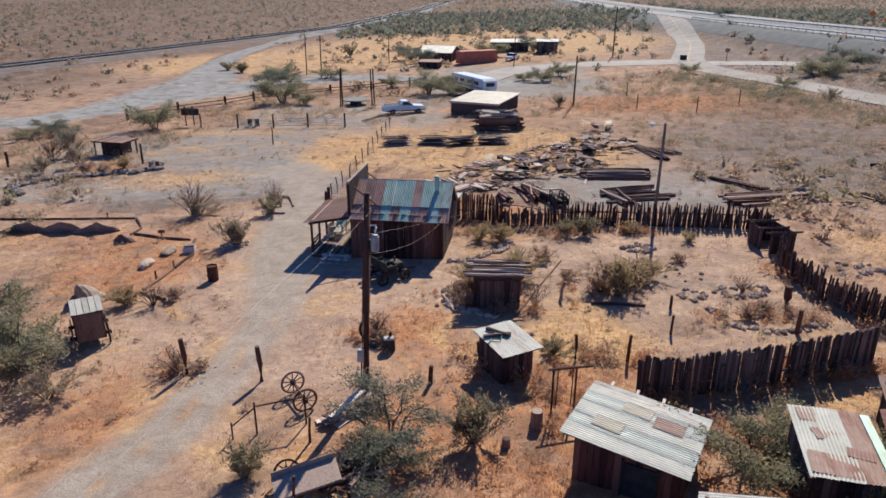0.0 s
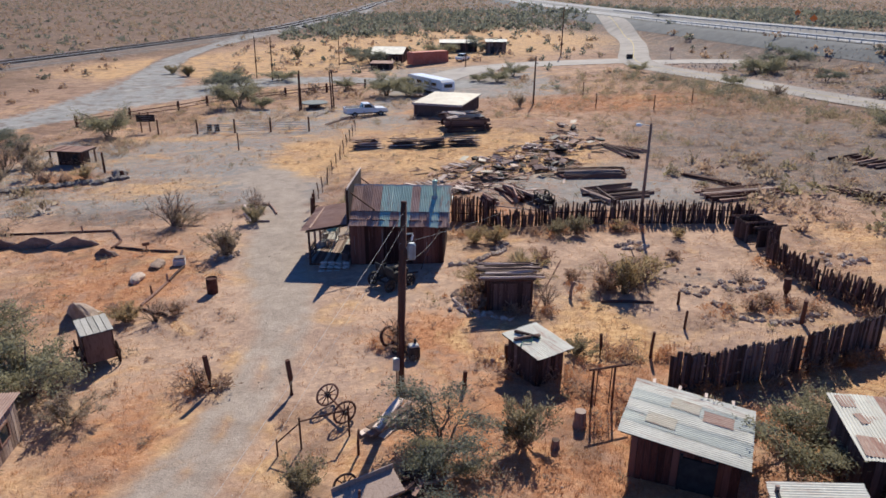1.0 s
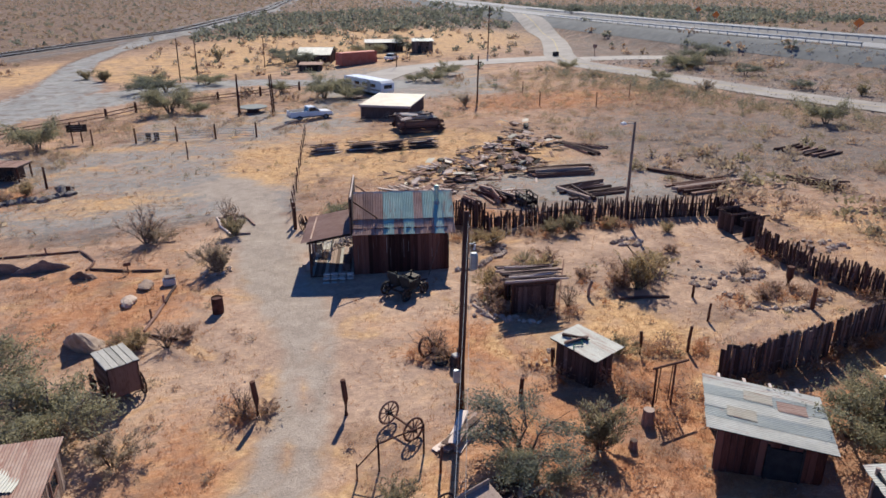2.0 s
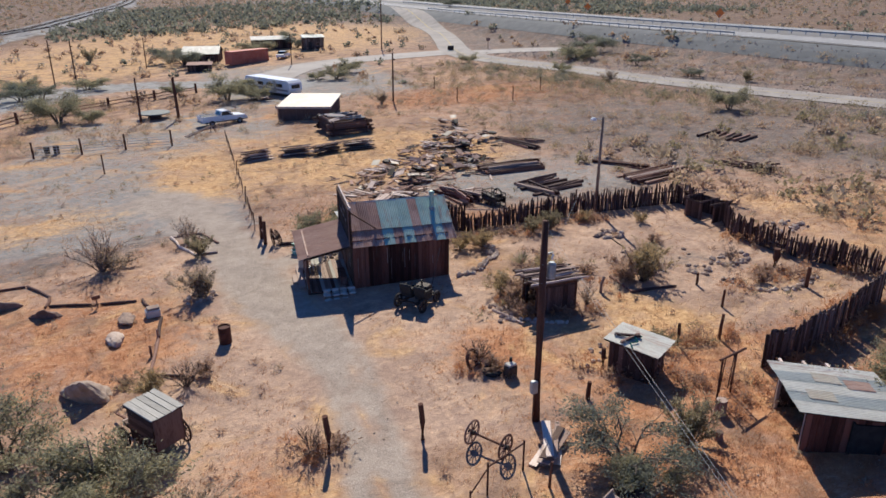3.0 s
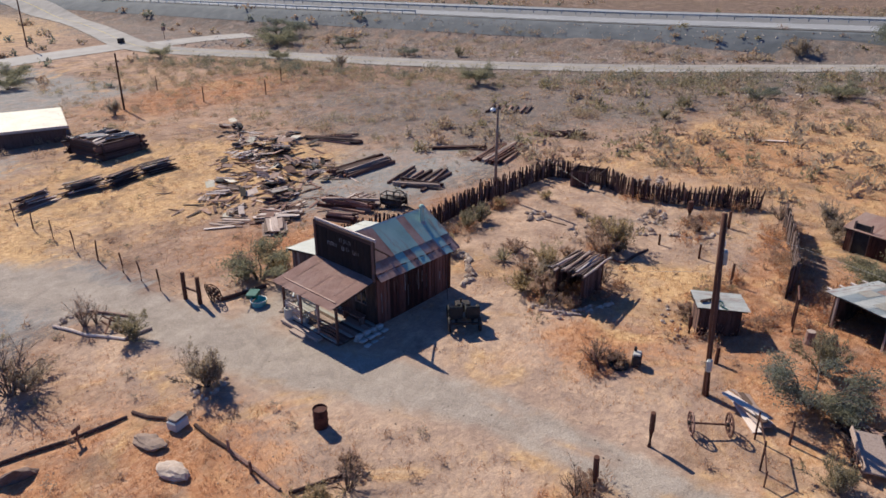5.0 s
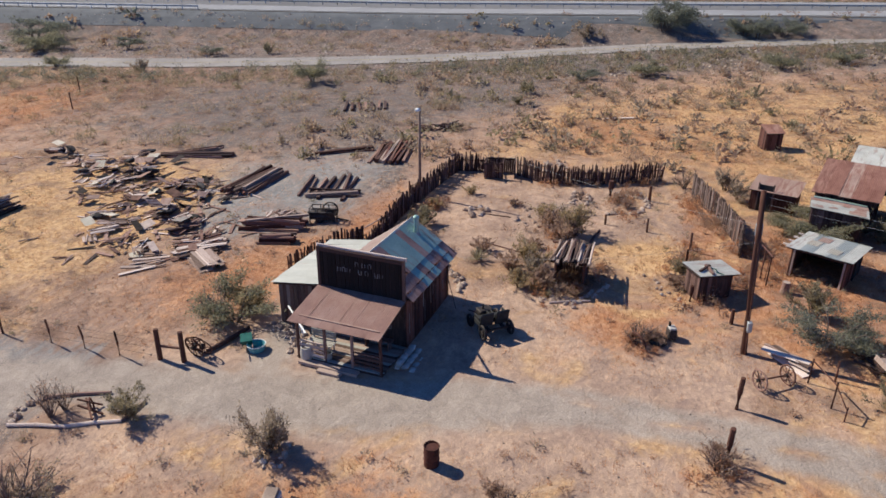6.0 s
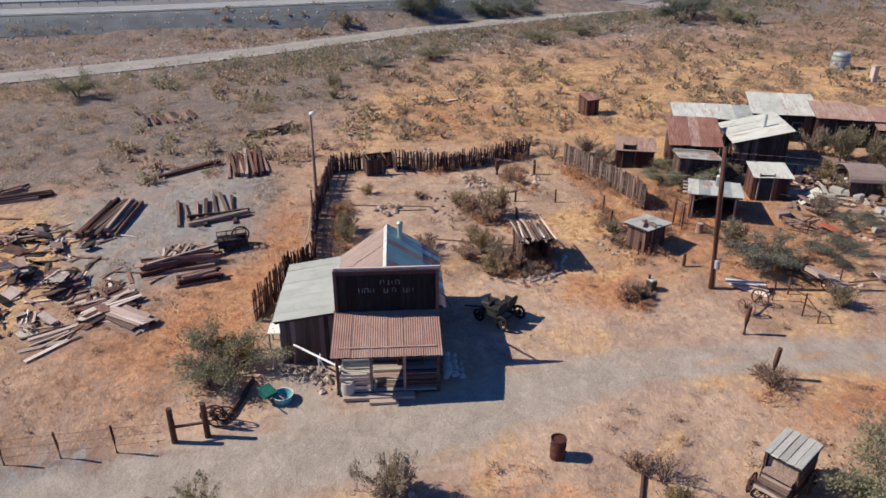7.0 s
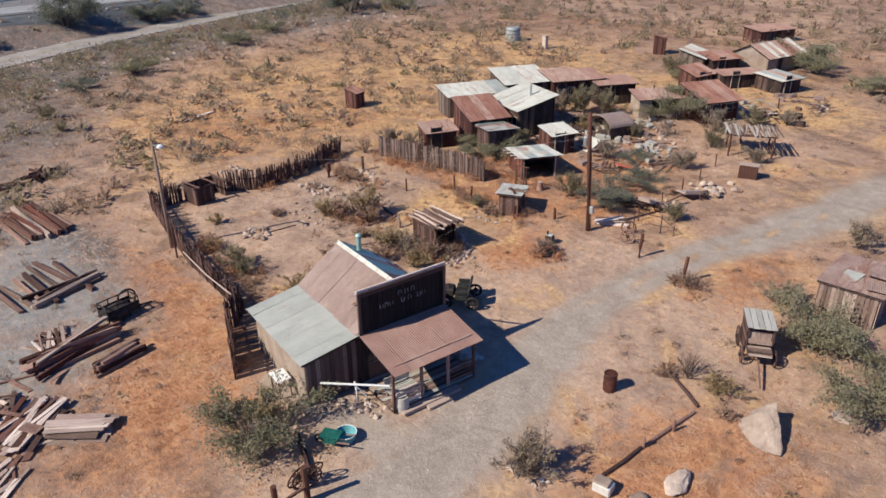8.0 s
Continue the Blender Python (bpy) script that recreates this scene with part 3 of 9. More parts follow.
me.polygons.foreach_set("loop_start", np.arange(0, len(quads), 4, dtype=np.int32))
me.polygons.foreach_set("use_smooth", np.ones(len(qi), dtype=bool))
me.update(calc_edges=True)
for key, val in zip(("track", "straw", "rusty", "grey", "plain", "lot", "yard", "apron"), ground_masks(GX, GY)):
    me.attributes.new(key, "FLOAT", "POINT").data.foreach_set("value", val.reshape(-1).astype(np.float32))

gm, ns, ls, gbs = node_mat("desert_ground")
pos = ns.new("ShaderNodeNewGeometry").outputs["Position"]


def attr(key):
    a = ns.new("ShaderNodeAttribute")
    a.attribute_name = key
    return a.outputs["Fac"]


def mask(amount, tex, lo, hi):
    """Patches whose edges break up along a noise."""
    v = math_node(ns, ls, "ADD", amount, math_node(ns, ls, "MULTIPLY", math_node(ns, ls, "SUBTRACT", tex, 0.5), 1.5))
    r = ns.new("ShaderNodeMapRange")
    r.interpolation_type = "SMOOTHSTEP"
    r.inputs[1].default_value, r.inputs[2].default_value = lo, hi
    ls.new(v, r.inputs[0])
    return r.outputs[0]


def blend(*pairs):
    """A weighted sum of noises."""
    out = 0.0
    for tex, k in pairs:
        out = math_node(ns, ls, "ADD", math_node(ns, ls, "MULTIPLY", tex, k), out)
    return out


mp = ns.new("ShaderNodeMapping")
mp.inputs["Scale"].default_value = (0.5, 1.25, 1.0)
mp.inputs["Rotation"].default_value = (0, 0, 0.35)
ls.new(pos, mp.inputs[0])
n_big = noise_tex(ns, ls, pos, 0.035, 5, 0.6, 0.5)
n_mid = noise_tex(ns, ls, pos, 0.33, 6, 0.65, 0.4)
n_patch = noise_tex(ns, ls, pos, 0.9, 6, 0.7, 0.6)
n_small = noise_tex(ns, ls, pos, 3.2, 5, 0.7, 0.5)
n_grit = noise_tex(ns, ls, pos, 16.0, 3, 0.8)
n_streak = noise_tex(ns, ls, mp.outputs[0], 0.55, 6, 0.7, 1.4)
n_edge = blend((n_patch, 0.62), (n_small, 0.38))
n_soil = blend((n_mid, 0.34), (n_patch, 0.36), (n_small, 0.30))
soil = ramp(ns, ls, n_soil, [(0.36, (0.225, 0.142, 0.097)), (0.45, (0.335, 0.218, 0.148)), (0.53, (0.435, 0.298, 0.205)), (0.64, (0.56, 0.405, 0.285))])
yard_c = ramp(ns, ls, n_soil, [(0.36, (0.225, 0.158, 0.122)), (0.45, (0.335, 0.24, 0.18)), (0.53, (0.455, 0.325, 0.232)), (0.64, (0.60, 0.44, 0.305))])
far_soil = ramp(ns, ls, n_mid, [(0.35, (0.133, 0.084, 0.062)), (0.5, (0.224, 0.143, 0.099)), (0.68, (0.337, 0.224, 0.145))])
soil = mix_rgb(ns, ls, ramp(ns, ls, n_big, [(0.45, (0, 0, 0)), (0.62, (1, 1, 1))]), soil, far_soil)
soil = mix_rgb(ns, ls, mask(attr("yard"), n_edge, 0.2, 0.7), soil, yard_c)
gravel = ramp(ns, ls, blend((n_patch, 0.6), (n_grit, 0.4)), [(0.34, (0.255, 0.212, 0.175)), (0.5, (0.355, 0.298, 0.245)), (0.66, (0.46, 0.388, 0.318))])
rail_gravel = ramp(ns, ls, blend((n_patch, 0.55), (n_grit, 0.45)), [(0.34, (0.085, 0.074, 0.070)), (0.5, (0.15, 0.13, 0.12)), (0.66, (0.25, 0.215, 0.19))])
lot_c = ramp(ns, ls, blend((n_patch, 0.6), (n_grit, 0.4)), [(0.34, (0.185, 0.180, 0.175)), (0.5, (0.265, 0.253, 0.24)), (0.66, (0.38, 0.345, 0.31))])
straw_c = ramp(ns, ls, n_small, [(0.33, (0.37, 0.225, 0.10)), (0.5, (0.535, 0.345, 0.158)), (0.67, (0.68, 0.475, 0.245))])
rusty_c = ramp(ns, ls, n_edge, [(0.33, (0.245, 0.118, 0.062)), (0.5, (0.40, 0.200, 0.095)), (0.67, (0.56, 0.325, 0.165))])
plain_c = ramp(ns, ls, blend((n_mid, 0.6), (n_patch, 0.4)), [(0.36, (0.060, 0.046, 0.037)), (0.48, (0.112, 0.080, 0.058)), (0.58, (0.19, 0.13, 0.088)), (0.70, (0.36, 0.25, 0.165))])
soil = mix_rgb(ns, ls, mask(attr("plain"), n_mid, 0.3, 0.9), soil, plain_c)
col = mix_rgb(ns, ls, mask(attr("grey"), n_mid, 0.35, 0.8), soil, rail_gravel)
col = mix_rgb(ns, ls, mask(math_node(ns, ls, "MULTIPLY", attr("lot"), 0.95), n_streak, 0.36, 0.80), col, lot_c)
col = mix_rgb(ns, ls, mask(attr("straw"), blend((n_edge, 0.55), (n_streak, 0.45)), 0.30, 0.66), col, straw_c)
col = mix_rgb(ns, ls, mask(attr("rusty"), n_edge, 0.30, 0.72), col, rusty_c)
tame = math_node(ns, ls, "SUBTRACT", math_node(ns, ls, "SUBTRACT", 1.0, attr("yard"), True), math_node(ns, ls, "MULTIPLY", attr("lot"), 0.7), True)
wild = math_node(ns, ls, "MULTIPLY", math_node(ns, ls, "SUBTRACT", math_node(ns, ls, "SUBTRACT", 1.0, attr("grey"), True), attr("plain"), True), 0.34)
col = mix_rgb(ns, ls, mask(wild, noise_tex(ns, ls, pos, 0.16, 6, 0.68, 1.2), 0.30, 0.60), col, mix_rgb(ns, ls, ramp(ns, ls, n_mid, [(0.49, (0, 0, 0)), (0.66, (1, 1, 1))]), straw_c, rusty_c))
mauve = math_node(ns, ls, "MULTIPLY", ramp(ns, ls, noise_tex(ns, ls, pos, 0.28, 6, 0.7, 1.0), [(0.50, (0, 0, 0)), (0.64, (1, 1, 1))]), 0.60)
col = mix_rgb(ns, ls, mauve, col, (0.33, 0.235, 0.185))
col = mix_rgb(ns, ls, mask(attr("track"), blend((n_mid, 0.5), (n_patch, 0.55)), 0.22, 0.84), col, gravel)
apron_c = ramp(ns, ls, blend((n_mid, 0.5), (n_patch, 0.3), (n_grit, 0.2)), [(0.36, (0.235, 0.232, 0.225)), (0.5, (0.315, 0.308, 0.295)), (0.64, (0.42, 0.40, 0.37))])
col = mix_rgb(ns, ls, mask(attr("apron"), n_patch, 0.35, 0.60), col, apron_c)
litter = math_node(ns, ls, "MULTIPLY", ramp(ns, ls, noise_tex(ns, ls, mp.outputs[0], 4.0, 5, 0.75, 1.2), [(0.50, (0, 0, 0)), (0.62, (1, 1, 1))]), ramp(ns, ls, n_mid, [(0.36, (0.15, 0.15, 0.15)), (0.6, (0.85, 0.85, 0.85))]))
col = mix_rgb(ns, ls, math_node(ns, ls, "MULTIPLY", litter, math_node(ns, ls, "SUBTRACT", math_node(ns, ls, "SUBTRACT", 0.55, attr("track"), True), attr("apron"), True)), col, mix_rgb(ns, ls, n_big, (0.74, 0.54, 0.37), (0.68, 0.46, 0.27)))
scrub = math_node(ns, ls, "MULTIPLY", math_node(ns, ls, "MULTIPLY", ramp(ns, ls, noise_tex(ns, ls, pos, 0.55, 5, 0.6, 0.5), [(0.49, (0, 0, 0)), (0.66, (1, 1, 1))]), 0.66), tame)
col = mix_rgb(ns, ls, math_node(ns, ls, "MULTIPLY", scrub, math_node(ns, ls, "SUBTRACT", 1.0, attr("track"), True)), col, (0.165, 0.112, 0.082))
speck = ramp(ns, ls, n_grit, [(0.30, (0.66, 0.64, 0.62)), (0.5, (1, 1, 1)), (0.72, (1.2, 1.2, 1.2))])
col = mix_rgb(ns, ls, 0.5, col, speck, "MULTIPLY")
ls.new(col, gbs.inputs["Base Color"])
gbs.inputs["Roughness"].default_value = 0.95
gbs.inputs["Specular IOR Level"].default_value = 0.1
bp = ns.new("ShaderNodeBump")
bp.inputs["Strength"].default_value, bp.inputs["Distance"].default_value = 0.6, 0.10
ls.new(math_node(ns, ls, "ADD", n_small, math_node(ns, ls, "MULTIPLY", n_grit, 0.4)), bp.inputs["Height"])
ls.new(bp.outputs[0], gbs.inputs["Normal"])
me.materials.append(gm)
tagged(new("ground", me), "dry desert ground of pinkish soil, gravel and straw patches", "ground", kind="structure")

# ---- roads ----
asphalt = surface("pale_worn_asphalt", [(0.26, 0.235, 0.21), (0.36, 0.325, 0.29), (0.45, 0.41, 0.37)], 0.25, 6, 0.9, 0, 0.2)
asphalt_hw = surface("highway_asphalt", [(0.24, 0.235, 0.235), (0.29, 0.285, 0.285), (0.36, 0.35, 0.345)], 0.15, 5, 0.9, 0, 0.15)
asphalt_dk = surface("grey_shoulder_asphalt", [(0.14, 0.135, 0.13), (0.19, 0.18, 0.175), (0.25, 0.24, 0.23)], 0.15, 5, 0.9, 0, 0.15)
line_white = surface("worn_white_line", [(0.5, 0.5, 0.48), (0.62, 0.62, 0.6), (0.72, 0.72, 0.7)], 2, 15, 0.8, 0, 0)
line_yellow = surface("worn_yellow_line", [(0.45, 0.35, 0.12), (0.55, 0.44, 0.18), (0.62, 0.52, 0.25)], 2, 15, 0.8, 0, 0)


def smooth_line(pts, step=3.0):
    """Points along a rounded way through pts (plan)."""
    p = [Vector(q) for q in pts]
    p = [p[0] * 2 - p[1]] + p + [p[-1] * 2 - p[-2]]
    out = []
    for i in range(1, len(p) - 2):
        n = max(2, int((p[i + 1] - p[i]).length / step))
        for k in range(n):
            t = k / n
            out.append(0.5 * (2 * p[i] + (p[i + 1] - p[i - 1]) * t + (2 * p[i - 1] - 5 * p[i] + 4 * p[i + 1] - p[i + 2]) * t * t + (3 * p[i] - p[i - 1] - 3 * p[i + 1] + p[i + 2]) * t ** 3))
    return out + [p[-2]]


def ribbon(pts, a, b, lift, cols=4, zf=gz):
    """A road strip between the side offsets a and b (left negative), draped on the ground."""
    g = Geo()
    vs, fs = [], []
    for i, p in enumerate(pts):
        d = (pts[min(i + 1, len(pts) - 1)] - pts[max(i - 1, 0)]).normalized()
        s = Vector((d.y, -d.x))
        for c in range(cols + 1):
            q = p + s * (a + (b - a) * c / cols)
            vs.append((q.x, q.y, zf(q.x, q.y) + lift))
    w = cols + 1
    for i in range(len(pts) - 1):
        fs += [(i * w + c, i * w + c + 1, (i + 1) * w + c + 1, (i + 1) * w + c) for c in range(cols)]
    return g.add(vs, fs)


def road(name, label, geo, mat):
    return tagged(part(name, geo, mat, None, smooth=True), label, "road", kind="structure")


FRONT = smooth_line([(210, -260), (145, -110), (105, -40), (90.3, 0), (84.2, 21.5), (77.2, 38.5), (69.2, 55.6), (58.8, 86), (53.5, 110), (48.8, 127), (47.2, 138), (49.5, 150), (55, 166), (63, 192), (70, 226), (77, 262), (90, 320), (104, 380)])
road("road", "pale two-lane frontage road with worn asphalt", ribbon(FRONT, -3.3, 3.3, 0.10), asphalt)
part("centre_line", ribbon(FRONT, -0.08, 0.08, 0.13, 1), line_yellow, bpy.data.objects["road"], "faded yellow centre line")
SIDE = smooth_line([(48.5, 145), (36, 146), (24, 146.5), (14, 143), (8, 136), (4, 128)])
road("road", "pale side road joining the frontage road", ribbon(SIDE, -4.2, 4.2, 0.07), asphalt)
JOIN = smooth_line([(51, 141), (60, 139.5), (69, 136)])
road("road", "pale slip road towards the highway", ribbon(JOIN, -3.6, 3.6, 0.07), asphalt)
HW = [Vector((float(highway_x(y)), y)) for y in list(range(-400, 620, 6)) + list(range(620, 1500, 25))]


def hz(x, y):
    return float(highway_z(y))


hw = road("highway", "raised grey divided highway with pale carriageways", ribbon(HW, -0.5, 30, 0.02, 3, hz), asphalt_dk)
part("embankment", ribbon(HW, -7.5, -0.6, 0.05, 5), surface("blue_grey_bank_gravel", [(0.085, 0.09, 0.095), (0.13, 0.135, 0.14), (0.19, 0.19, 0.19)], 0.3, 6, 0.95, 0, 0.3), hw, "smooth dark grey gravel bank")
for a, b in ((1.2, 9.4), (19.5, 28.0)):
    part("carriageway", ribbon(HW, a, b, 0.06, 2, hz), asphalt_hw, hw, "pale worn carriageway")
for a in (1.6, 9.0, 19.9, 27.6):
    part("edge_line", ribbon(HW, a - 0.1, a + 0.1, 0.09, 1, hz), line_white, hw, "white edge line")
APRON = smooth_line(APRON_LINE[:9])
APR2 = smooth_line(LANE_LINE)

# ---- railway ----
RW = [Vector((float(rail_x(y)), y)) for y in list(range(40, 520, 6)) + list(range(520, 1400, 25))]
rw = tagged(part("railway", ribbon(RW, -8.0, 9.0, 0.06, 3), surface("railway_ballast", [(0.12, 0.115, 0.115), (0.19, 0.18, 0.178), (0.29, 0.27, 0.26)], 0.6, 9, 0.95, 0, 0.4), None), "double railway line on dark ballast", "railway", kind="structure")
for a in (-3.4, -1.95, 1.95, 3.4):
    part("rail", ribbon(RW, a - 0.09, a + 0.09, 0.36, 1), steel_grey, rw, "worn steel rail")
g = Geo()
for i in range(0, 700):
    y = 60 + i * 0.62 * (1 + i * 0.0012)
    for a in (-2.7, 2.7):
        x = float(rail_x(y)) + a
        g.box(2.4, 0.26, 0.16, pose(x, y, gz(x, y) + 0.2, 0, 0, -22))
tagged(part("sleepers", g, boards_far, rw, "dark timber sleepers"), kind="stuff")

# ---- highway guard rail ----
def guard_rail(y0, y1, off):
    t = thing("guard_rail", pose(0, 0, 0), "grey steel guard rail along the highway edge", "guard rail")
    pts = [Vector((float(highway_x(y)) + off, y, hz(0, y))) for y in np.arange(y0, y1, 3.0)]
    g = Geo()
    for a, b in zip(pts[:-1], pts[1:]):
        g.bar(a + Vector((0, 0, 0.62)), b + Vector((0, 0, 0.62)), 0.06, 0.26)
    part("rail", g, steel_grey, t)
    post = Geo().box(0.12, 0.14, 1.0, pose(0, 0, 0.3)).mesh("post", steel_grey)
    for p in pts[::1]:
        part("post", post, None, t, m=pose(p.x + 0.12, p.y, p.z))
    return t


guard_rail(108, 235, 0.1)
guard_rail(-60, 300, 14.8)

# ---- cabin ----
CAB = pose(-5.70, 38.15, 1.02, 0, 0, -7.4)
cabin = thing("cabin", CAB, "weathered wooden cabin with false front and tin roofs", "cabin")
CW, CD, CE, CR, CS = 4.4, 5.35, 2.6, 4.3, 2.9  # width, depth, north eave, ridge and south eave heights


def plank_side(parent, p, q, hf, mat, w=0.21, t=0.04, z0=0.0, gap=0.94, second=None):
    """Upright planks, each a piece, from p to q in the parent's plan; hf gives the height along 0 to 1."""
    p, q = Vector(p), Vector(q)
    n = max(1, round((q - p).length / w))
    d = (q - p) / n
    a = math.degrees(math.atan2(d.y, d.x))
    for i in range(n):
        c = p + d * (i + 0.5)
        h = hf((i + 0.5) / n) + rng.uniform(-0.03, 0.01)
        upright(plank_mesh(second if second and i % 2 else mat, rng.randrange(4)), "plank", parent, c.x, c.y, z0, a + rng.uniform(-1, 1), d.length * gap * rng.uniform(0.92, 1.0), t * rng.uniform(0.8, 1.3), h - z0, rng.uniform(-0.4, 0.4))


def wall_slab(p, q, h0, h1, t=0.08, peak=None):
    """A wall panel from p to q (plan) whose top runs from h0 to h1, or over a peak in its middle."""
    p, q = Vector(p), Vector(q)
    L = (q - p).length
    a = math.degrees(math.atan2(q.y - p.y, q.x - p.x))
    poly = [(0, -0.15), (L, -0.15), (L, h1)] + ([(L / 2, peak)] if peak else []) + [(0, h0)]
    return Geo().prism(poly, t, pose(p.x, p.y, 0, 0, 0, a))


south = part("wall", wall_slab((0, 0), (CD, 0), CS, CS), boards_red_far, cabin, "dark red-brown board wall")
plank_side(south, (0, -0.06), (CD, -0.06), lambda s: CS - 0.02, wood_red)
wr_ = random.Random(8)
for i in range(16):
    x, z0 = wr_.uniform(0.15, CD - 0.1), wr_.uniform(0.3, 1.9)
    lay(plank_mesh(wood_grey if i % 3 else wood_brown, i % 4, "batten"), "batten", south, (x, -0.105, z0), (x + wr_.uniform(-0.02, 0.02), -0.105, min(CS - 0.05, z0 + wr_.uniform(0.4, 1.2))), 0.028, 0.02)
lay(plank_mesh(wood_grey, 2, "batten"), "batten", south, (CD - 1.3, -1.1, -0.05), (CD - 0.5, -0.13, 2.0), 0.035, 0.035)
lay(plank_mesh(wood_dark, 1), "plank", south, (0.0, -0.12, 2.72), (CD, -0.12, 2.70), 0.05, 0.14)
east = part("wall", wall_slab((CD, 0), (CD, CW), CS - 0.05, CE, peak=CR - 0.06), boards_far, cabin)
plank_side(east, (CD + 0.06, 0), (CD + 0.06, CW), lambda s: (CS + (CR - CS) * 2 * s if s < 0.5 else CE + (CR - CE) * (2 - 2 * s)) - 0.08, wood_dark)
north = part("wall", wall_slab((CD, CW), (0, CW), CE, CE), boards_far, cabin)
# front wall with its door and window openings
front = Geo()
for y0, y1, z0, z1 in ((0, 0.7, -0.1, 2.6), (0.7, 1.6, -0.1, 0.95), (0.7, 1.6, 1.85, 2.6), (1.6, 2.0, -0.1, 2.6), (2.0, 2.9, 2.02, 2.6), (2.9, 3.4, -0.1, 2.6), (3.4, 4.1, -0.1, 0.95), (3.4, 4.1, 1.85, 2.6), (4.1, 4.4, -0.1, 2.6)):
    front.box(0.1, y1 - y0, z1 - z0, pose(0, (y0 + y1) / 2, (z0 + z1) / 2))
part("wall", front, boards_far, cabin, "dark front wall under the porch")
door = part("door", Geo().box(0.05, 0.88, 2.0, pose(0.02, 2.45, 0.92), 0.01), wood_brown, cabin, "closed brown plank door")
part("handle", Geo().cyl((-0.06, 2.78, 0.95), (0.02, 2.78, 0.95), 0.025), iron_dark, door)
for yc in (1.15, 3.75):
    w = part("window", Geo().box(0.06, 0.96, 0.07, pose(0, yc, 0.97)).box(0.06, 0.96, 0.07, pose(0, yc, 1.83)).box(0.06, 0.07, 0.9, pose(0, yc - 0.42, 1.4)).box(0.06, 0.07, 0.9, pose(0, yc + 0.42, 1.4)).box(0.05, 0.05, 0.9, pose(0, yc, 1.4)), wood_grey, cabin, "small framed window")
    part("pane", Geo().box(0.01, 0.86, 0.86, pose(0.01, yc, 1.4)), glass_dark, w)
# false front
ff = part("false_front", Geo().box(0.06, CW + 0.1, 2.2, pose(-0.03, CW / 2, 3.62)), boards_far, cabin, "tall dark false front with flaked white lettering")
plank_side(ff, (-0.09, CW + 0.03), (-0.09, -0.03), lambda s: 4.68, wood_black, 0.24, 0.035, 2.55)
# cap board in pale wood: the sunlit top edge is put into its colour
lay(plank_mesh(wood_pale, 1), "plank", ff, (-0.05, -0.1, 4.72), (-0.05, CW + 0.1, 4.72), 0.07, 0.16)
for y in (-0.02, CW + 0.02):
    lay(plank_mesh(wood_dark, 2), "plank", ff, (-0.14, y, 2.6), (-0.14, y, 4.7), 0.14, 0.06, 90)
lay(plank_mesh(wood_dark, 0), "plank", ff, (-0.14, 0, 4.58), (-0.14, CW, 4.58), 0.06, 0.2)
for y in (0.5, CW - 0.5):
    lay(plank_mesh(wood_brown, 3), "plank", ff, (0.06, y, 4.3), (1.4, y, 3.3), 0.09, 0.06)
# unreadable lettering as plain bars
lr = random.Random(3)
for row, (z, ys) in enumerate(((4.08, (1.95, 2.3, 2.62)), (3.70, (1.0, 1.25, 1.5, 2.1, 2.45, 2.95, 3.2)))):
    for y in ys:
        yy = CW - y
        h = 0.22
        letters = Geo()
        letters.box(0.01, 0.03, h, pose(-0.132, yy, z))
        if lr.random() < 0.7:
            letters.box(0.01, 0.12, 0.03, pose(-0.132, yy - 0.08, z + lr.choice((-0.11, 0, 0.11))))
        if lr.random() < 0.5:
            letters.box(0.01, 0.03, h * 0.8, pose(-0.132, yy - 0.15, z))
        part("letter", letters, letter_mat, ff, "faded white painted letter")
# roofs
T, B = tin_teal, tin_brown
roof_s = part("roof", Geo().prism([(-0.26, CS - 0.22), (CW / 2, CR - 0.06), (CW / 2, CR - 0.14), (-0.26, CS - 0.30)], CD + 0.3, pose(CD / 2 + 0.15, 0, 0, 0, 0, 90)), boards_far, cabin, "patched roof of teal and rusty corrugated sheets")
dn = Vector((0, -(CW / 2 + 0.32), -(CR - CS + 0.2)))
R = tin_roof
low = dn * 0.36
sheets(roof_s, Vector((0.0, CW / 2, CR - 0.045)) + dn * 0.62, (1, 0, 0), low, CD + 0.35, low.length + 0.06, [[R, R, R, T, R, T, R, R, T, R]], 1, 0.58, 0.0, 0.0)
sheets(roof_s, (0.0, CW / 2, CR - 0.02), (1, 0, 0), dn, CD + 0.35, dn.length * 0.64, [[R, B, R, T, T, T, R, T, T, T]], 1, 0.58, 0.02, 0.0)
roof_n = part("roof", Geo().prism([(CW / 2, CR - 0.06), (CW + 0.1, CE + 0.02), (CW + 0.1, CE - 0.06), (CW / 2, CR - 0.14)], CD + 0.3, pose(CD / 2 + 0.15, 0, 0, 0, 0, 90)), boards_far, cabin, "plain brown rusted corrugated roof slope")
dn2 = Vector((0, CW / 2 + 0.2, -(CR - CE)))
sheets(roof_n, (0.0, CW / 2, CR - 0.03), (1, 0, 0), dn2, CD + 0.3, dn2.length, [[tin_dull]], 1, 0.72)
part("ridge_cap", Geo().prism([(-0.16, -0.12), (0, 0.015), (0.16, -0.12), (0, -0.02)], CD + 0.4, pose(CD / 2 + 0.2, CW / 2, CR + 0.06, 0, 0, 90)), tin_white, cabin, "pale metal ridge cap")
part("bargeboard", Geo().bar((CD + 0.36, -0.28, CS - 0.2), (CD + 0.36, CW / 2, CR - 0.02), 0.05, 0.16).bar((CD + 0.36, CW / 2, CR - 0.02), (CD + 0.36, CW + 0.1, CE - 0.02), 0.05, 0.16), wood_pale, cabin)
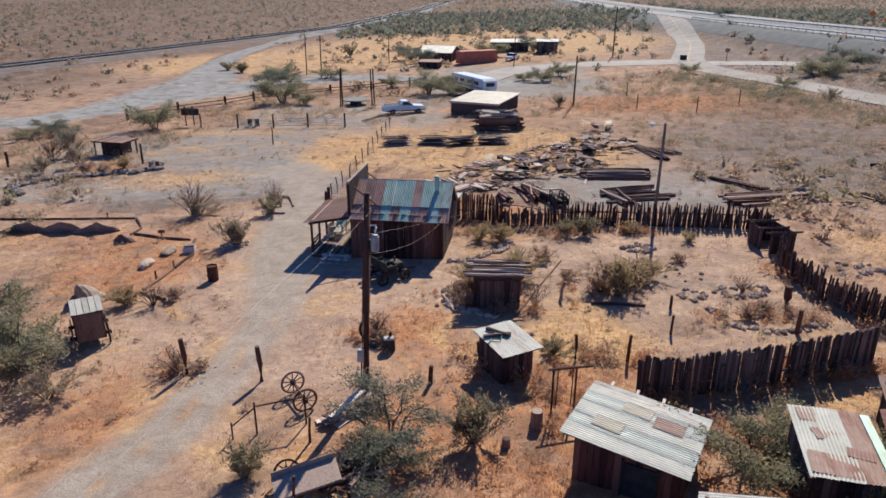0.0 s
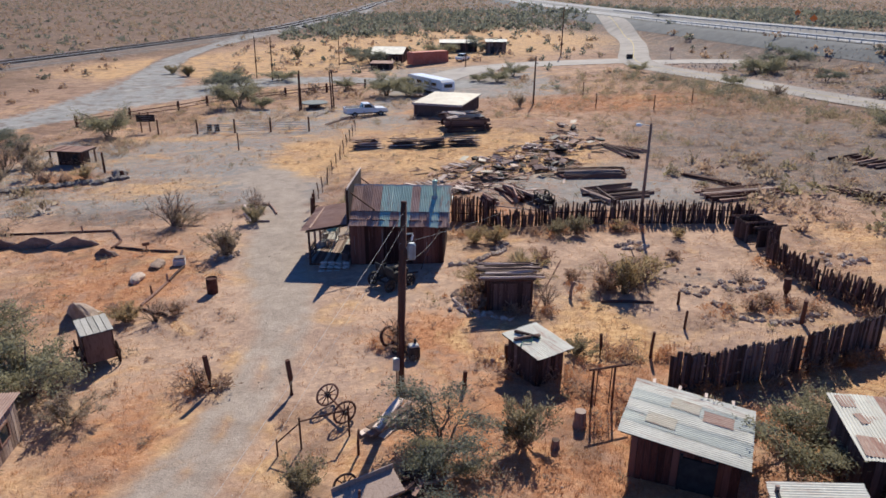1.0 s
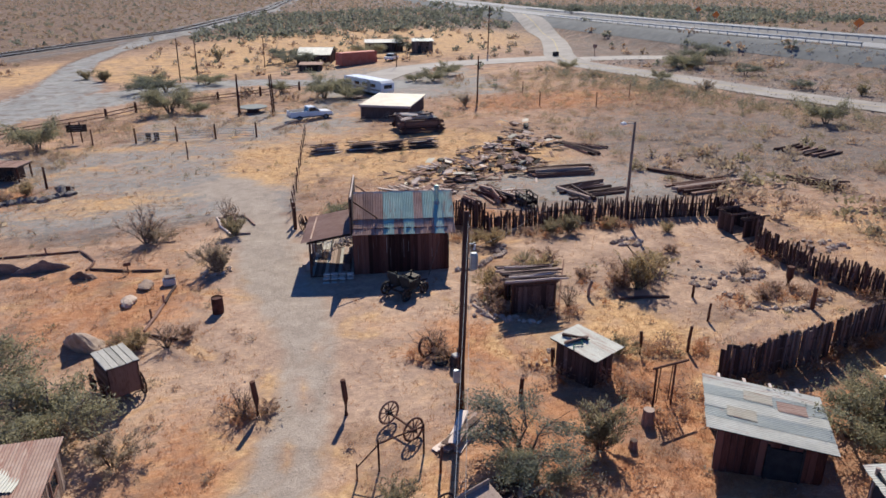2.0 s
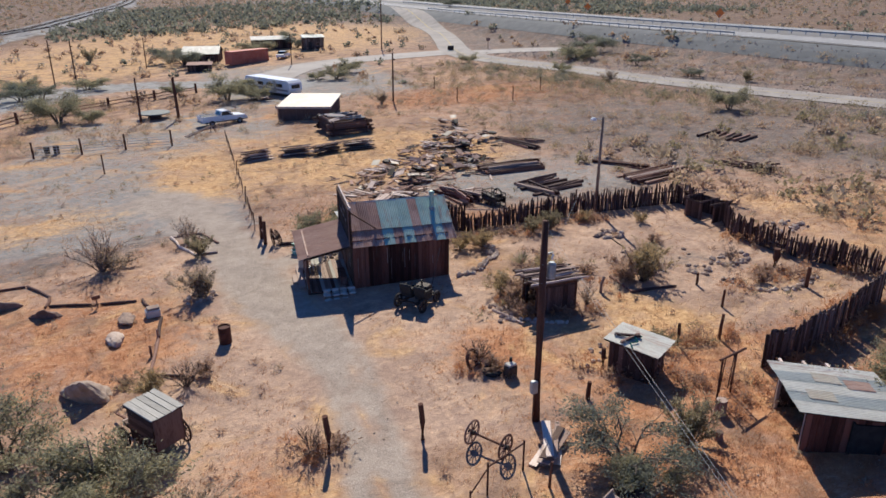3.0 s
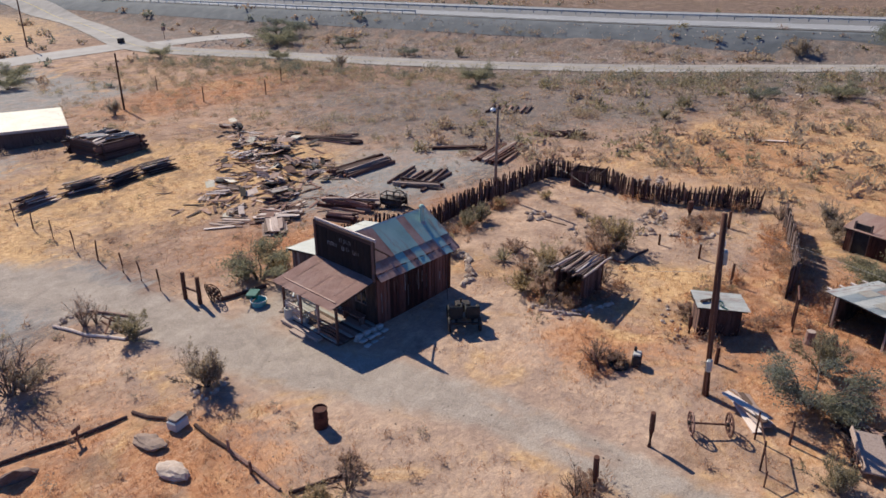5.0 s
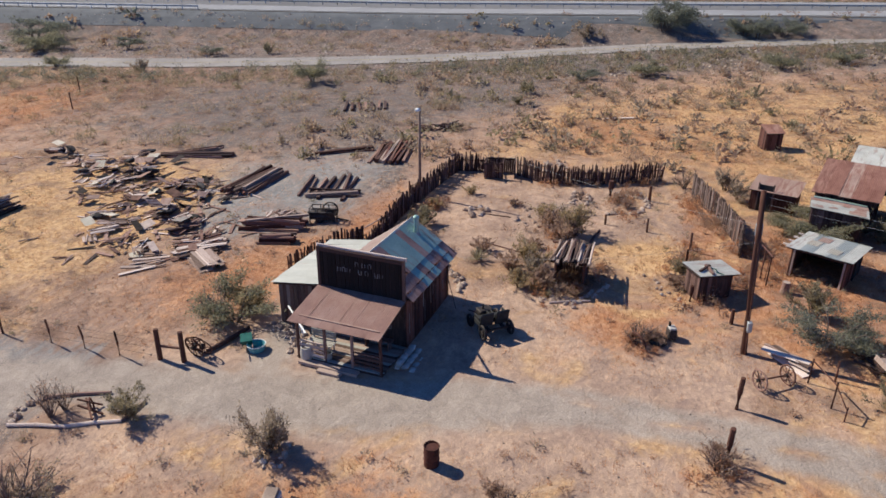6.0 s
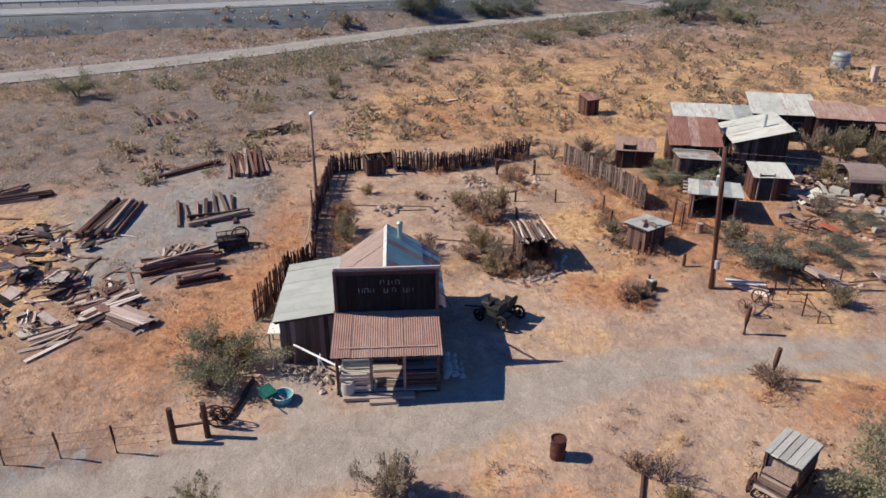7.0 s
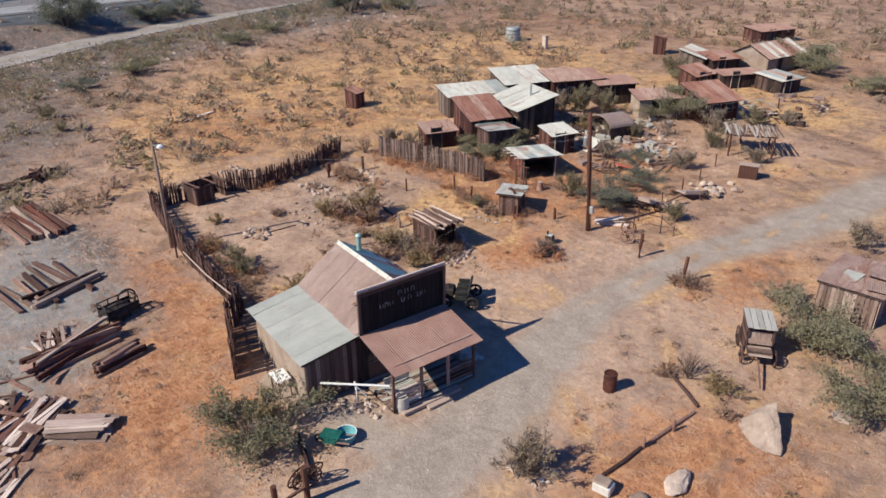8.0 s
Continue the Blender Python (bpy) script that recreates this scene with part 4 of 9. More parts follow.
pipe = part("stovepipe", Geo().lathe([(0.0, 3.5), (0.13, 3.5), (0.13, 4.72), (0.0, 4.72)], 14, pose(4.83, 1.55, 0)), tin_teal, cabin, "teal painted stovepipe", smooth=False)
part("cap", Geo().lathe([(0.16, 4.7), (0.17, 4.78), (0.1, 4.86), (0.0, 4.88)], 14, pose(4.83, 1.55, 0)), tin_teal, pipe)
part("collar", Geo().lathe([(0.3, 3.72), (0.14, 3.95)], 14, pose(4.83, 1.55, 0)), tin_bare, pipe)
# lean-to on the north side
LN, LH = 7.0, 2.2
lw = part("lean_to_wall", wall_slab((0.15, LN), (0.15, CW), LH - 0.12, CE - 0.1), boards_grey_far, cabin, "grey upright boards of the lean-to")
plank_side(lw, (0.09, LN), (0.09, CW), lambda s: LH + (CE - LH) * s - 0.1, wood_grey, 0.22, second=wood_dark)
part("lean_to_wall", wall_slab((5.3, LN), (0.15, LN), LH - 0.12, LH - 0.12), plaster_far, cabin, "pale plastered lean-to wall")
part("lean_to_wall", wall_slab((5.3, CW), (5.3, LN), CE - 0.1, LH - 0.12), boards_grey_far, cabin)
dn3 = Vector((0, LN + 0.25 - CW, LH - CE - 0.04))
rl = part("lean_to_roof", Geo().prism([(CW, CE), (LN + 0.2, LH - 0.02), (LN + 0.2, LH - 0.1), (CW, CE - 0.08)], 5.5, pose(2.7, 0, 0, 0, 0, 90)), boards_far, cabin, "pale galvanised lean-to roof")
sheets(rl, (-0.1, CW - 0.05, CE + 0.03), (1, 0, 0), dn3, 5.75, dn3.length, [[tin_pale]], 1, 0.72)
# porch
dn4 = Vector((-2.75, 0, -0.52))
pr = part("porch_roof", Geo().prism([(-2.62, 2.08), (0, 2.58), (0, 2.52), (-2.62, 2.02)], CW + 0.1, pose(0, CW / 2, 0)), boards_far, cabin, "rusty brown corrugated porch roof")
sheets(pr, (-0.08, -0.08, 2.62), (0, 1, 0), dn4, CW + 0.16, dn4.length, [[tin_brown]], 1, 0.74)
part("batten", Geo().bar((-2.4, 0.15, 2.24), (-2.4, CW - 0.2, 2.24), 0.09, 0.05), tin_pinkish, pr, "pale timber batten on the roof edge")
pfl = part("porch_floor", Geo().box(2.5, CW, 0.12, pose(-1.28, CW / 2, 0.04)), boards_far, cabin, "worn grey plank porch floor")
for i in range(13):
    lay(plank_mesh(wood_grey if i % 4 else wood_ash, i % 4), "plank", pfl, (-2.42 + i * 0.19, 0.02, 0.12), (-2.42 + i * 0.19, CW - 0.02, 0.12), 0.18, 0.035)
for y in (0.08, 1.5, 2.9, CW - 0.08):
    part("porch_post", Geo().box(0.12, 0.12, 2.05, pose(-2.46, y, 1.02), 0.015), wood_brown, cabin)
for y0, y1, mat in ((2.95, 4.3, wood_pale), (0.1, 1.45, wood_dark)):
    rail = part("porch_rail", Geo().bar((-2.46, y0, 0.95), (-2.46, y1, 0.95), 0.07), mat, cabin)
    for z in (0.3, 0.52, 0.74):
        lay(plank_mesh(mat, rng.randrange(4)), "slat", rail, (-2.48, y0, z), (-2.48, y1, z), 0.03, 0.13)
part("porch_edge", Geo().box(0.35, 3.0, 0.14, pose(-2.75, 2.6, 0.02)).box(0.3, 1.2, 0.1, pose(-3.05, 2.4, -0.02)), wood_grey, cabin, "low plank step")
bench = thing("bench", CAB @ pose(-0.5, 0.2, 0.14), "dark wooden bench on the porch", "bench")
part("seat", Geo().box(0.4, 1.5, 0.05, pose(0, 1.0, 0.45)), wood_brown, bench)
for y in (0.4, 1.6):
    part("leg", Geo().box(0.36, 0.06, 0.43, pose(0, y, 0.215)), wood_brown, bench)
tub = thing("slat_bench", CAB @ pose(-1.75, 3.55, 0.14), "bleached slatted bench standing on the porch", "bench")
seat = part("seat", Geo().box(0.06, 1.3, 0.06, pose(-0.2, 0, 0.4)).box(0.06, 1.3, 0.06, pose(0.2, 0, 0.4)), wood_pale, tub)
for i in range(5):
    lay(plank_mesh(wood_ash, i % 4, "slat"), "slat", seat, (-0.24 + i * 0.12, -0.68, 0.45), (-0.24 + i * 0.12, 0.68, 0.45), 0.1, 0.03)
back = part("backrest", Geo().box(0.05, 0.05, 0.5, pose(0.28, -0.55, 0.68)).box(0.05, 0.05, 0.5, pose(0.28, 0.55, 0.68)), wood_pale, tub)
for i in range(3):
    lay(plank_mesh(wood_ash, i, "slat"), "slat", back, (0.26, -0.65, 0.6 + i * 0.14), (0.26, 0.65, 0.6 + i * 0.14), 0.03, 0.11)
for x in (-0.2, 0.2):
    for y in (-0.55, 0.55):
        part("leg", Geo().box(0.06, 0.06, 0.4, pose(x, y, 0.2)), wood_pale, tub)
# sacks of stone stacked beside the porch
for i in range(12):
    s = thing("sandbag", CAB @ pose(-1.55 + 0.44 * (i % 4), -0.42 - 0.30 * (i // 4), 0.0, 0, 0, rng.uniform(-9, 9)), "pale grey sandbag leaning in rows beside the porch", "sandbag", "sandbags beside the porch")
    zz = 0.40 - 0.15 * (i // 4)
    sack = Geo()
    for k in range(max(1, int(zz / 0.13))):
        sack.box(0.41 - 0.02 * (k % 2), 0.33, 0.15, pose(rng.uniform(-0.02, 0.02), 0.04 * k, zz - 0.06 - 0.135 * k, -10, rng.uniform(-4, 4), rng.uniform(-5, 5)), 0.06)
    part("body", sack, concrete, s, smooth=True)

# ---- fences, poles and posts ----
def stake_fence(pts, h, label, mat, step=0.07, lean=5.0, hv=0.28, name="stake_fence", boards=False):
    """A palisade of crooked stakes along a plan line."""
    t = thing(name, pose(pts[0][0], pts[0][1], 0), label, "fence")
    o = Vector(pts[0])
    for a, b in zip(pts[:-1], pts[1:]):
        a, b = Vector(a), Vector(b)
        L = (b - a).length
        n = int(L / step)
        ang = math.degrees(math.atan2((b - a).y, (b - a).x))
        for i in range(n):
            p = a + (b - a) * ((i + rng.uniform(0.2, 0.8)) / n)
            p += Vector((rng.uniform(-0.05, 0.05), rng.uniform(-0.05, 0.05)))
            hh = h * (1 + rng.uniform(-hv, hv))
            d = step * rng.uniform(1.3, 2.0)
            if boards:
                upright(plank_mesh(mat if rng.random() < 0.8 else wood_brown, rng.randrange(4), "stake"), "stake", t, p.x - o.x, p.y - o.y, gz(p.x, p.y) - 0.12, ang + rng.uniform(-14, 14), d, 0.05, hh + 0.12, rng.uniform(-lean, lean), rng.uniform(-lean, lean))
                continue
            upright(stake_mesh(mat if rng.random() < 0.85 else wood_brown, rng.randrange(5)), "stake", t, p.x - o.x, p.y - o.y, gz(p.x, p.y) - 0.12, ang + rng.uniform(0, 360), d, d, hh + 0.12, rng.uniform(-lean, lean), rng.uniform(-lean, lean))
        for z in (0.35 * h, 0.7 * h):
            lay(plank_mesh(mat, 1, "rail"), "rail", t, (a.x - o.x, a.y - o.y, gz(a.x, a.y) + z), (b.x - o.x, b.y - o.y, gz(b.x, b.y) + z), 0.07, 0.07)
    return t


stake_fence([(3.6, 43.5), (5.3, 43.4), (7.4, 43.3)], 1.15, "dark crooked stake fence behind the cabin garden", wood_dark)
stake_fence([(7.4, 43.3), (10.5, 43.1), (14.8, 42.4), (19.4, 41.5), (19.5, 39.4)], 1.3, "tall dark fence of crooked stakes", wood_dark, 0.066, 4.0)
stake_fence([(19.0, 36.6), (17.6, 34.6), (17.9, 30.4), (19.3, 25.9)], 1.25, "dark stake fence along the garden edge", wood_dark, 0.07)
stake_fence([(16.6, 23.9), (12.4, 22.6), (8.2, 21.7), (7.0, 21.9)], 1.6, "palisade of close upright weathered boards", wood_weather, 0.072, 1.5, 0.07, boards=True)
stake_fence([(3.6, 43.6), (2.6, 44.9), (0.9, 45.6), (-0.9, 46.5)], 1.75, "tall dark solid board fence enclosing the lean-to yard", wood_dark, 0.085, 3.0, 0.1, boards=True)
rail_pole = thing("loose_rail", pose(10.6, 43.3, gz(10.6, 43.3)), "long thin bleached rail leaning along the stake fence", "rail")
part("pole", Geo().tube([Vector((0, 0.1, 0.9)), Vector((-3.4, 0.35, 0.75)), Vector((-7.0, 0.75, 1.15))], [0.04, 0.045, 0.04], 6), wood_grey, rail_pole)

# box-like stall at the fence corner
stall = thing("animal_stall", at(18.75, 38.0, 6), "open-topped dark plank stall at the fence corner", "stall")
for p, q in (((-0.75, -1.15), (0.75, -1.15)), ((0.75, -1.15), (0.75, 1.15)), ((0.75, 1.15), (-0.75, 1.15)), ((-0.75, 1.15), (-0.75, -0.3))):
    g = Geo().bar((*p, 1.15), (*q, 1.15), 0.09)
    w = part("wall", g, boards_far, stall)
    plank_side(w, p, q, lambda s: 1.25, wood_dark, 0.15)
for i in (0, 2, 5):
    lay(plank_mesh((wood_grey, wood_weather, wood_dark)[i % 3], i % 4), "slat", stall, (-1.0 + rng.uniform(-0.2, 0.1), -1.1 + i * 0.42, 1.30 + 0.05 * (i % 2)), (0.95 + rng.uniform(-0.1, 0.3), -1.15 + i * 0.44, 1.32), 0.05, 0.11)


def wood_post(x, y, h, r, label, mat=None, lean=0.0, rz=0, group=""):
    t = thing("fence_post", at(x, y, rz), label, "post", group)
    part("post", Geo().tube([(0, 0, -0.15), (0.01, 0, h * 0.5), (lean, 0, h)], [r * 1.05, r, r * 0.92], 8), mat or pole_wood, t)
    return t


wood_post(-10.62, 24.35, 1.6, 0.11, "thick dark timber post standing by a bush", lean=-0.06)
wood_post(-7.35, 23.62, 1.55, 0.105, "thick dark timber post at the edge of the track", lean=-0.05)
for x, y, h, r in ((5.25, 24.92, 1.1, 0.07), (7.29, 24.58, 1.2, 0.07), (1.3, 24.9, 0.9, 0.1), (-0.64, 23.12, 0.8, 0.09), (15.82, 29.47, 1.1, 0.19), (15.1, 26.79, 1.1, 0.1), (10.5, 29.6, 0.7, 0.07), (9.75, 27.0, 0.9, 0.06), (17.9, 33.0, 1.0, 0.09)):
    wood_post(x, y, h, r, "weathered brown fence post in the garden yard", None, rng.uniform(-0.05, 0.05), 0, "garden posts")
for i in range(12):
    y = 51.4 + i * 2.05 if i < 3 else 55.5 + (i - 2) * 3.1
    x = -9.15 + 0.055 * (y - 51)
    wood_post(x, y, 1.35, 0.05, "thin rusty fence post of the wire fence", rust_metal, rng.uniform(-0.08, 0.08), 0, "wire fence posts")
wf = thing("fence_wire", pose(0, 0, 0), "thin strands of wire strung along the fence posts", "wire")
g = Geo()
for z in (0.4, 0.8, 1.2):
    g.tube([(-9.2 + 0.055 * (y - 51), y, gz(-9.2, y) + z) for y in np.arange(49.5, 84, 3.4)], [0.007] * 11, 3)
part("strand", g, iron_dark, wf)

# utility pole
up = thing("utility_pole", pose(-3.1, 22.85, gz(-3.1, 22.85), -3.6, 1.7, 0), "reddish brown wooden utility pole with transformer", "utility pole")
part("pole", Geo().tube([(0, 0, -0.3), (0, 0, 3.8), (0.03, 0, 7.7)], [0.16, 0.14, 0.11], 12), pole_wood, up, smooth=True)
tr = part("transformer", Geo().lathe([(0, 5.6), (0.14, 5.6), (0.155, 5.65), (0.155, 6.12), (0.1, 6.2), (0, 6.2)], 14, pose(0.32, -0.05, 0)), steel_grey, up, "grey cylindrical transformer", smooth=False)
part("bushing", Geo().cyl((0.32, -0.05, 6.3), (0.36, -0.05, 6.5), 0.035), paint_white, tr)
part("bracket", Geo().bar((0, 0, 6.0), (0.3, -0.05, 6.0), 0.06).bar((0, 0, 6.5), (0.36, -0.05, 6.55), 0.05), steel_grey, up)
box = part("meter_box", Geo().box(0.26, 0.2, 0.5, pose(-0.2, -0.08, 1.45), 0.03), steel_grey, up, "pale grey meter box")
part("conduit", Geo().cyl((-0.17, -0.05, 0), (-0.17, -0.05, 1.2), 0.03).cyl((-0.15, -0.03, 1.7), (-0.12, -0.03, 5.4), 0.02), rust_metal, up)
for z in (7.5, 7.1):
    part("insulator", Geo().lathe([(0, 0), (0.05, 0.01), (0.06, 0.06), (0.03, 0.1), (0, 0.11)], 8, pose(0.1, 0, z)), paint_white, up)


def cable(p, q, sag, label, r=0.0045, n=14):
    t = thing("power_cable", pose(0, 0, 0), label, "cable")
    p, q = Vector(p), Vector(q)
    pts = [p.lerp(q, i / n) - Vector((0, 0, 4 * sag * (i / n) * (1 - i / n))) for i in range(n + 1)]
    part("strand", Geo().tube(pts, [r] * (n + 1), 4), wire_mat, t)


ptop = Vector((-3.05, 23.05, gz(-3.1, 22.85) + 7.4))
cable(ptop + Vector((0.2, 0, 0)), (-13.6, -17.0, 8.2), 0.5, "pale cable hanging from the utility pole")
cable(ptop + Vector((0.3, 0, -0.35)), (-13.2, -17.0, 7.7), 0.5, "pale cable hanging below the upper one")
cable(ptop + Vector((0, 0, -1.9)), (-0.3, 38.0, 3.55), 0.5, "service cable from pole to cabin")
cable(ptop + Vector((0, 0, -1.2)), (13.3, 42.9, 7.6), 0.8, "thin cable from pole to lamp post")

# lamp post
lp = thing("lamp_post", pose(13.35, 42.95, gz(13.35, 42.95), 0, 0.3, 0), "slender pale wooden lamp post", "lamp post")
part("pole", Geo().tube([(0, 0, -0.3), (0, 0, 3.3), (0.0, 0, 6.65)], [0.12, 0.1, 0.08], 10), pole_pale, lp, smooth=True)
la = part("lamp_arm", Geo().bar((0, 0, 6.5), (-0.75, -0.1, 6.6), 0.05), steel_grey, lp)
part("lamp_head", Geo().lathe([(0, 0.0), (0.2, 0.02), (0.2, 0.12), (0.1, 0.2), (0, 0.22)], 10, pose(-0.85, -0.12, 6.48)), paint_white, la)
wood_post(11.9, 43.3, 1.7, 0.06, "thin dark post leaning by the lamp post")

# far poles
for x, y, h, rr in ((17.1, 97.5, 6.6, 0.13), (36, 160, 10.5, 0.15), (-25.5, 139, 8.0, 0.12), (-29.2, 143, 8.0, 0.12), (13.0, 148, 6.0, 0.1), (-14, 160, 6.0, 0.1)):
    t = thing("utility_pole", pose(x, y, gz(x, y), 0, 0.8, 0), "dark wooden utility pole standing in the field", "utility pole", "far poles")
    part("pole", Geo().tube([(0, 0, -0.3), (0, 0, h)], [rr, rr * 0.75], 8), pole_wood, t)
    if h > 6.3:
        part("bracket", Geo().bar((-0.1, 0, h - 0.9), (0.35, 0, h - 0.9), 0.12), rust_metal, t)
for x, y, h in ((-16.0, 101.2, 5.3), (-15.9, 102.4, 5.6), (-11.4, 101.2, 5.4), (-11.2, 102.4, 5.4)):
    t = thing("gate_pole", pose(x, y, gz(x, y), 0, rng.uniform(-1.5, 1.5), 0), "tall dark timber pole of an old gateway", "pole", "gateway poles")
    part("pole", Geo().tube([(0, 0, -0.3), (0, 0, h)], [0.11, 0.09], 8), pole_wood, t)
for x, y in ((24.5, 92), (31, 88), (38.2, 93), (26, 104), (-19.5, 75)):
    wood_post(x, y, 1.9, 0.07, "lone weathered fence post in the dry field")

# ---- sheds of the yard ----
def plank_shed(name, m, w, d, hf, hb, label, mat, roof_mats, over=0.25, step=0.2, open_front=False, pieces=True, sheet_w=0.72, turned=0, roof_label="corrugated tin roof", cat="shed"):
    """A shed with upright plank walls; x along the front (y = 0), heights hf in front and hb behind."""
    t = thing(name, m, label, cat)
    back = boards_far
    sides = [((w, 0), (w, d), hf, hb), ((w, d), (0, d), hb, hb), ((0, d), (0, 0), hb, hf)]
    if not open_front:
        sides.append(((0, 0), (w, 0), hf, hf))
    for p, q, a, b in sides:
        wl = part("wall", wall_slab(p, q, a, b, 0.05), back, t)
        nrm = Vector((q[1] - p[1], p[0] - q[0])).normalized() * 0.05
        if pieces:
            plank_side(wl, Vector(p) + nrm, Vector(q) + nrm, lambda s, a=a, b=b: a + (b - a) * s - 0.02, mat, step)
    if open_front:
        for x in (0.06, w - 0.06):
            part("post", Geo().box(0.12, 0.12, hf, pose(x, 0.06, hf / 2), 0.015), wood_grey, t)
        part("beam", Geo().box(w, 0.1, 0.14, pose(w / 2, 0.06, hf - 0.07)), wood_brown, t)
    dn = Vector((0, -(d + 2 * over), hf - hb - (hb - hf) * 2 * over / d))
    hi = hb + (hb - hf) * over / d
    rf = part("roof", Geo().prism([(-over, hf - (hb - hf) * over / d), (d + over, hi), (d + over, hi + 0.05), (-over, hf - (hb - hf) * over / d + 0.05)], w + 2 * over - 0.1, pose(w / 2, 0, 0, 0, 0, 90)), boards_far, t, roof_label)
    if turned:
        sheets(rf, (-over, d + over, hi + 0.06), dn, (1, 0, 0), dn.length, w + 2 * over, roof_mats, turned, sheet_w)
    else:
        sheets(rf, (-over, d + over, hi + 0.06), (1, 0, 0), dn, w + 2 * over, dn.length, roof_mats, 1, sheet_w)
    return t


# small store shed with a pale tin roof
ws = plank_shed("store_shed", pose(2.16, 22.98, gz(2.7, 23.9) - 0.05, 0, 0, 28), 1.25, 1.75, 1.36, 1.44, "small dark plank shed with flat pale tin roof", wood_dark, [[tin_white]], 0.25)
for i, (a, b) in enumerate((((-0.2, 1.25, 1.60), (0.9, 1.0, 1.59)), ((0.25, 1.75, 1.62), (0.75, 0.85, 1.61)))):
    lay(plank_mesh(wood_dark, i), "plank", ws, a, b, 0.12, 0.1)
part("hose", Geo().tube([(-0.3, 0.7, 1.56), (0.0, 0.95, 1.58), (0.3, 0.75, 1.58), (0.55, 1.05, 1.58), (0.8, 0.8, 1.58)], [0.03] * 5, 5), paint_green, ws, "dark green hose")
# larger shed with a wide patched roof
bs = plank_shed("shed", pose(5.16, 19.6, gz(5.8, 17.8) - 0.22, 0, 0, -119.4), 2.64, 3.1, 1.80, 1.58, "dark red-brown open shed under a wide pale patched roof", wood_red, [[tin_white, tin_white, tin_white, tin_bare, tin_white]], 0.3, open_front=True)
# a black slab carries the shade of the open doorway in its colour
part("doorway", Geo().box(0.06, 0.95, 1.4, pose(2.74, 2.0, 0.7)).box(0.1, 0.07, 1.5, pose(2.76, 1.5, 0.75)).box(0.1, 0.07, 1.5, pose(2.76, 2.5, 0.75)), plastic_dark, bs, "black slab painted as the shade in an open doorway")
for i in range(4):
    lay(plank_mesh(wood_pale, i), "rafter", bs, (0.3, 0.2 + i * 0.85, 1.80 - i * 0.06), (-0.62, 0.15 + i * 0.85, 1.83 - i * 0.06), 0.1, 0.07)
for x, y, mat in ((1.5, 0.3, tin_ochre), (0.6, 1.9, tin_pinkish), (0.3, 0.9, tin_ochre)):
    part("patch", sheet_mesh(mat, 0.6, 0.9), None, bs, "rusty roof patch", pose(x, y, 1.935 - y * 0.071, -4.0, 0, rng.uniform(-4, 4)))

# shed beyond with patched rusty roof
rs = plank_shed("shed", pose(9.85, 15.1, gz(10.8, 16.2) - 0.1, 0, 0, -13), 1.55, 2.6, 1.85, 2.0, "low dark shed with patched rusty and pale tin roof", wood_dark, [[tin_white, tin_white, tin_pinkish]], 0.22)
for x, y, mat, a, w, l in ((-0.15, -0.15, tin_pinkish, -3, 1.7, 0.9), (0.3, 1.3, tin_pinkish, 14, 0.9, 0.5), (0.0, 2.1, tin_pinkish, 4, 1.5, 0.6), (0.9, 0.7, tin_brown, -10, 0.7, 0.4)):
    part("patch", sheet_mesh(mat, w, l, 1), None, rs, "loose rusty sheet", pose(x, y, 1.975 + 0.058 * y, 3.3, 1, a))
part("gutter", Geo().box(0.24, 2.9, 0.05, pose(1.82, 1.2, 2.06, 3.3, 0, 0)), tin_teal, rs, "faded teal metal strip")

# ramada with a roof of loose poles
ra = thing("ramada", at(2.4, 31.1, -4), "small dark plank hut with a roof of bleached poles", "hut")
for p, q in (((-1.05, -0.75), (1.05, -0.75)), ((1.05, 0.75), (-1.05, 0.75)), ((1.05, -0.75), (1.05, 0.75))):
    w = part("wall", Geo().bar((*p, 1.45), (*q, 1.45), 0.08), boards_far, ra)
    plank_side(w, p, q, lambda s: 1.5, wood_dark, 0.14)
for x, y in ((-1.05, -0.75), (1.05, -0.75), (1.05, 0.75), (-1.05, 0.75)):
    part("post", Geo().cyl((x, y, -0.1), (x, y, 1.6), 0.07), pole_wood, ra)
rr = part("roof", Geo().bar((-1.15, -0.8, 1.6), (1.15, -0.8, 1.6), 0.1).bar((-1.15, 0.8, 1.6), (1.15, 0.8, 1.6), 0.1).bar((-1.15, 0, 1.58), (1.15, 0, 1.58), 0.1), pole_wood, ra, "roof of loose bleached poles")
for i in range(30):
    y = -1.0 + (i % 15) * 0.142 + rng.uniform(-0.04, 0.04)
    z = 1.70 + 0.1 * (i // 15) + rng.uniform(-0.02, 0.03)
    lay(stake_mesh((wood_grey, wood_weather, wood_dark, wood_pale)[i % 4], i % 5, "pole"), "pole", rr, (-1.35 + rng.uniform(-0.3, 0.2), y, z), (1.35 + rng.uniform(-0.3, 0.35), y + rng.uniform(-0.22, 0.22), z + rng.uniform(-0.03, 0.08)), 0.12, 0.12)

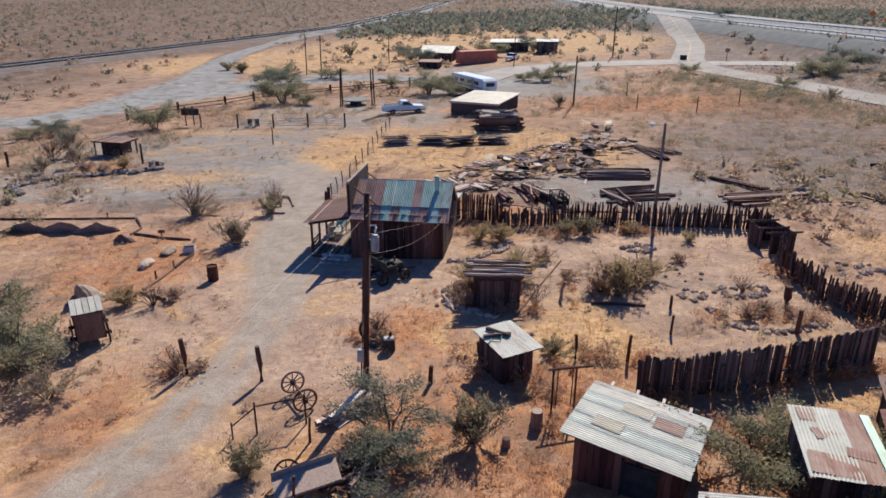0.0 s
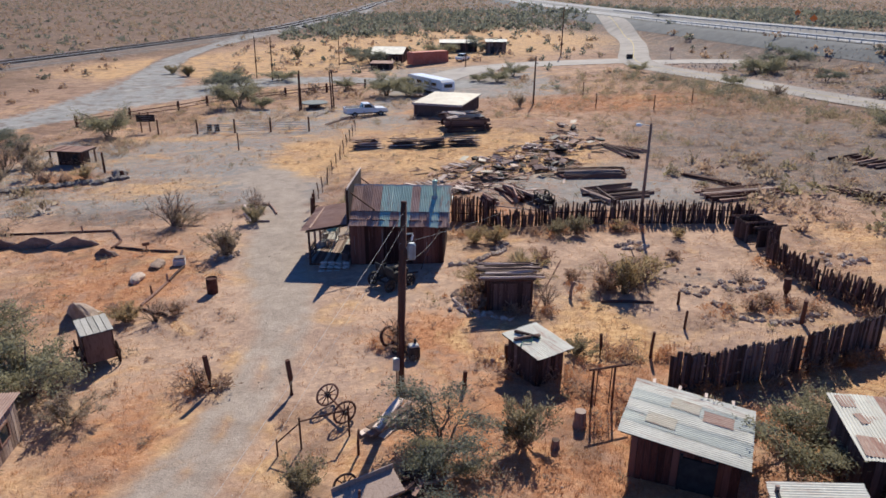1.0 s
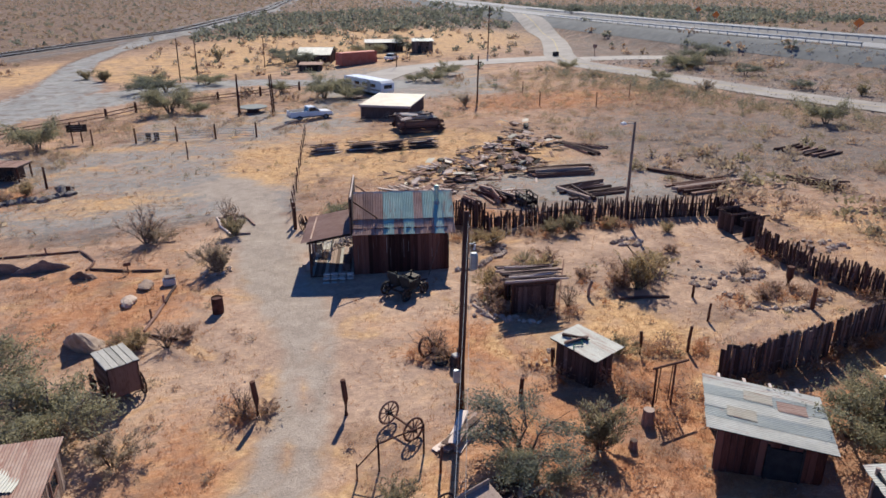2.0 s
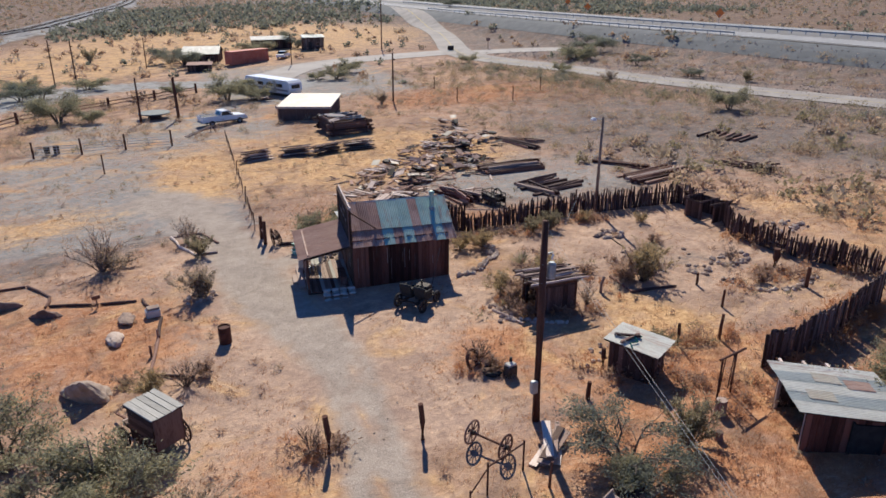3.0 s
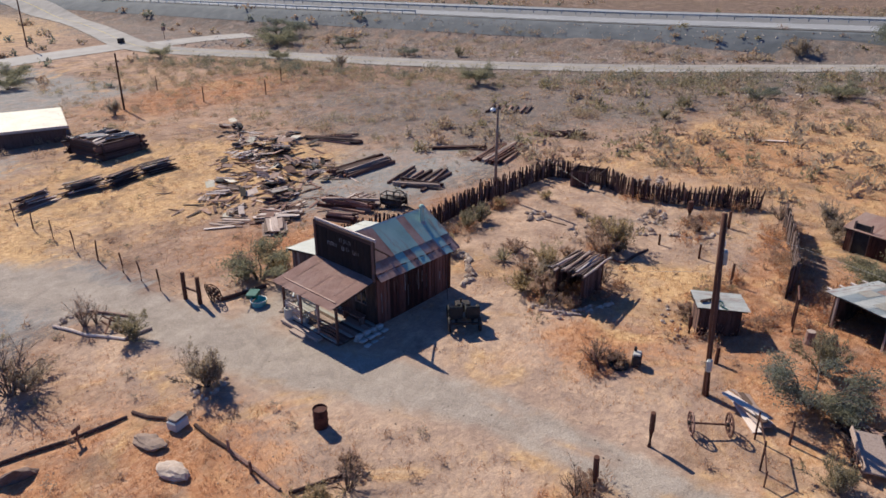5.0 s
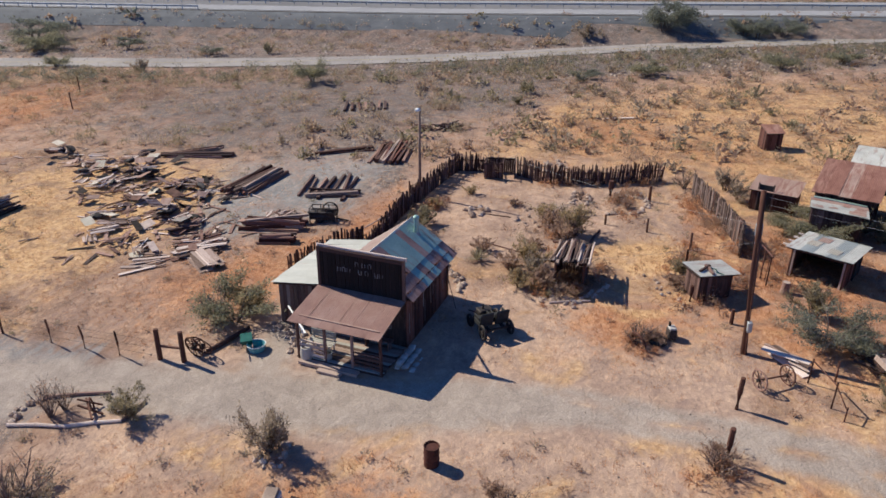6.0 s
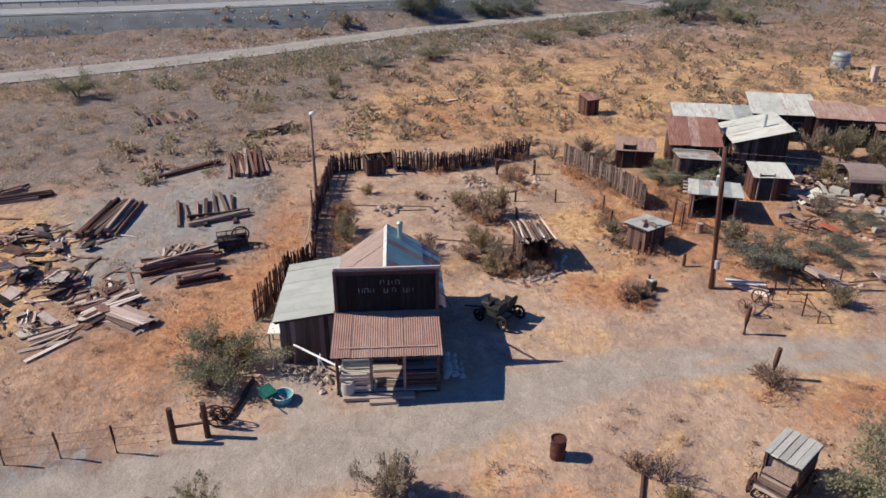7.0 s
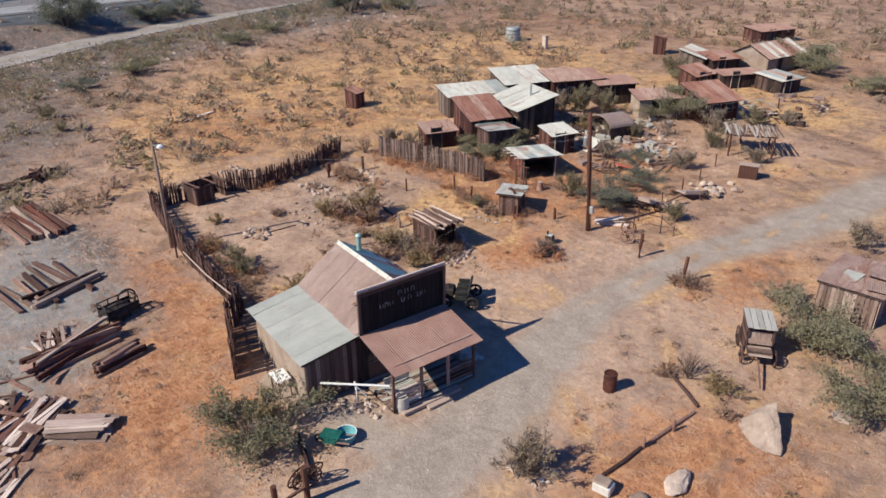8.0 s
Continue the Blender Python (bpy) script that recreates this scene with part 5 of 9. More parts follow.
# ---- village of shacks ----
def shack(name, x, y, rz, w, d, eave, ridge, label, wall_mat, roofs, kind="gable", over=0.3, chimney=False, door=True, dz=-0.1, windows=1):
    """A far shack: board walls, a gable (ridge along x) or a single slope rising to the back, corrugated sheets."""
    t = thing(name, at(x, y, rz, dz), label, "shack", "shacks of the village")
    hx, hy = w / 2, d / 2
    back = ridge if kind == "shed" else eave
    cm = {boards_far.name: boards_far}.get(wall_mat.name, wall_mat)
    for p, q, a, b, peak in (((-hx, -hy), (hx, -hy), eave, eave, None), ((hx, -hy), (hx, hy), eave, back, ridge if kind == "gable" else None), ((hx, hy), (-hx, hy), back, back, None), ((-hx, hy), (-hx, -hy), back, eave, ridge if kind == "gable" else None)):
        g = wall_slab(p, q, a, b, 0.08, peak)
        nrm = Vector((q[1] - p[1], p[0] - q[0])).normalized() * 0.06
        wl = part("wall", g, cm, t)
        if wall_mat is not plaster_far:
            bg = Geo()
            board_wall(bg, Vector(p) + nrm, Vector(q) + nrm, -0.1, a + 0.04, b + 0.04)
            tagged(part("boarding", bg, cm, wl), kind="stuff")
    if door:
        # black panel on the closed wall stands in for a doorway's inner shade
        dr = part("door", Geo().box(0.85, 0.05, 1.85, pose(-hx * 0.35, -hy - 0.11, 0.92)), plastic_dark, t, "black panel painted as a shaded doorway")
        part("jamb", Geo().box(0.08, 0.1, 1.95, pose(-hx * 0.35 - 0.46, -hy - 0.12, 0.97)).box(0.08, 0.1, 1.95, pose(-hx * 0.35 + 0.46, -hy - 0.12, 0.97)), wood_grey, dr)
    for i in range(windows):
        wx = hx * 0.45 + i * 0.9
        win = part("window", Geo().box(0.75, 0.07, 0.06, pose(wx, -hy - 0.12, 0.95)).box(0.75, 0.07, 0.06, pose(wx, -hy - 0.12, 1.65)).box(0.06, 0.07, 0.76, pose(wx - 0.36, -hy - 0.12, 1.3)).box(0.06, 0.07, 0.76, pose(wx + 0.36, -hy - 0.12, 1.3)), wood_grey, t)
        part("pane", Geo().box(0.68, 0.03, 0.68, pose(wx, -hy - 0.11, 1.3)), glass_dark, win)
    if kind == "gable":
        k = (ridge - eave) / hy
        for s, mats in ((-1, roofs[0]), (1, roofs[-1])):
            dn = Vector((0, s * (hy + over), -(hy + over) * k))
            rf = part("roof", Geo().prism([(0, ridge), (s * (hy + over), eave - over * k), (s * (hy + over), eave - over * k - 0.06), (0, ridge - 0.06)], w + 2 * over - 0.1, pose(0, 0, 0, 0, 0, 90)), boards_far, t)
            sheets(rf, (-hx - over, 0, ridge + 0.02), (1, 0, 0), dn, w + 2 * over, dn.length, [mats], 1, 0.8)
        part("ridge_cap", Geo().prism([(-0.15, -0.1), (0, 0.02), (0.15, -0.1), (0, -0.03)], w + 2 * over, pose(0, 0, ridge + 0.08, 0, 0, 90)), roofs[0][0], t)
    else:
        k = (ridge - eave) / d
        dn = Vector((0, -(d + 2 * over), -(d + 2 * over) * k))
        rf = part("roof", Geo().prism([(-hy - over, eave - over * k), (hy + over, ridge + over * k), (hy + over, ridge + over * k - 0.06), (-hy - over, eave - over * k - 0.06)], w + 2 * over - 0.1, pose(0, 0, 0, 0, 0, 90)), boards_far, t)
        sheets(rf, (-hx - over, hy + over, ridge + over * k + 0.02), (1, 0, 0), dn, w + 2 * over, dn.length, [roofs[0]], 1, 0.8)
    if chimney:
        part("stovepipe", Geo().cyl((0.6, hy * 0.3, eave), (0.6, hy * 0.3, ridge + 0.7), 0.09, None, 10), steel_grey, t)
    return t


W_, R_, P_, B_, G_ = tin_white, tin_rust, tin_pinkish, tin_brown, tin_bare
shack("shack", 14.1, 14.8, 248, 3.2, 3.7, 2.2, 3.1, "tall brown shack with a rusty and pale patched roof", boards_red_far, [[R_, R_, P_, R_]], "shed")
shack("shack", 15.2, 18.8, 248, 2.6, 1.7, 1.45, 1.8, "low lean-to shack with a rusty roof", boards_red_far, [[P_, B_, P_]], "shed", 0.2, windows=0)
shack("shack", 13.4, 10.2, 160, 5.2, 3.4, 2.3, 3.2, "dark shack with a white tin roof and flue", boards_far, [[W_]], "shed", chimney=True, windows=2)
shack("shack", 18.7, 4.3, 246, 4.6, 3.7, 2.3, 3.0, "long shack with a pale tin roof and one rusty sheet", boards_far, [[W_, W_, W_, R_, W_]], "shed")
shack("shack", 19.7, 9.9, 248, 6.0, 2.6, 2.0, 2.4, "low shack with a pale grey tin roof", boards_grey_far, [[W_, G_, W_]], "shed", windows=0)
shack("shack", 16.2, 1.3, 246, 2.7, 2.8, 2.3, 2.8, "shack with a pale and rust-streaked tin roof", boards_red_far, [[P_, W_, P_]], "shed")
shack("shack", 14.9, -1.0, 244, 2.6, 2.8, 2.25, 2.6, "shack with a brown rusted roof", boards_far, [[B_, P_, B_]], "shed")
shack("shack", 12.3, -2.1, 240, 3.8, 2.4, 2.0, 2.2, "dark open-sided shed with dull brown roof", boards_far, [[B_]], "shed", windows=0)
shack("shack", 7.3, 12.9, 252, 2.1, 1.8, 1.7, 2.0, "small brown shed with a pale tin roof", boards_red_far, [[W_, W_, P_]], "shed", 0.2, windows=0)
shack("shack", 6.7, -1.6, 236, 4.6, 1.9, 1.8, 2.15, "ruined pale-walled shack with a worn roof", plaster_far, [[P_, B_, P_]], "shed")
shack("shack", 2.9, -4.0, 246, 3.6, 3.2, 2.0, 2.9, "shack with a broad rusty red roof", boards_red_far, [[R_, R_, R_, B_]], "shed")
shack("shack", 9.0, -12.9, 262, 3.0, 1.9, 1.55, 2.1, "small shack with a rusty roof", boards_red_far, [[R_, B_]], "shed")
shack("shack", 13.0, -20.4, 280, 3.8, 2.6, 1.6, 2.3, "shack with a pale rust-streaked roof", boards_grey_far, [[W_, P_, W_]], "shed")
shack("shack", 10.7, -21.2, 245, 3.6, 2.4, 1.6, 2.0, "dark-fronted shack with a rusty roof", boards_far, [[R_, R_, B_]], "shed", windows=0)
shack("shack", 7.8, -27.2, 262, 7.2, 4.6, 1.8, 2.9, "long pale-walled house with a streaked tin roof", plaster_far, [[P_, P_, R_, P_, W_], [P_, B_]], "gable", windows=2)
shack("shack", 6.2, -16.2, 240, 4.4, 1.8, 1.45, 1.65, "dark flat-roofed shed with a black roof", boards_far, [[B_]], "shed", 0.15, windows=0)
shack("shack", 2.5, -17.9, 255, 3.0, 3.0, 1.4, 1.65, "low shed with a pale patched roof", boards_far, [[W_, G_, P_]], "shed", windows=0)
shack("shack", 14.2, -42.4, 252, 6.4, 2.8, 1.7, 2.0, "far brown shed with a dark rusty roof", boards_red_far, [[B_]], "shed", windows=0)
# outhouses
for x, y, rz, h in ((28.95, 17.0, 105, 1.55), (20.1, -24.2, 125, 2.0)):
    shack("outhouse", x, y, rz + 180, 1.25, 1.25, h, h + 0.3, "narrow rusty-brown plank outhouse standing alone", boards_red_far, [[R_]], "shed", 0.12, windows=0, door=False)
# dark low sheds among the shacks
av = thing("arched_shed", at(6.5, 6.3, 160, -0.1), "low dark shed with a bowed roof stuffed with scrap", "shed")
for k in (-1, 1):
    part("wall", Geo().box(0.08, 2.2, 1.15, pose(k * 1.35, 0, 0.57)), boards_far, av)
part("wall", Geo().box(2.62, 0.08, 1.3, pose(0, 1.06, 0.65)), boards_far, av)
bow = [(1.5 * math.cos(radians(a)), 1.1 + 0.75 * math.sin(radians(a))) for a in range(0, 181, 15)]
part("roof", Geo().prism(bow + [(x * 0.96, z - 0.06) for x, z in reversed(bow)], 2.5, pose(0, 0, 0)), tin_dull, av, "bowed dark brown roof")
part("scrap", Geo().box(0.9, 0.8, 0.6, pose(-0.5, -0.5, 0.35, 0, 0, 12), 0.04).box(0.7, 0.6, 0.8, pose(0.55, -0.3, 0.4, 0, 0, -18), 0.04), junk_mix, av)

# water tank and chimney-like tower
tk = thing("water_tank", at(38.5, -17.3), "pale galvanised water tank on the slope", "water tank")
part("body", Geo().lathe([(0, 0), (1.05, 0), (1.0, 0.7), (0.95, 1.6), (0.85, 1.78), (0, 1.82)], 20), tin_bare, tk)
for z in (0.5, 0.95, 1.4):
    part("hoop", Geo().ring(1.0, 0.025, 20, 5, pose(0, 0, z)), rust_metal, tk)
tw = thing("stone_pillar", at(32.0, -16.2), "square pale stone pillar", "pillar")
part("shaft", Geo().box(0.6, 0.6, 1.6, pose(0, 0, 0.75), 0.06), stone_pale, tw)
part("cap", Geo().box(0.75, 0.75, 0.16, pose(0, 0, 1.6), 0.04), stone_pale, tw)
# ramada of poles by the road
rm = thing("ramada", at(-4.0, 2.4, 30), "open ramada with a roof of grey brush", "ramada")
for x, y in ((-1.6, -1.1), (1.6, -1.1), (1.6, 1.1), (-1.6, 1.1)):
    part("post", Geo().cyl((x, y, -0.1), (x, y, 1.7), 0.07), pole_wood, rm)
rr = part("roof", Geo().bar((-1.8, -1.1, 1.7), (1.8, -1.1, 1.7), 0.1).bar((-1.8, 1.1, 1.7), (1.8, 1.1, 1.7), 0.1), pole_wood, rm)
for i in range(46):
    x = -2.0 + i * 0.088
    lay(stake_mesh(wood_grey if rng.random() < 0.75 else wood_ash, i % 5, "pole"), "pole", rr, (x + rng.uniform(-0.15, 0.15), -1.7 + rng.uniform(-0.3, 0.3), 1.8 + rng.uniform(0, 0.08)), (x + rng.uniform(-0.3, 0.3), 1.6 + rng.uniform(-0.4, 0.3), 1.8 + rng.uniform(0, 0.08)), 0.13, 0.1)

# ---- plants ----
def blades(key, C, U, length, width, leaf, R):
    """Narrow leaves centred at C along U, as one mesh."""
    n = len(C)
    U = U / np.maximum(1e-6, np.linalg.norm(U, axis=1))[:, None]
    V = np.cross(U, R.normal(size=(n, 3)))
    V /= np.maximum(1e-6, np.linalg.norm(V, axis=1))[:, None]
    k = R.uniform(0.6, 1.35, n)[:, None]
    quad = np.stack([C - U * k * length, C + V * k * width, C + U * k * length, C - V * k * width], 1).reshape(-1, 3)
    lf = bpy.data.meshes.new(key)
    lf.from_pydata(quad.tolist(), [], np.arange(n * 4).reshape(-1, 4).tolist())
    lf.materials.append(leaf)
    return lf


def shrub_meshes(key, seed, h, spread_r, stems, leaves, size, leaf, sub=4, bare=0.3, thick=0.02):
    """A broom of thin stems with fine leaves along the twigs; two meshes."""
    r = random.Random(seed)
    br = Geo()
    twigs = []
    lop = r.uniform(0, 6.28)
    for i in range(stems):
        a = 2 * math.pi * (i + r.random() * 0.9) / stems
        out = spread_r * r.uniform(0.15, 1.1) * (1 + 0.3 * math.cos(a - lop))
        hh = h * r.uniform(0.6, 1.1) * (1 - 0.35 * (out / spread_r / 1.3) ** 2)
        p0 = Vector((0.05 * math.cos(a), 0.05 * math.sin(a), -0.05))
        p1 = Vector((out * 0.4 * math.cos(a + r.uniform(-0.4, 0.4)), out * 0.4 * math.sin(a), hh * 0.5))
        p2 = Vector((out * math.cos(a + r.uniform(-0.2, 0.2)), out * math.sin(a), hh))
        br.tube([p0, p1, p2], [thick, thick * 0.6, thick * 0.2], 4)
        twigs.append((p1, p2))
        for s in range(sub):
            q = p0.lerp(p1, r.uniform(0.4, 1)) if r.random() < 0.35 else p1.lerp(p2, r.uniform(0, 0.8))
            d = (p2 - p0).normalized() + Vector((r.uniform(-1, 1), r.uniform(-1, 1), r.uniform(-0.3, 0.8))) * 0.75
            e = q + d.normalized() * h * r.uniform(0.2, 0.42)
            br.tube([q, e], [thick * 0.4, thick * 0.15], 3)
            twigs.append((q, e))
    R = np.random.default_rng(seed)
    A, B = np.array([t[0] for t in twigs]), np.array([t[1] for t in twigs])
    w = R.random(len(twigs)) ** 1.5 + 0.05
    pick = R.choice(len(twigs), leaves, p=w / w.sum())
    k = bare + (1.08 - bare) * R.random(leaves) ** 0.7
    D = B[pick] - A[pick]
    C = A[pick] + D * k[:, None] + R.normal(0, spread_r * 0.055, (leaves, 3))
    C[:, 2] = np.maximum(C[:, 2], 0.03)
    U = D / np.linalg.norm(D, axis=1)[:, None] + R.normal(0, 0.55, (leaves, 3))
    return br.mesh("stem", bark), blades(key + "_foliage", C, U, size, size * 0.3, leaf, R)


def tree_meshes(key, seed, h, spread_r, leaves, size, leaf, puffs=44, thick=0.07):
    """A low many-stemmed tree: leaning limbs, forks, and feathery sprays in tiers with gaps."""
    r = random.Random(seed)
    R = np.random.default_rng(seed)
    br = Geo()
    tips = []
    limbs = r.randint(4, 6)
    for i in range(limbs):
        a = 2 * math.pi * (i + r.uniform(-0.3, 0.3)) / limbs
        reach, top = spread_r * r.uniform(0.45, 0.95), h * r.uniform(0.5, 0.85)
        p = [Vector((0.1 * math.cos(a), 0.1 * math.sin(a), -0.1))]
        for s in (0.33, 0.66, 1.0):
            p.append(Vector((reach * s * math.cos(a) + r.uniform(-0.15, 0.15), reach * s * math.sin(a) + r.uniform(-0.15, 0.15), top * s ** 0.75 + r.uniform(-0.08, 0.08))))
        br.tube(p, [thick, thick * 0.75, thick * 0.5, thick * 0.25], 5)
        for f in range(7):
            q = p[1].lerp(p[3], r.uniform(0, 1))
            b = a + r.uniform(-1.3, 1.3)
            L = spread_r * r.uniform(0.25, 0.55)
            m = q + Vector((math.cos(b), math.sin(b), r.uniform(0.1, 0.7))) * L * 0.55
            e = m + Vector((math.cos(b + r.uniform(-0.6, 0.6)), math.sin(b), r.uniform(-0.35, 0.55))) * L * 0.6
            e.z = min(max(e.z, 0.25 * h), h * 1.06)
            br.tube([q, m, e], [thick * 0.35, thick * 0.22, thick * 0.1], 4)
            tips += [(m, e), (m, e)] if r.random() < 0.7 else [(q, m)]
    A, B = np.array([t[0] for t in tips]), np.array([t[1] for t in tips])
    pk = R.integers(0, len(tips), puffs)
    kk = R.uniform(0.3, 1.1, puffs)
    P = A[pk] + (B[pk] - A[pk]) * kk[:, None] + R.normal(0, 0.06 * spread_r, (puffs, 3))
    P[:, 2] = np.maximum(P[:, 2], 0.16 * h)
    # each spray is a flat, drooping ellipse drawn out along its twig
    Dp = B[pk] - A[pk]
    Dp /= np.linalg.norm(Dp, axis=1)[:, None]
    pw = R.random(puffs) ** 1.2 + 0.25
    c = R.choice(puffs, leaves, p=pw / pw.sum())
    along = R.normal(0, 0.20 * spread_r, leaves)
    C = P[c] + Dp[c] * along[:, None] + R.normal(0, 1, (leaves, 3)) * np.array([0.095, 0.095, 0.045]) * spread_r * (0.6 + 0.8 * pw[c])[:, None]
    C[:, 2] = np.maximum(C[:, 2], 0.05)
    U = Dp[c] * 0.8 + R.normal(0, 0.6, (leaves, 3))
    return br.mesh("trunk", bark), blades(key + "_foliage", C, U, size, size * 0.34, leaf, R)


SHRUBS = {}


def shrub_kind(key, variants, **kw):
    make = tree_meshes if key.startswith("mesquite") else shrub_meshes
    SHRUBS[key] = [make(key, 17 * i + len(key), **kw) for i in range(variants)]


shrub_kind("creosote", 4, h=1.25, spread_r=0.95, stems=18, leaves=3000, size=0.055, leaf=leaf_grey, sub=6, bare=0.15, thick=0.016)
shrub_kind("bare", 3, h=1.3, spread_r=0.95, stems=12, leaves=420, size=0.05, leaf=leaf_dry, sub=9, bare=0.2, thick=0.026)
shrub_kind("mesquite", 4, h=2.2, spread_r=1.9, leaves=8000, size=0.075, leaf=leaf_green)
shrub_kind("mesquite_dark", 3, h=2.2, spread_r=1.9, leaves=7600, size=0.075, leaf=leaf_dark)
shrub_kind("olive", 3, h=1.15, spread_r=0.95, stems=20, leaves=3600, size=0.055, leaf=leaf_olive, sub=6, bare=0.1, thick=0.018)
shrub_kind("yellowish", 3, h=1.05, spread_r=0.95, stems=22, leaves=2300, size=0.06, leaf=leaf_yellow, sub=6, bare=0.05, thick=0.016)
shrub_kind("dry", 3, h=0.6, spread_r=0.7, stems=20, leaves=1100, size=0.06, leaf=leaf_dry, sub=5, bare=0.1, thick=0.012)
SHRUB_LABEL = {"creosote": ("airy grey-green desert bush", "bush"), "bare": ("nearly bare grey-brown bush", "bush"), "mesquite": ("spreading green mesquite tree", "tree"), "mesquite_dark": ("dense dark green mesquite tree", "tree"), "olive": ("rounded olive green bush", "bush"), "yellowish": ("yellow-green rounded bush", "bush"), "dry": ("low dry brown bush", "bush")}


def shrub(kind, x, y, s=1.0, sz=1.0, where="growing on the dry ground"):
    lab, cat = SHRUB_LABEL[kind]
    t = thing(cat, at(x, y, rng.uniform(0, 360), -0.03) @ Matrix.Diagonal((s, s, s * sz, 1)), lab + " " + where, cat)
    b, l = SHRUBS[kind][rng.randrange(len(SHRUBS[kind]))]
    part("trunk" if cat == "tree" else "stem", b, None, t)
    part("crown" if cat == "tree" else "foliage", l, None, t)
    return t


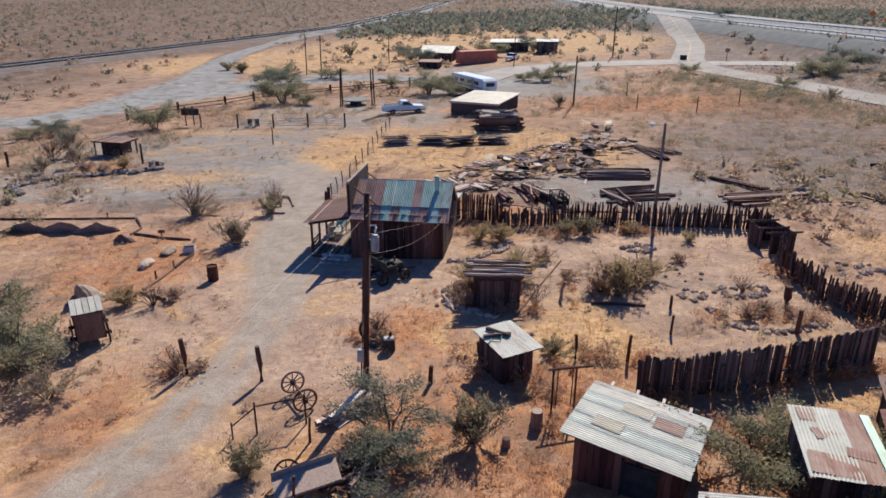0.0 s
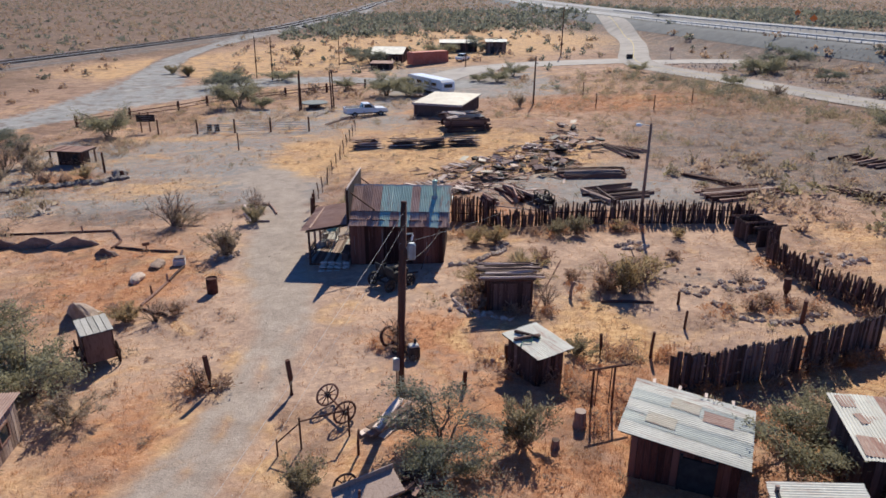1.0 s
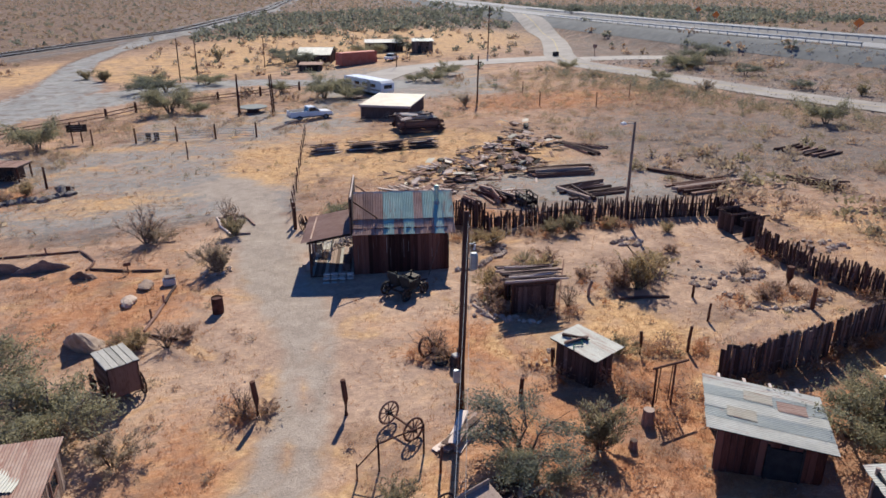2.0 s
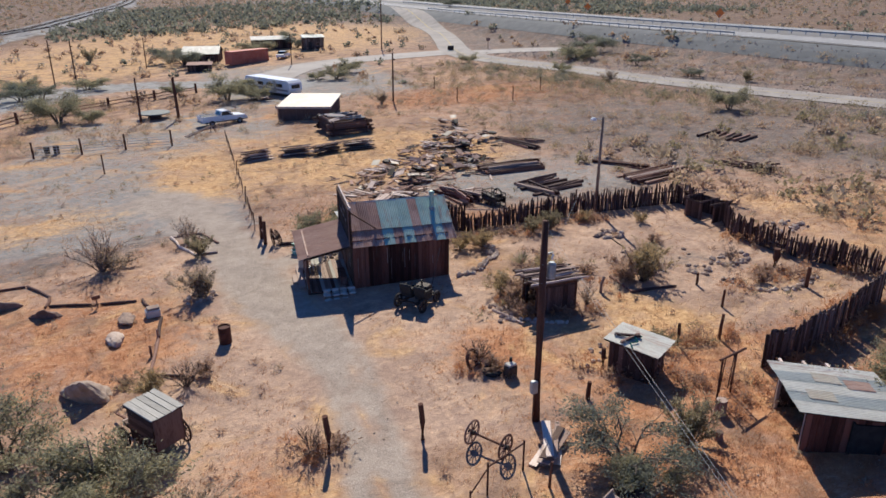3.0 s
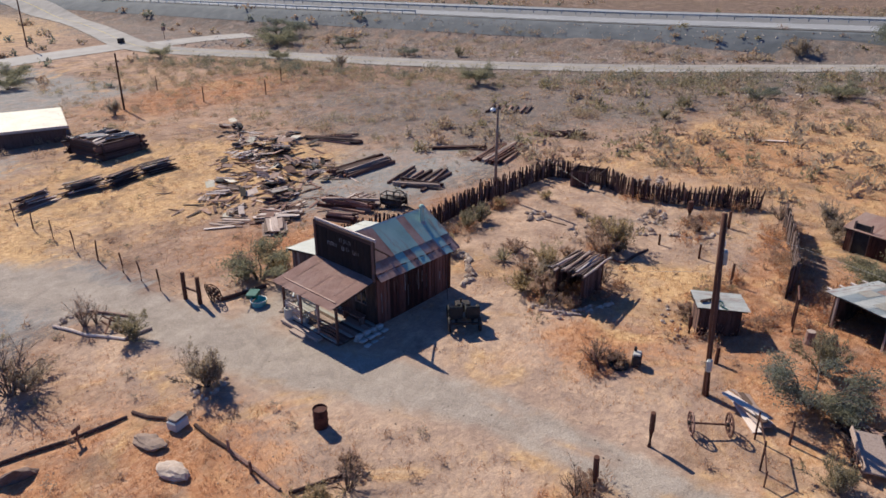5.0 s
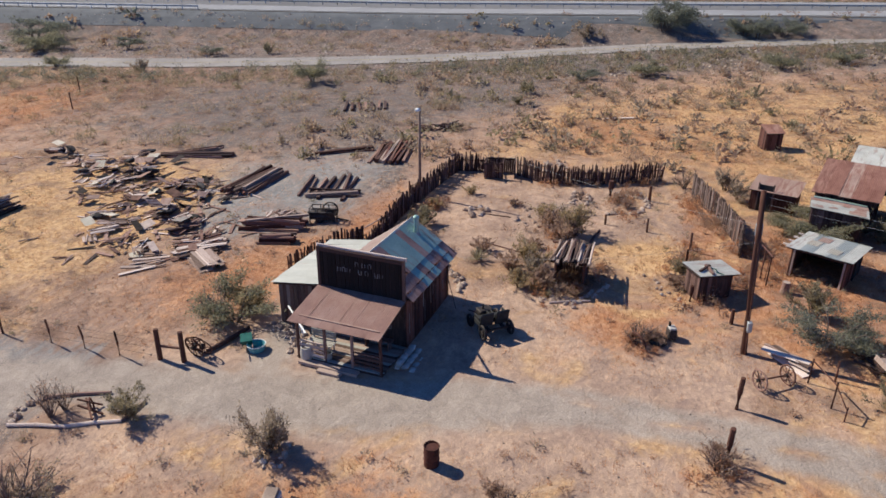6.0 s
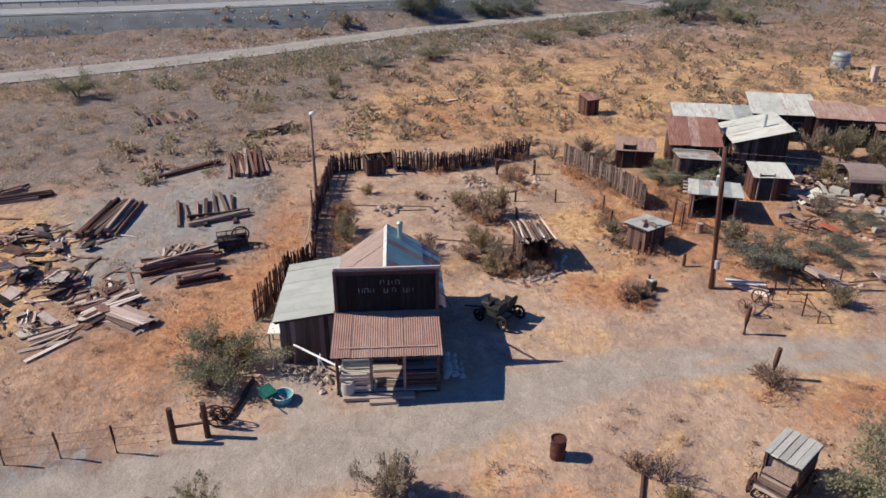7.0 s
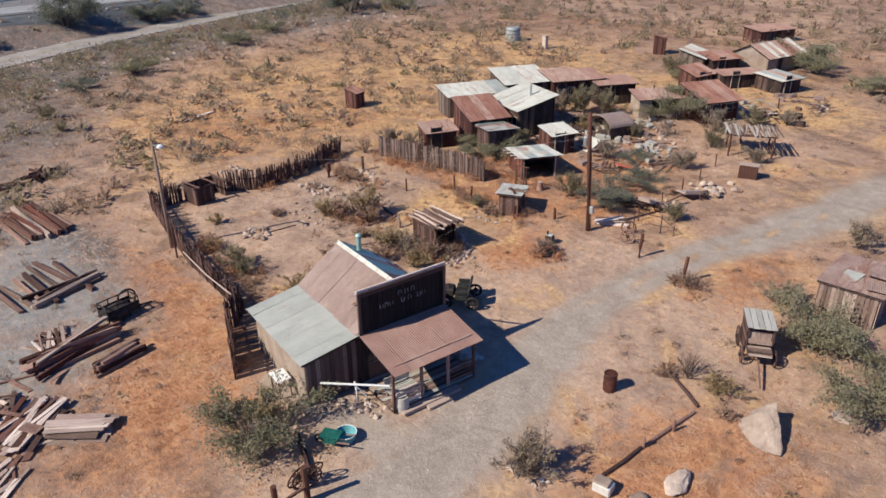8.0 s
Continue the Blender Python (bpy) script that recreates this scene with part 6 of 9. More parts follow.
for kind, x, y, s, sz, where in (
    ("mesquite_dark", -1.9, 19.2, 0.85, 0.95, "beside the rusty gate"), ("olive", 0.9, 19.2, 1.25, 1.1, "in rusty dry grass"), ("olive", -6.3, 17.6, 0.95, 1.0, "beside the track"),
    ("mesquite", 9.3, 17.6, 0.9, 0.95, "between the two sheds"), ("mesquite", -17.9, 25.0, 1.05, 1.0, "beside the old wagon"), ("mesquite", -21.2, 28.6, 1.0, 1.0, "by the fallen stones"), ("mesquite", -19.9, 25.0, 0.8, 0.9, "by the fallen stones"),
    ("creosote", -15.4, 22.6, 1.2, 0.8, "beside the driveway"), ("creosote", -13.65, 41.2, 1.4, 1.1, "in a ring of stones"), ("creosote", -13.35, 41.05, 0.95, 1.0, "in a ring of stones"), ("bare", -18.8, 48.2, 1.9, 1.0, "on open gravel"), ("creosote", -18.3, 48.0, 1.5, 0.75, "on open gravel"),
    ("olive", -13.1, 48.0, 1.05, 1.0, "in the log planter"), ("bare", -13.7, 51.3, 1.0, 1.3, "in the log planter"), ("bare", -13.2, 51.0, 0.7, 1.3, "in the log planter"), ("mesquite", -5.2, 47.5, 1.0, 1.0, "beside the lean-to"), ("yellowish", -4.2, 46.9, 1.3, 1.0, "beside the lean-to"), ("bare", -5.6, 48.2, 1.3, 1.1, "beside the lean-to"), ("yellowish", -3.6, 48.0, 1.0, 1.0, "beside the lean-to"),
    ("yellowish", -16.3, 31.7, 1.15, 0.75, "behind the wagon"), ("dry", -17.4, 33.0, 0.9, 0.8, "behind the wagon"), ("bare", -15.0, 31.6, 1.1, 0.8, "behind the wagon"), ("dry", -14.2, 32.3, 1.1, 0.9, "behind the wagon"), ("bare", -11.2, 24.7, 1.0, 0.9, "beside the thick post"), ("dry", -10.2, 24.6, 0.9, 0.8, "beside the thick post"),
    ("yellowish", 3.2, 40.4, 1.2, 0.8, "behind the cabin"), ("yellowish", 1.9, 40.6, 0.9, 0.9, "behind the cabin"), ("olive", 8.6, 41.2, 1.0, 1.0, "against the stake fence"), ("olive", 7.4, 41.4, 0.9, 0.9, "against the stake fence"), ("yellowish", 11.4, 41.4, 0.7, 1.0, "against the stake fence"),
    ("yellowish", 14.5, 39.3, 0.7, 0.9, "in the garden yard"), ("yellowish", 8.4, 31.4, 1.5, 1.2, "in a bed edged with timber"), ("bare", 9.1, 32.2, 1.1, 1.0, "in a bed edged with timber"), ("yellowish", 10.4, 33.6, 1.2, 0.9, "in a bed edged with timber"), ("dry", 7.7, 31.9, 1.7, 1.2, "in a bed edged with timber"), ("dry", 9.6, 33.0, 1.6, 1.1, "in a bed edged with timber"), ("dry", 6.2, 33.6, 1.1, 0.9, "in the garden yard"), ("dry", 5.4, 36.6, 1.3, 0.9, "in the garden yard"), ("dry", 12.8, 36.0, 1.0, 0.8, "in the garden yard"),
    ("yellowish", 3.7, 33.6, 1.3, 1.0, "beside the pole-roofed hut"), ("creosote", 2.6, 33.2, 1.0, 1.0, "beside the pole-roofed hut"), ("dry", 1.4, 32.6, 1.6, 1.1, "beside the pole-roofed hut"), ("dry", 0.9, 30.6, 1.2, 0.9, "beside the pole-roofed hut"), ("dry", 3.2, 34.6, 1.5, 1.0, "beside the pole-roofed hut"), ("bare", 0.4, 31.6, 0.8, 0.9, "beside the pole-roofed hut"), ("bare", 4.2, 30.4, 0.8, 1.1, "beside the pole-roofed hut"), ("yellowish", 1.2, 33.8, 1.1, 0.9, "beside the pole-roofed hut"),
    ("bare", -3.2, 27.6, 0.95, 1.0, "in a ring of old iron"), ("dry", -2.9, 26.9, 1.2, 0.8, "in a ring of old iron"), ("bare", 14.6, 31.5, 0.6, 1.1, "in a stone ring"), ("dry", 13.6, 28.3, 1.1, 0.9, "in a stone-edged bed"), ("dry", 14.6, 28.9, 1.0, 0.9, "in a stone-edged bed"),
    ("creosote", 16.2, 20.9, 1.1, 1.0, "behind the palisade"), ("bare", 18.0, 24.3, 1.1, 1.0, "behind the palisade"), ("mesquite", 11.0, 18.2, 0.7, 0.8, "in front of the shacks"), ("olive", 4.4, 25.2, 0.9, 0.7, "beside the small shed"), ("dry", 3.0, 25.6, 1.2, 0.8, "beside the small shed"),
    ("mesquite", -1.6, 18.0, 0.6, 0.8, "in rusty dry grass"), ("creosote", -2.2, 9.2, 1.3, 1.0, "beside the driveway fence"), ("mesquite_dark", -1.6, 14.4, 0.75, 0.7, "beside the driveway fence"), ("olive", -1.3, 3.2, 1.2, 1.0, "by the brush ramada"), ("creosote", -5.4, 4.2, 1.2, 0.9, "beside the driveway"),
    ("mesquite", 4.6, -1.6, 1.25, 1.15, "in front of the ruined shack"), ("mesquite", 6.2, -0.2, 0.8, 0.9, "in front of the ruined shack"), ("olive", 11.8, 3.2, 1.7, 1.2, "among the shacks"), ("olive", 10.2, 1.8, 1.5, 1.2, "among the shacks"), ("creosote", 13.2, 4.6, 1.4, 1.2, "among the shacks"), ("mesquite", 12.2, 16.4, 0.8, 0.7, "before the rusty shack"), ("olive", 11.6, 14.6, 1.3, 1.0, "before the rusty shack"), ("olive", 10.4, 13.4, 1.1, 0.9, "before the rusty shack"), ("mesquite", 11.2, -14.6, 0.9, 0.8, "behind the shacks"), ("olive", 13.4, -15.8, 1.6, 1.0, "behind the shacks"), ("mesquite", 5.2, -29.4, 1.5, 1.0, "beside the long house"), ("mesquite", 2.0, -28.0, 1.2, 0.9, "beside the long house"), ("olive", -1.4, -4.4, 1.4, 1.0, "by the scrap"), ("creosote", 0.4, -0.6, 1.5, 1.0, "by the brush ramada"), ("creosote", -3.2, -7.0, 1.2, 0.9, "by the scrap"), ("mesquite", -4.5, -24.0, 1.0, 0.8, "beside the long house"), ("creosote", 7.0, 5.0, 1.3, 1.0, "among the scrap"), ("olive", 4.8, 5.6, 1.2, 0.9, "among the scrap"), ("yellowish", 9.0, 7.0, 1.2, 0.9, "among the scrap"), ("bare", 2.8, 3.4, 1.3, 1.0, "among the scrap"), ("mesquite_dark", 1.4, 10.6, 0.6, 0.7, "among the scrap"), ("creosote", 3.4, 11.6, 1.2, 0.9, "among the scrap"), ("creosote", 18.0, 21.6, 1.3, 1.0, "behind the palisade"),
    ("creosote", -16.0, 13.3, 1.4, 0.9, "beside the driveway"), ("dry", -34.5, 63.5, 1.6, 1.0, "on the grassy mound"), ("yellowish", -31.5, 65.0, 1.3, 0.8, "on the grassy mound"), ("creosote", -36.5, 66.0, 1.5, 1.0, "on the grassy mound"), ("creosote", -38.5, 63.0, 1.4, 1.0, "on the grassy mound"), ("dry", -32.6, 62.8, 1.3, 1.0, "on the grassy mound"), ("bare", -40.5, 68.5, 1.8, 1.1, "beside the flat-roofed hut"), ("creosote", -39.5, 70.5, 1.8, 1.1, "beside the flat-roofed hut"), ("creosote", 6.3, 7.2, 1.1, 1.0, "among the scrap"), ("mesquite", -37, 85.9, 1.5, 1.1, "beside the signboard"), ("mesquite", -25.8, 106.8, 1.6, 1.2, "behind the rail fence"), ("mesquite", -22.0, 105.6, 0.9, 1.0, "behind the rail fence"),
    ("mesquite", -10.5, 123.5, 0.9, 1.1, "by the lane"), ("mesquite", -3.6, 114.5, 1.8, 1.0, "beside the parked trailer"), ("mesquite_dark", -49.0, 83.5, 0.9, 0.9, "beside the apron"), ("mesquite_dark", -44.6, 79.6, 0.8, 1.0, "beside the apron"), ("mesquite_dark", -33.0, 129.5, 1.5, 0.8, "behind the lane"), ("mesquite_dark", -30.0, 130.5, 1.3, 0.8, "behind the lane"), ("mesquite", -34.0, 141.0, 1.6, 0.7, "behind the lane"), ("mesquite", -24.0, 137.5, 1.4, 0.8, "behind the lane"), ("olive", -44.0, 148.5, 2.2, 0.8, "behind the lane"), ("olive", -48.5, 153.5, 2.0, 0.7, "behind the lane"), ("mesquite", -0.2, 111.5, 1.3, 1.0, "beside the parked trailer"), ("mesquite", 20.0, 131.0, 1.2, 1.0, "in the gravel yard"), ("mesquite", -50.0, 81.0, 1.0, 0.7, "beside the apron"), ("olive", -25.2, 178, 2.0, 1.2, "in the straw field"),
    ("mesquite", 42.7, 127.6, 1.0, 0.9, "beside the frontage road"), ("mesquite", 63.0, 121.0, 1.9, 0.7, "below the highway bank"), ("mesquite_dark", 69.5, 128.0, 2.2, 0.75, "below the highway bank"), ("mesquite", 60.5, 118.0, 1.5, 0.8, "below the highway bank"), ("mesquite_dark", 66.0, 107.0, 1.0, 0.9, "below the highway bank"),
    ("mesquite", 50.6, 107.2, 0.9, 0.9, "beside the frontage road"), ("mesquite", 9.4, 168, 1.6, 1.0, "behind the sheds"), ("mesquite", 16.0, 124.6, 1.1, 1.0, "in the gravel yard"), ("mesquite", 13.0, 126.5, 0.9, 0.9, "in the gravel yard"), ("creosote", 14.9, 95.8, 1.4, 1.1, "in the straw field"), ("mesquite_dark", 92.0, 250, 1.6, 1.0, "beside the junction"),
    ("mesquite", 49.2, 67.4, 1.15, 1.15, "beside the frontage road"), ("mesquite_dark", 64.4, 91.0, 0.8, 0.8, "below the highway bank"), ("olive", 67.7, 83.2, 1.3, 1.0, "below the highway bank"), ("creosote", 50.2, 93.0, 1.4, 1.0, "beside the frontage road"), ("mesquite_dark", 91.5, 23.8, 1.9, 1.3, "on the highway bank"), ("mesquite_dark", 92.0, 23.0, 1.5, 1.2, "on the highway bank"),
    ("mesquite_dark", 93.0, 10.8, 1.4, 1.0, "on the highway bank"), ("mesquite_dark", 93.2, 5.2, 1.3, 1.1, "on the highway bank"), ("creosote", 88, 36.0, 2.1, 0.9, "on the highway bank"), ("mesquite_dark", 92.5, 9.0, 1.2, 1.1, "on the highway bank"), ("mesquite_dark", 76, -17.5, 1.9, 1.0, "beside the frontage road"), ("mesquite_dark", 80, -22, 1.7, 1.0, "beside the frontage road"), ("mesquite", 72, -25, 1.5, 0.9, "beside the frontage road"),
    ("mesquite", 59.0, 26.6, 1.2, 0.8, "beside the frontage road"), ("mesquite", 64.7, 10.2, 1.2, 0.8, "beside the frontage road"), ("mesquite_dark", 55.4, 34.0, 0.9, 0.7, "beside the frontage road"), ("mesquite", 70.0, 2.0, 1.1, 0.8, "beside the frontage road"), ("olive", 47.0, 40.0, 1.2, 0.9, "in the scrub"), ("olive", 42.0, 40.2, 0.8, 0.9, "in the scrub"),
):
    shrub(kind, x, y, s, sz, where)


# spiky plants
def spiky(x, y, s, n, label, name="yucca"):
    t = thing(name, at(x, y), label, "plant")
    r = random.Random(int(x * 10))
    g = Geo()
    for i in range(n):
        a, e = r.uniform(0, 6.28), r.uniform(0.25, 1.3)
        d = Vector((math.cos(a) * math.cos(e), math.sin(a) * math.cos(e), math.sin(e)))
        b = Vector((-math.sin(a), math.cos(a), 0)) * 0.03 * s
        p = d * s * r.uniform(0.7, 1.0)
        q = p * 0.5 + Vector((0, 0, 0.05))
        g.add([-b + Vector((0, 0, 0.05)), b + Vector((0, 0, 0.05)), q + b, p, q - b], [(0, 1, 2, 4), (4, 2, 3)])
    part("foliage", g, leaf_olive, t)


spiky(3.9, 36.6, 1.1, 60, "spiky green yucca in a bed of stones")
spiky(1.0, 33.0, 0.8, 45, "spiky green yucca beside the hut")
spiky(0.4, 32.2, 0.6, 40, "spiky green agave beside the hut")
spiky(41.9, 40.2, 0.9, 50, "spiky dark green plant in the scrub")


def scatter(n, x0, x1, y0, y1, keep):
    out = []
    while len(out) < n:
        x, y = nrg.uniform(x0, x1, 4096), nrg.uniform(y0, y1, 4096)
        out += list(zip(x[k := keep(x, y)], y[k]))
    return np.array(out[:n])


def clear(x, y):
    """True where wild growth may stand: off the tracks, roads, railway and yards."""
    track = ground_masks(x, y)[0]
    ok = track < 0.05
    d = x - highway_x(y)
    ok &= (d < -1) | (d > 32)
    ok &= np.abs(x - rail_x(y)) > 8
    for line, w in ((FRONT, 4.2), (SIDE, 4), (APRON, 9.5), (APR2, 6), (JOIN, 4)):
        P = np.array(line)[::2]
        for i in range(0, len(P)):
            ok &= np.hypot(x - P[i, 0], y - P[i, 1]) > w + 2.0
    ok &= ~((np.abs(x - 7) < 9.5) & (np.abs(y - 125) < 16))
    return ok


def wild(x, y):
    yard = (x > -30) & (x < 20) & (y > 14) & (y < 86)
    village = (x > -3) & (x < 24) & (y > -32) & (y < 24)
    drive = (x > -24) & (x < -2) & (y > -20) & (y < 60)
    return clear(x, y) & ~yard & ~village & ~drive


def drift(x, y):
    """True in the uneven drifts where scrub grows thicker."""
    f = np.sin(x * 0.19 + 1.7 * np.sin(y * 0.11)) * np.sin(y * 0.23 + 1.3 * np.sin(x * 0.13)) + 0.5 * np.sin(x * 0.47 + y * 0.31)
    return wild(x, y) & (nrg.random(len(x)) < 0.30 + 0.6 * (f > 0.1))


def clumps(name, label, pts, rad, quads, size, mat, hr=0.7, thin=0.2):
    """Many low bushes in one mesh: each a lopsided broom of fine leaves."""
    n = len(pts)
    z = ground_z(pts[:, 0], pts[:, 1])
    rr = rad * nrg.uniform(0.45, 1.4, n)
    k = n * quads
    a = nrg.uniform(0, 6.283, k)
    el = nrg.uniform(0.15, 1.5, k)
    dirs = np.column_stack([np.cos(a) * np.cos(el), np.sin(a) * np.cos(el), np.sin(el)])
    ph, amp = np.repeat(nrg.uniform(0, 6.283, (n, 2)), quads, 0), np.repeat(nrg.uniform(0.1, 0.45, n), quads)
    reach = (1 + amp * np.sin(2 * a + ph[:, 0]) + amp * 0.8 * np.sin(5 * a + ph[:, 1] + 3 * el)) * nrg.uniform(0.25, 1.05, k) ** 0.6
    R = np.repeat(rr, quads)
    C = np.repeat(np.column_stack([pts, z]), quads, 0) + dirs * (reach * R)[:, None] * np.array([1, 1, hr])
    U = dirs + nrg.normal(0, 0.8, (k, 3))
    s = (np.sqrt(R / rad))[:, None]
    U /= np.linalg.norm(U, axis=1)[:, None]
    V = np.cross(U, nrg.normal(size=(k, 3)))
    V /= np.linalg.norm(V, axis=1)[:, None]
    L = size * s * nrg.uniform(0.6, 1.4, (k, 1))
    quad = np.stack([C - U * L, C + V * L * thin, C + U * L, C - V * L * thin], 1).reshape(-1, 3)
    me = bpy.data.meshes.new(name)
    me.from_pydata(quad.tolist(), [], np.arange(k * 4).reshape(-1, 4).tolist())
    me.materials.append(mat)
    return tagged(new(name, me), label, "scrub", kind="stuff")


for name, label, n, mat, hr in (("scrub", "low grey-brown desert scrub in the field", 1500, scrub_dry, 0.6), ("scrub", "low grey-green desert scrub in the field", 1100, scrub_grey, 0.65), ("scrub", "olive desert scrub in the field", 560, scrub_olive, 0.7)):
    clumps(name, label, scatter(n, -60, 86, -55, 125, drift), 0.95, 110, 0.12, mat, hr)
for name, label, n, mat, hr in (("scrub", "distant grey-brown scrub on the plain", 3200, scrub_dry, 0.7), ("scrub", "distant grey-green scrub on the plain", 3600, scrub_grey, 0.8), ("scrub", "distant dark green scrub on the plain", 2000, leaf_dark, 0.9)):
    clumps(name, label, scatter(n, -420, 420, 110, 900, wild), 1.35, 24, 0.36, mat, hr, 0.6)
for name, label, n, mat, hr in (("scrub", "grey-green scrub beyond the highway and the village", 1500, scrub_grey, 0.8), ("scrub", "dry scrub beyond the highway and the village", 1300, scrub_dry, 0.8), ("scrub", "olive scrub beyond the highway and the village", 900, scrub_olive, 0.8)):
    clumps(name, label, scatter(n, -70, 200, -190, 60, wild), 1.05, 44, 0.22, mat, hr, 0.45)
clumps("scrub", "belt of dark green brush far beyond the straw field", scatter(1500, -40, 230, 235, 420, wild), 2.2, 30, 0.5, leaf_dark, 0.8, 0.6)
fp = np.array(FRONT)
near_road = np.nonzero((fp[:, 1] > -60) & (fp[:, 1] < 130))[0]
idx = near_road[nrg.integers(0, len(near_road), 520)]
pts = fp[idx] + np.column_stack([-6.5 - 12 * nrg.random(520) ** 1.5, nrg.uniform(-3, 3, 520)])
clumps("scrub", "green scrub lining the frontage road ditch", pts, 1.05, 110, 0.13, leaf_olive, 0.8)
pts = fp[idx[::4]] + np.column_stack([nrg.uniform(6, 19, 130), nrg.uniform(-3, 3, 130)])
clumps("scrub", "low scrub between the frontage road and the highway bank", pts, 0.8, 80, 0.13, leaf_dry, 0.7)
pts = fp[idx[::3]] + np.column_stack([-7.5 - 7 * nrg.random(174), nrg.uniform(-3, 3, 174)])
clumps("scrub", "dark green scrub along the road ditch", pts, 1.15, 130, 0.14, leaf_dark, 0.85)


def yard_weed(x, y):
    lot = (x > -34) & (x < 22) & (y > -30) & (y < 80)
    cabin = (x > -9.5) & (x < 1.5) & (y > 36) & (y < 46.5)
    bare_ground = (x > -9) & (x < -3) & (y > 24) & (y < 37)
    return clear(x, y) & lot & ~cabin & ~bare_ground


for label, n, mat, rad in (("small dry weeds strewn over the yard", 320, leaf_dry, 0.34), ("small grey weeds strewn over the yard", 260, leaf_grey, 0.36), ("small olive weeds strewn over the yard", 170, leaf_olive, 0.4)):
    clumps("weeds", label, scatter(n, -34, 24, -30, 82, yard_weed), rad, 60, 0.075, mat, 0.8)
# weeds along the foot of fences and sheds
edge = []
for (x0, y0), (x1, y1), n, off in (((7, 21.2), (16.6, 23.4), 60, 0.5), ((1, 42.4), (13, 41.2), 60, 0.6), ((17.4, 34.6), (19.0, 26), 40, 0.6), ((7.2, 22.5), (16.2, 24.6), 22, 0.4), ((0, 33), (4.2, 29.6), 26, 0.8), ((1.0, 25.2), (4.6, 22.4), 34, 0.9), ((12.5, 28.5), (17.2, 28.0), 26, 0.8), ((4.2, 20.2), (9.2, 19.6), 30, 0.9), ((-12, 24.6), (-10, 24.4), 14, 0.6), ((-4, 28), (-2.4, 26.4), 16, 0.5), ((6.6, 31), (10, 34), 26, 0.9), ((4.5, 25.5), (8.5, 24.4), 20, 0.5)):
    s = nrg.random(n)
    edge.append(np.column_stack([x0 + (x1 - x0) * s, y0 + (y1 - y0) * s]) + nrg.normal(0, off, (n, 2)) * 0.7)
clumps("weeds", "dry brown weeds along fences and sheds", np.vstack(edge)[::2], 0.48, 90, 0.085, leaf_dry, 1.0)
clumps("weeds", "straw-coloured weeds along fences and sheds", np.vstack(edge)[1::2], 0.42, 90, 0.085, straw_orange, 1.0)

# ---- straw and small stones ----
def tufts(name, label, n, mat, weight, h, area):
    P = scatter(n, *area, lambda x, y: clear(x, y) & (nrg.random(len(x)) < weight(x, y)))
    z = ground_z(P[:, 0], P[:, 1])
    b = 8
    k = n * b
    base = np.repeat(np.column_stack([P, z]), b, 0) + np.column_stack([nrg.normal(0, 0.09, (k, 2)), np.full(k, -0.02)])
    a = nrg.uniform(0, 6.283, k)
    lean = nrg.uniform(0.2, 1.3, k)
    hh = h * nrg.uniform(0.4, 1.3, k)
    tip = base + np.column_stack([np.cos(a) * lean * hh, np.sin(a) * lean * hh, hh])
    sd = np.column_stack([-np.sin(a), np.cos(a), np.zeros(k)]) * 0.011
    tri = np.stack([base - sd, base + sd, tip], 1).reshape(-1, 3)
    me = bpy.data.meshes.new(name)
    me.from_pydata(tri.tolist(), [], np.arange(k * 3).reshape(-1, 3).tolist())
    me.materials.append(mat)
    return tagged(new(name, me), label, "grass", kind="stuff")


tufts("dry_grass", "pale dry straw tufts over the ground", 52000, straw, lambda x, y: 0.10 + ground_masks(x, y)[1], 0.13, (-45, 60, -40, 110))
tufts("dry_grass", "rusty dry grass tufts over the ground", 60000, straw_orange, lambda x, y: 0.07 + ground_masks(x, y)[2], 0.12, (-45, 60, -40, 110))


def pebbles(name, label, n, mat, r0, area, weight):
    P = scatter(n, *area, lambda x, y: nrg.random(len(x)) < weight(x, y))
    z = ground_z(P[:, 0], P[:, 1])
    O = np.array([(1, 0, 0), (0, 1, 0), (-1, 0, 0), (0, -1, 0), (0, 0, 0.7), (0, 0, -0.4)])
    s = r0 * nrg.uniform(0.4, 1.6, (n, 1, 1)) * nrg.uniform(0.7, 1.3, (n, 6, 3))
    v = (np.column_stack([P, z])[:, None, :] + O[None] * s).reshape(-1, 3)
    F = np.array([(0, 1, 4), (1, 2, 4), (2, 3, 4), (3, 0, 4), (1, 0, 5), (2, 1, 5), (3, 2, 5), (0, 3, 5)])
    f = (F[None] + (np.arange(n) * 6)[:, None, None]).reshape(-1, 3)
    me = bpy.data.meshes.new(name)
    me.from_pydata(v.tolist(), [], f.tolist())
    me.materials.append(mat)
    return tagged(new(name, me), label, "stones", kind="stuff")


stone_isle = surface("loose_stones", [(0.20, 0.15, 0.115), (0.36, 0.285, 0.22), (0.56, 0.47, 0.38)], 2.5, 14, 0.9, 0, 0.4, island=True, vary=2.0)
pebbles("pebbles", "loose stones strewn over the yard", 4200, stone_isle, 0.036, (-32, 42, -20, 90), lambda x, y: 0.5 + 0 * x)
pebbles("rubble", "grey rocks strewn over the highway bank and ditch", 5200, stone_isle, 0.17, (40, 100, -30, 140), lambda x, y: ((x - highway_x(y) < -2) & (x - highway_x(y) > -38)) * 1.0)

# ---- yard things ----
apron_top = surface("grey_green_table_top", [(0.12, 0.13, 0.125), (0.19, 0.205, 0.195), (0.28, 0.29, 0.275)], 2.0, 12, 0.7, 0, 0.2)

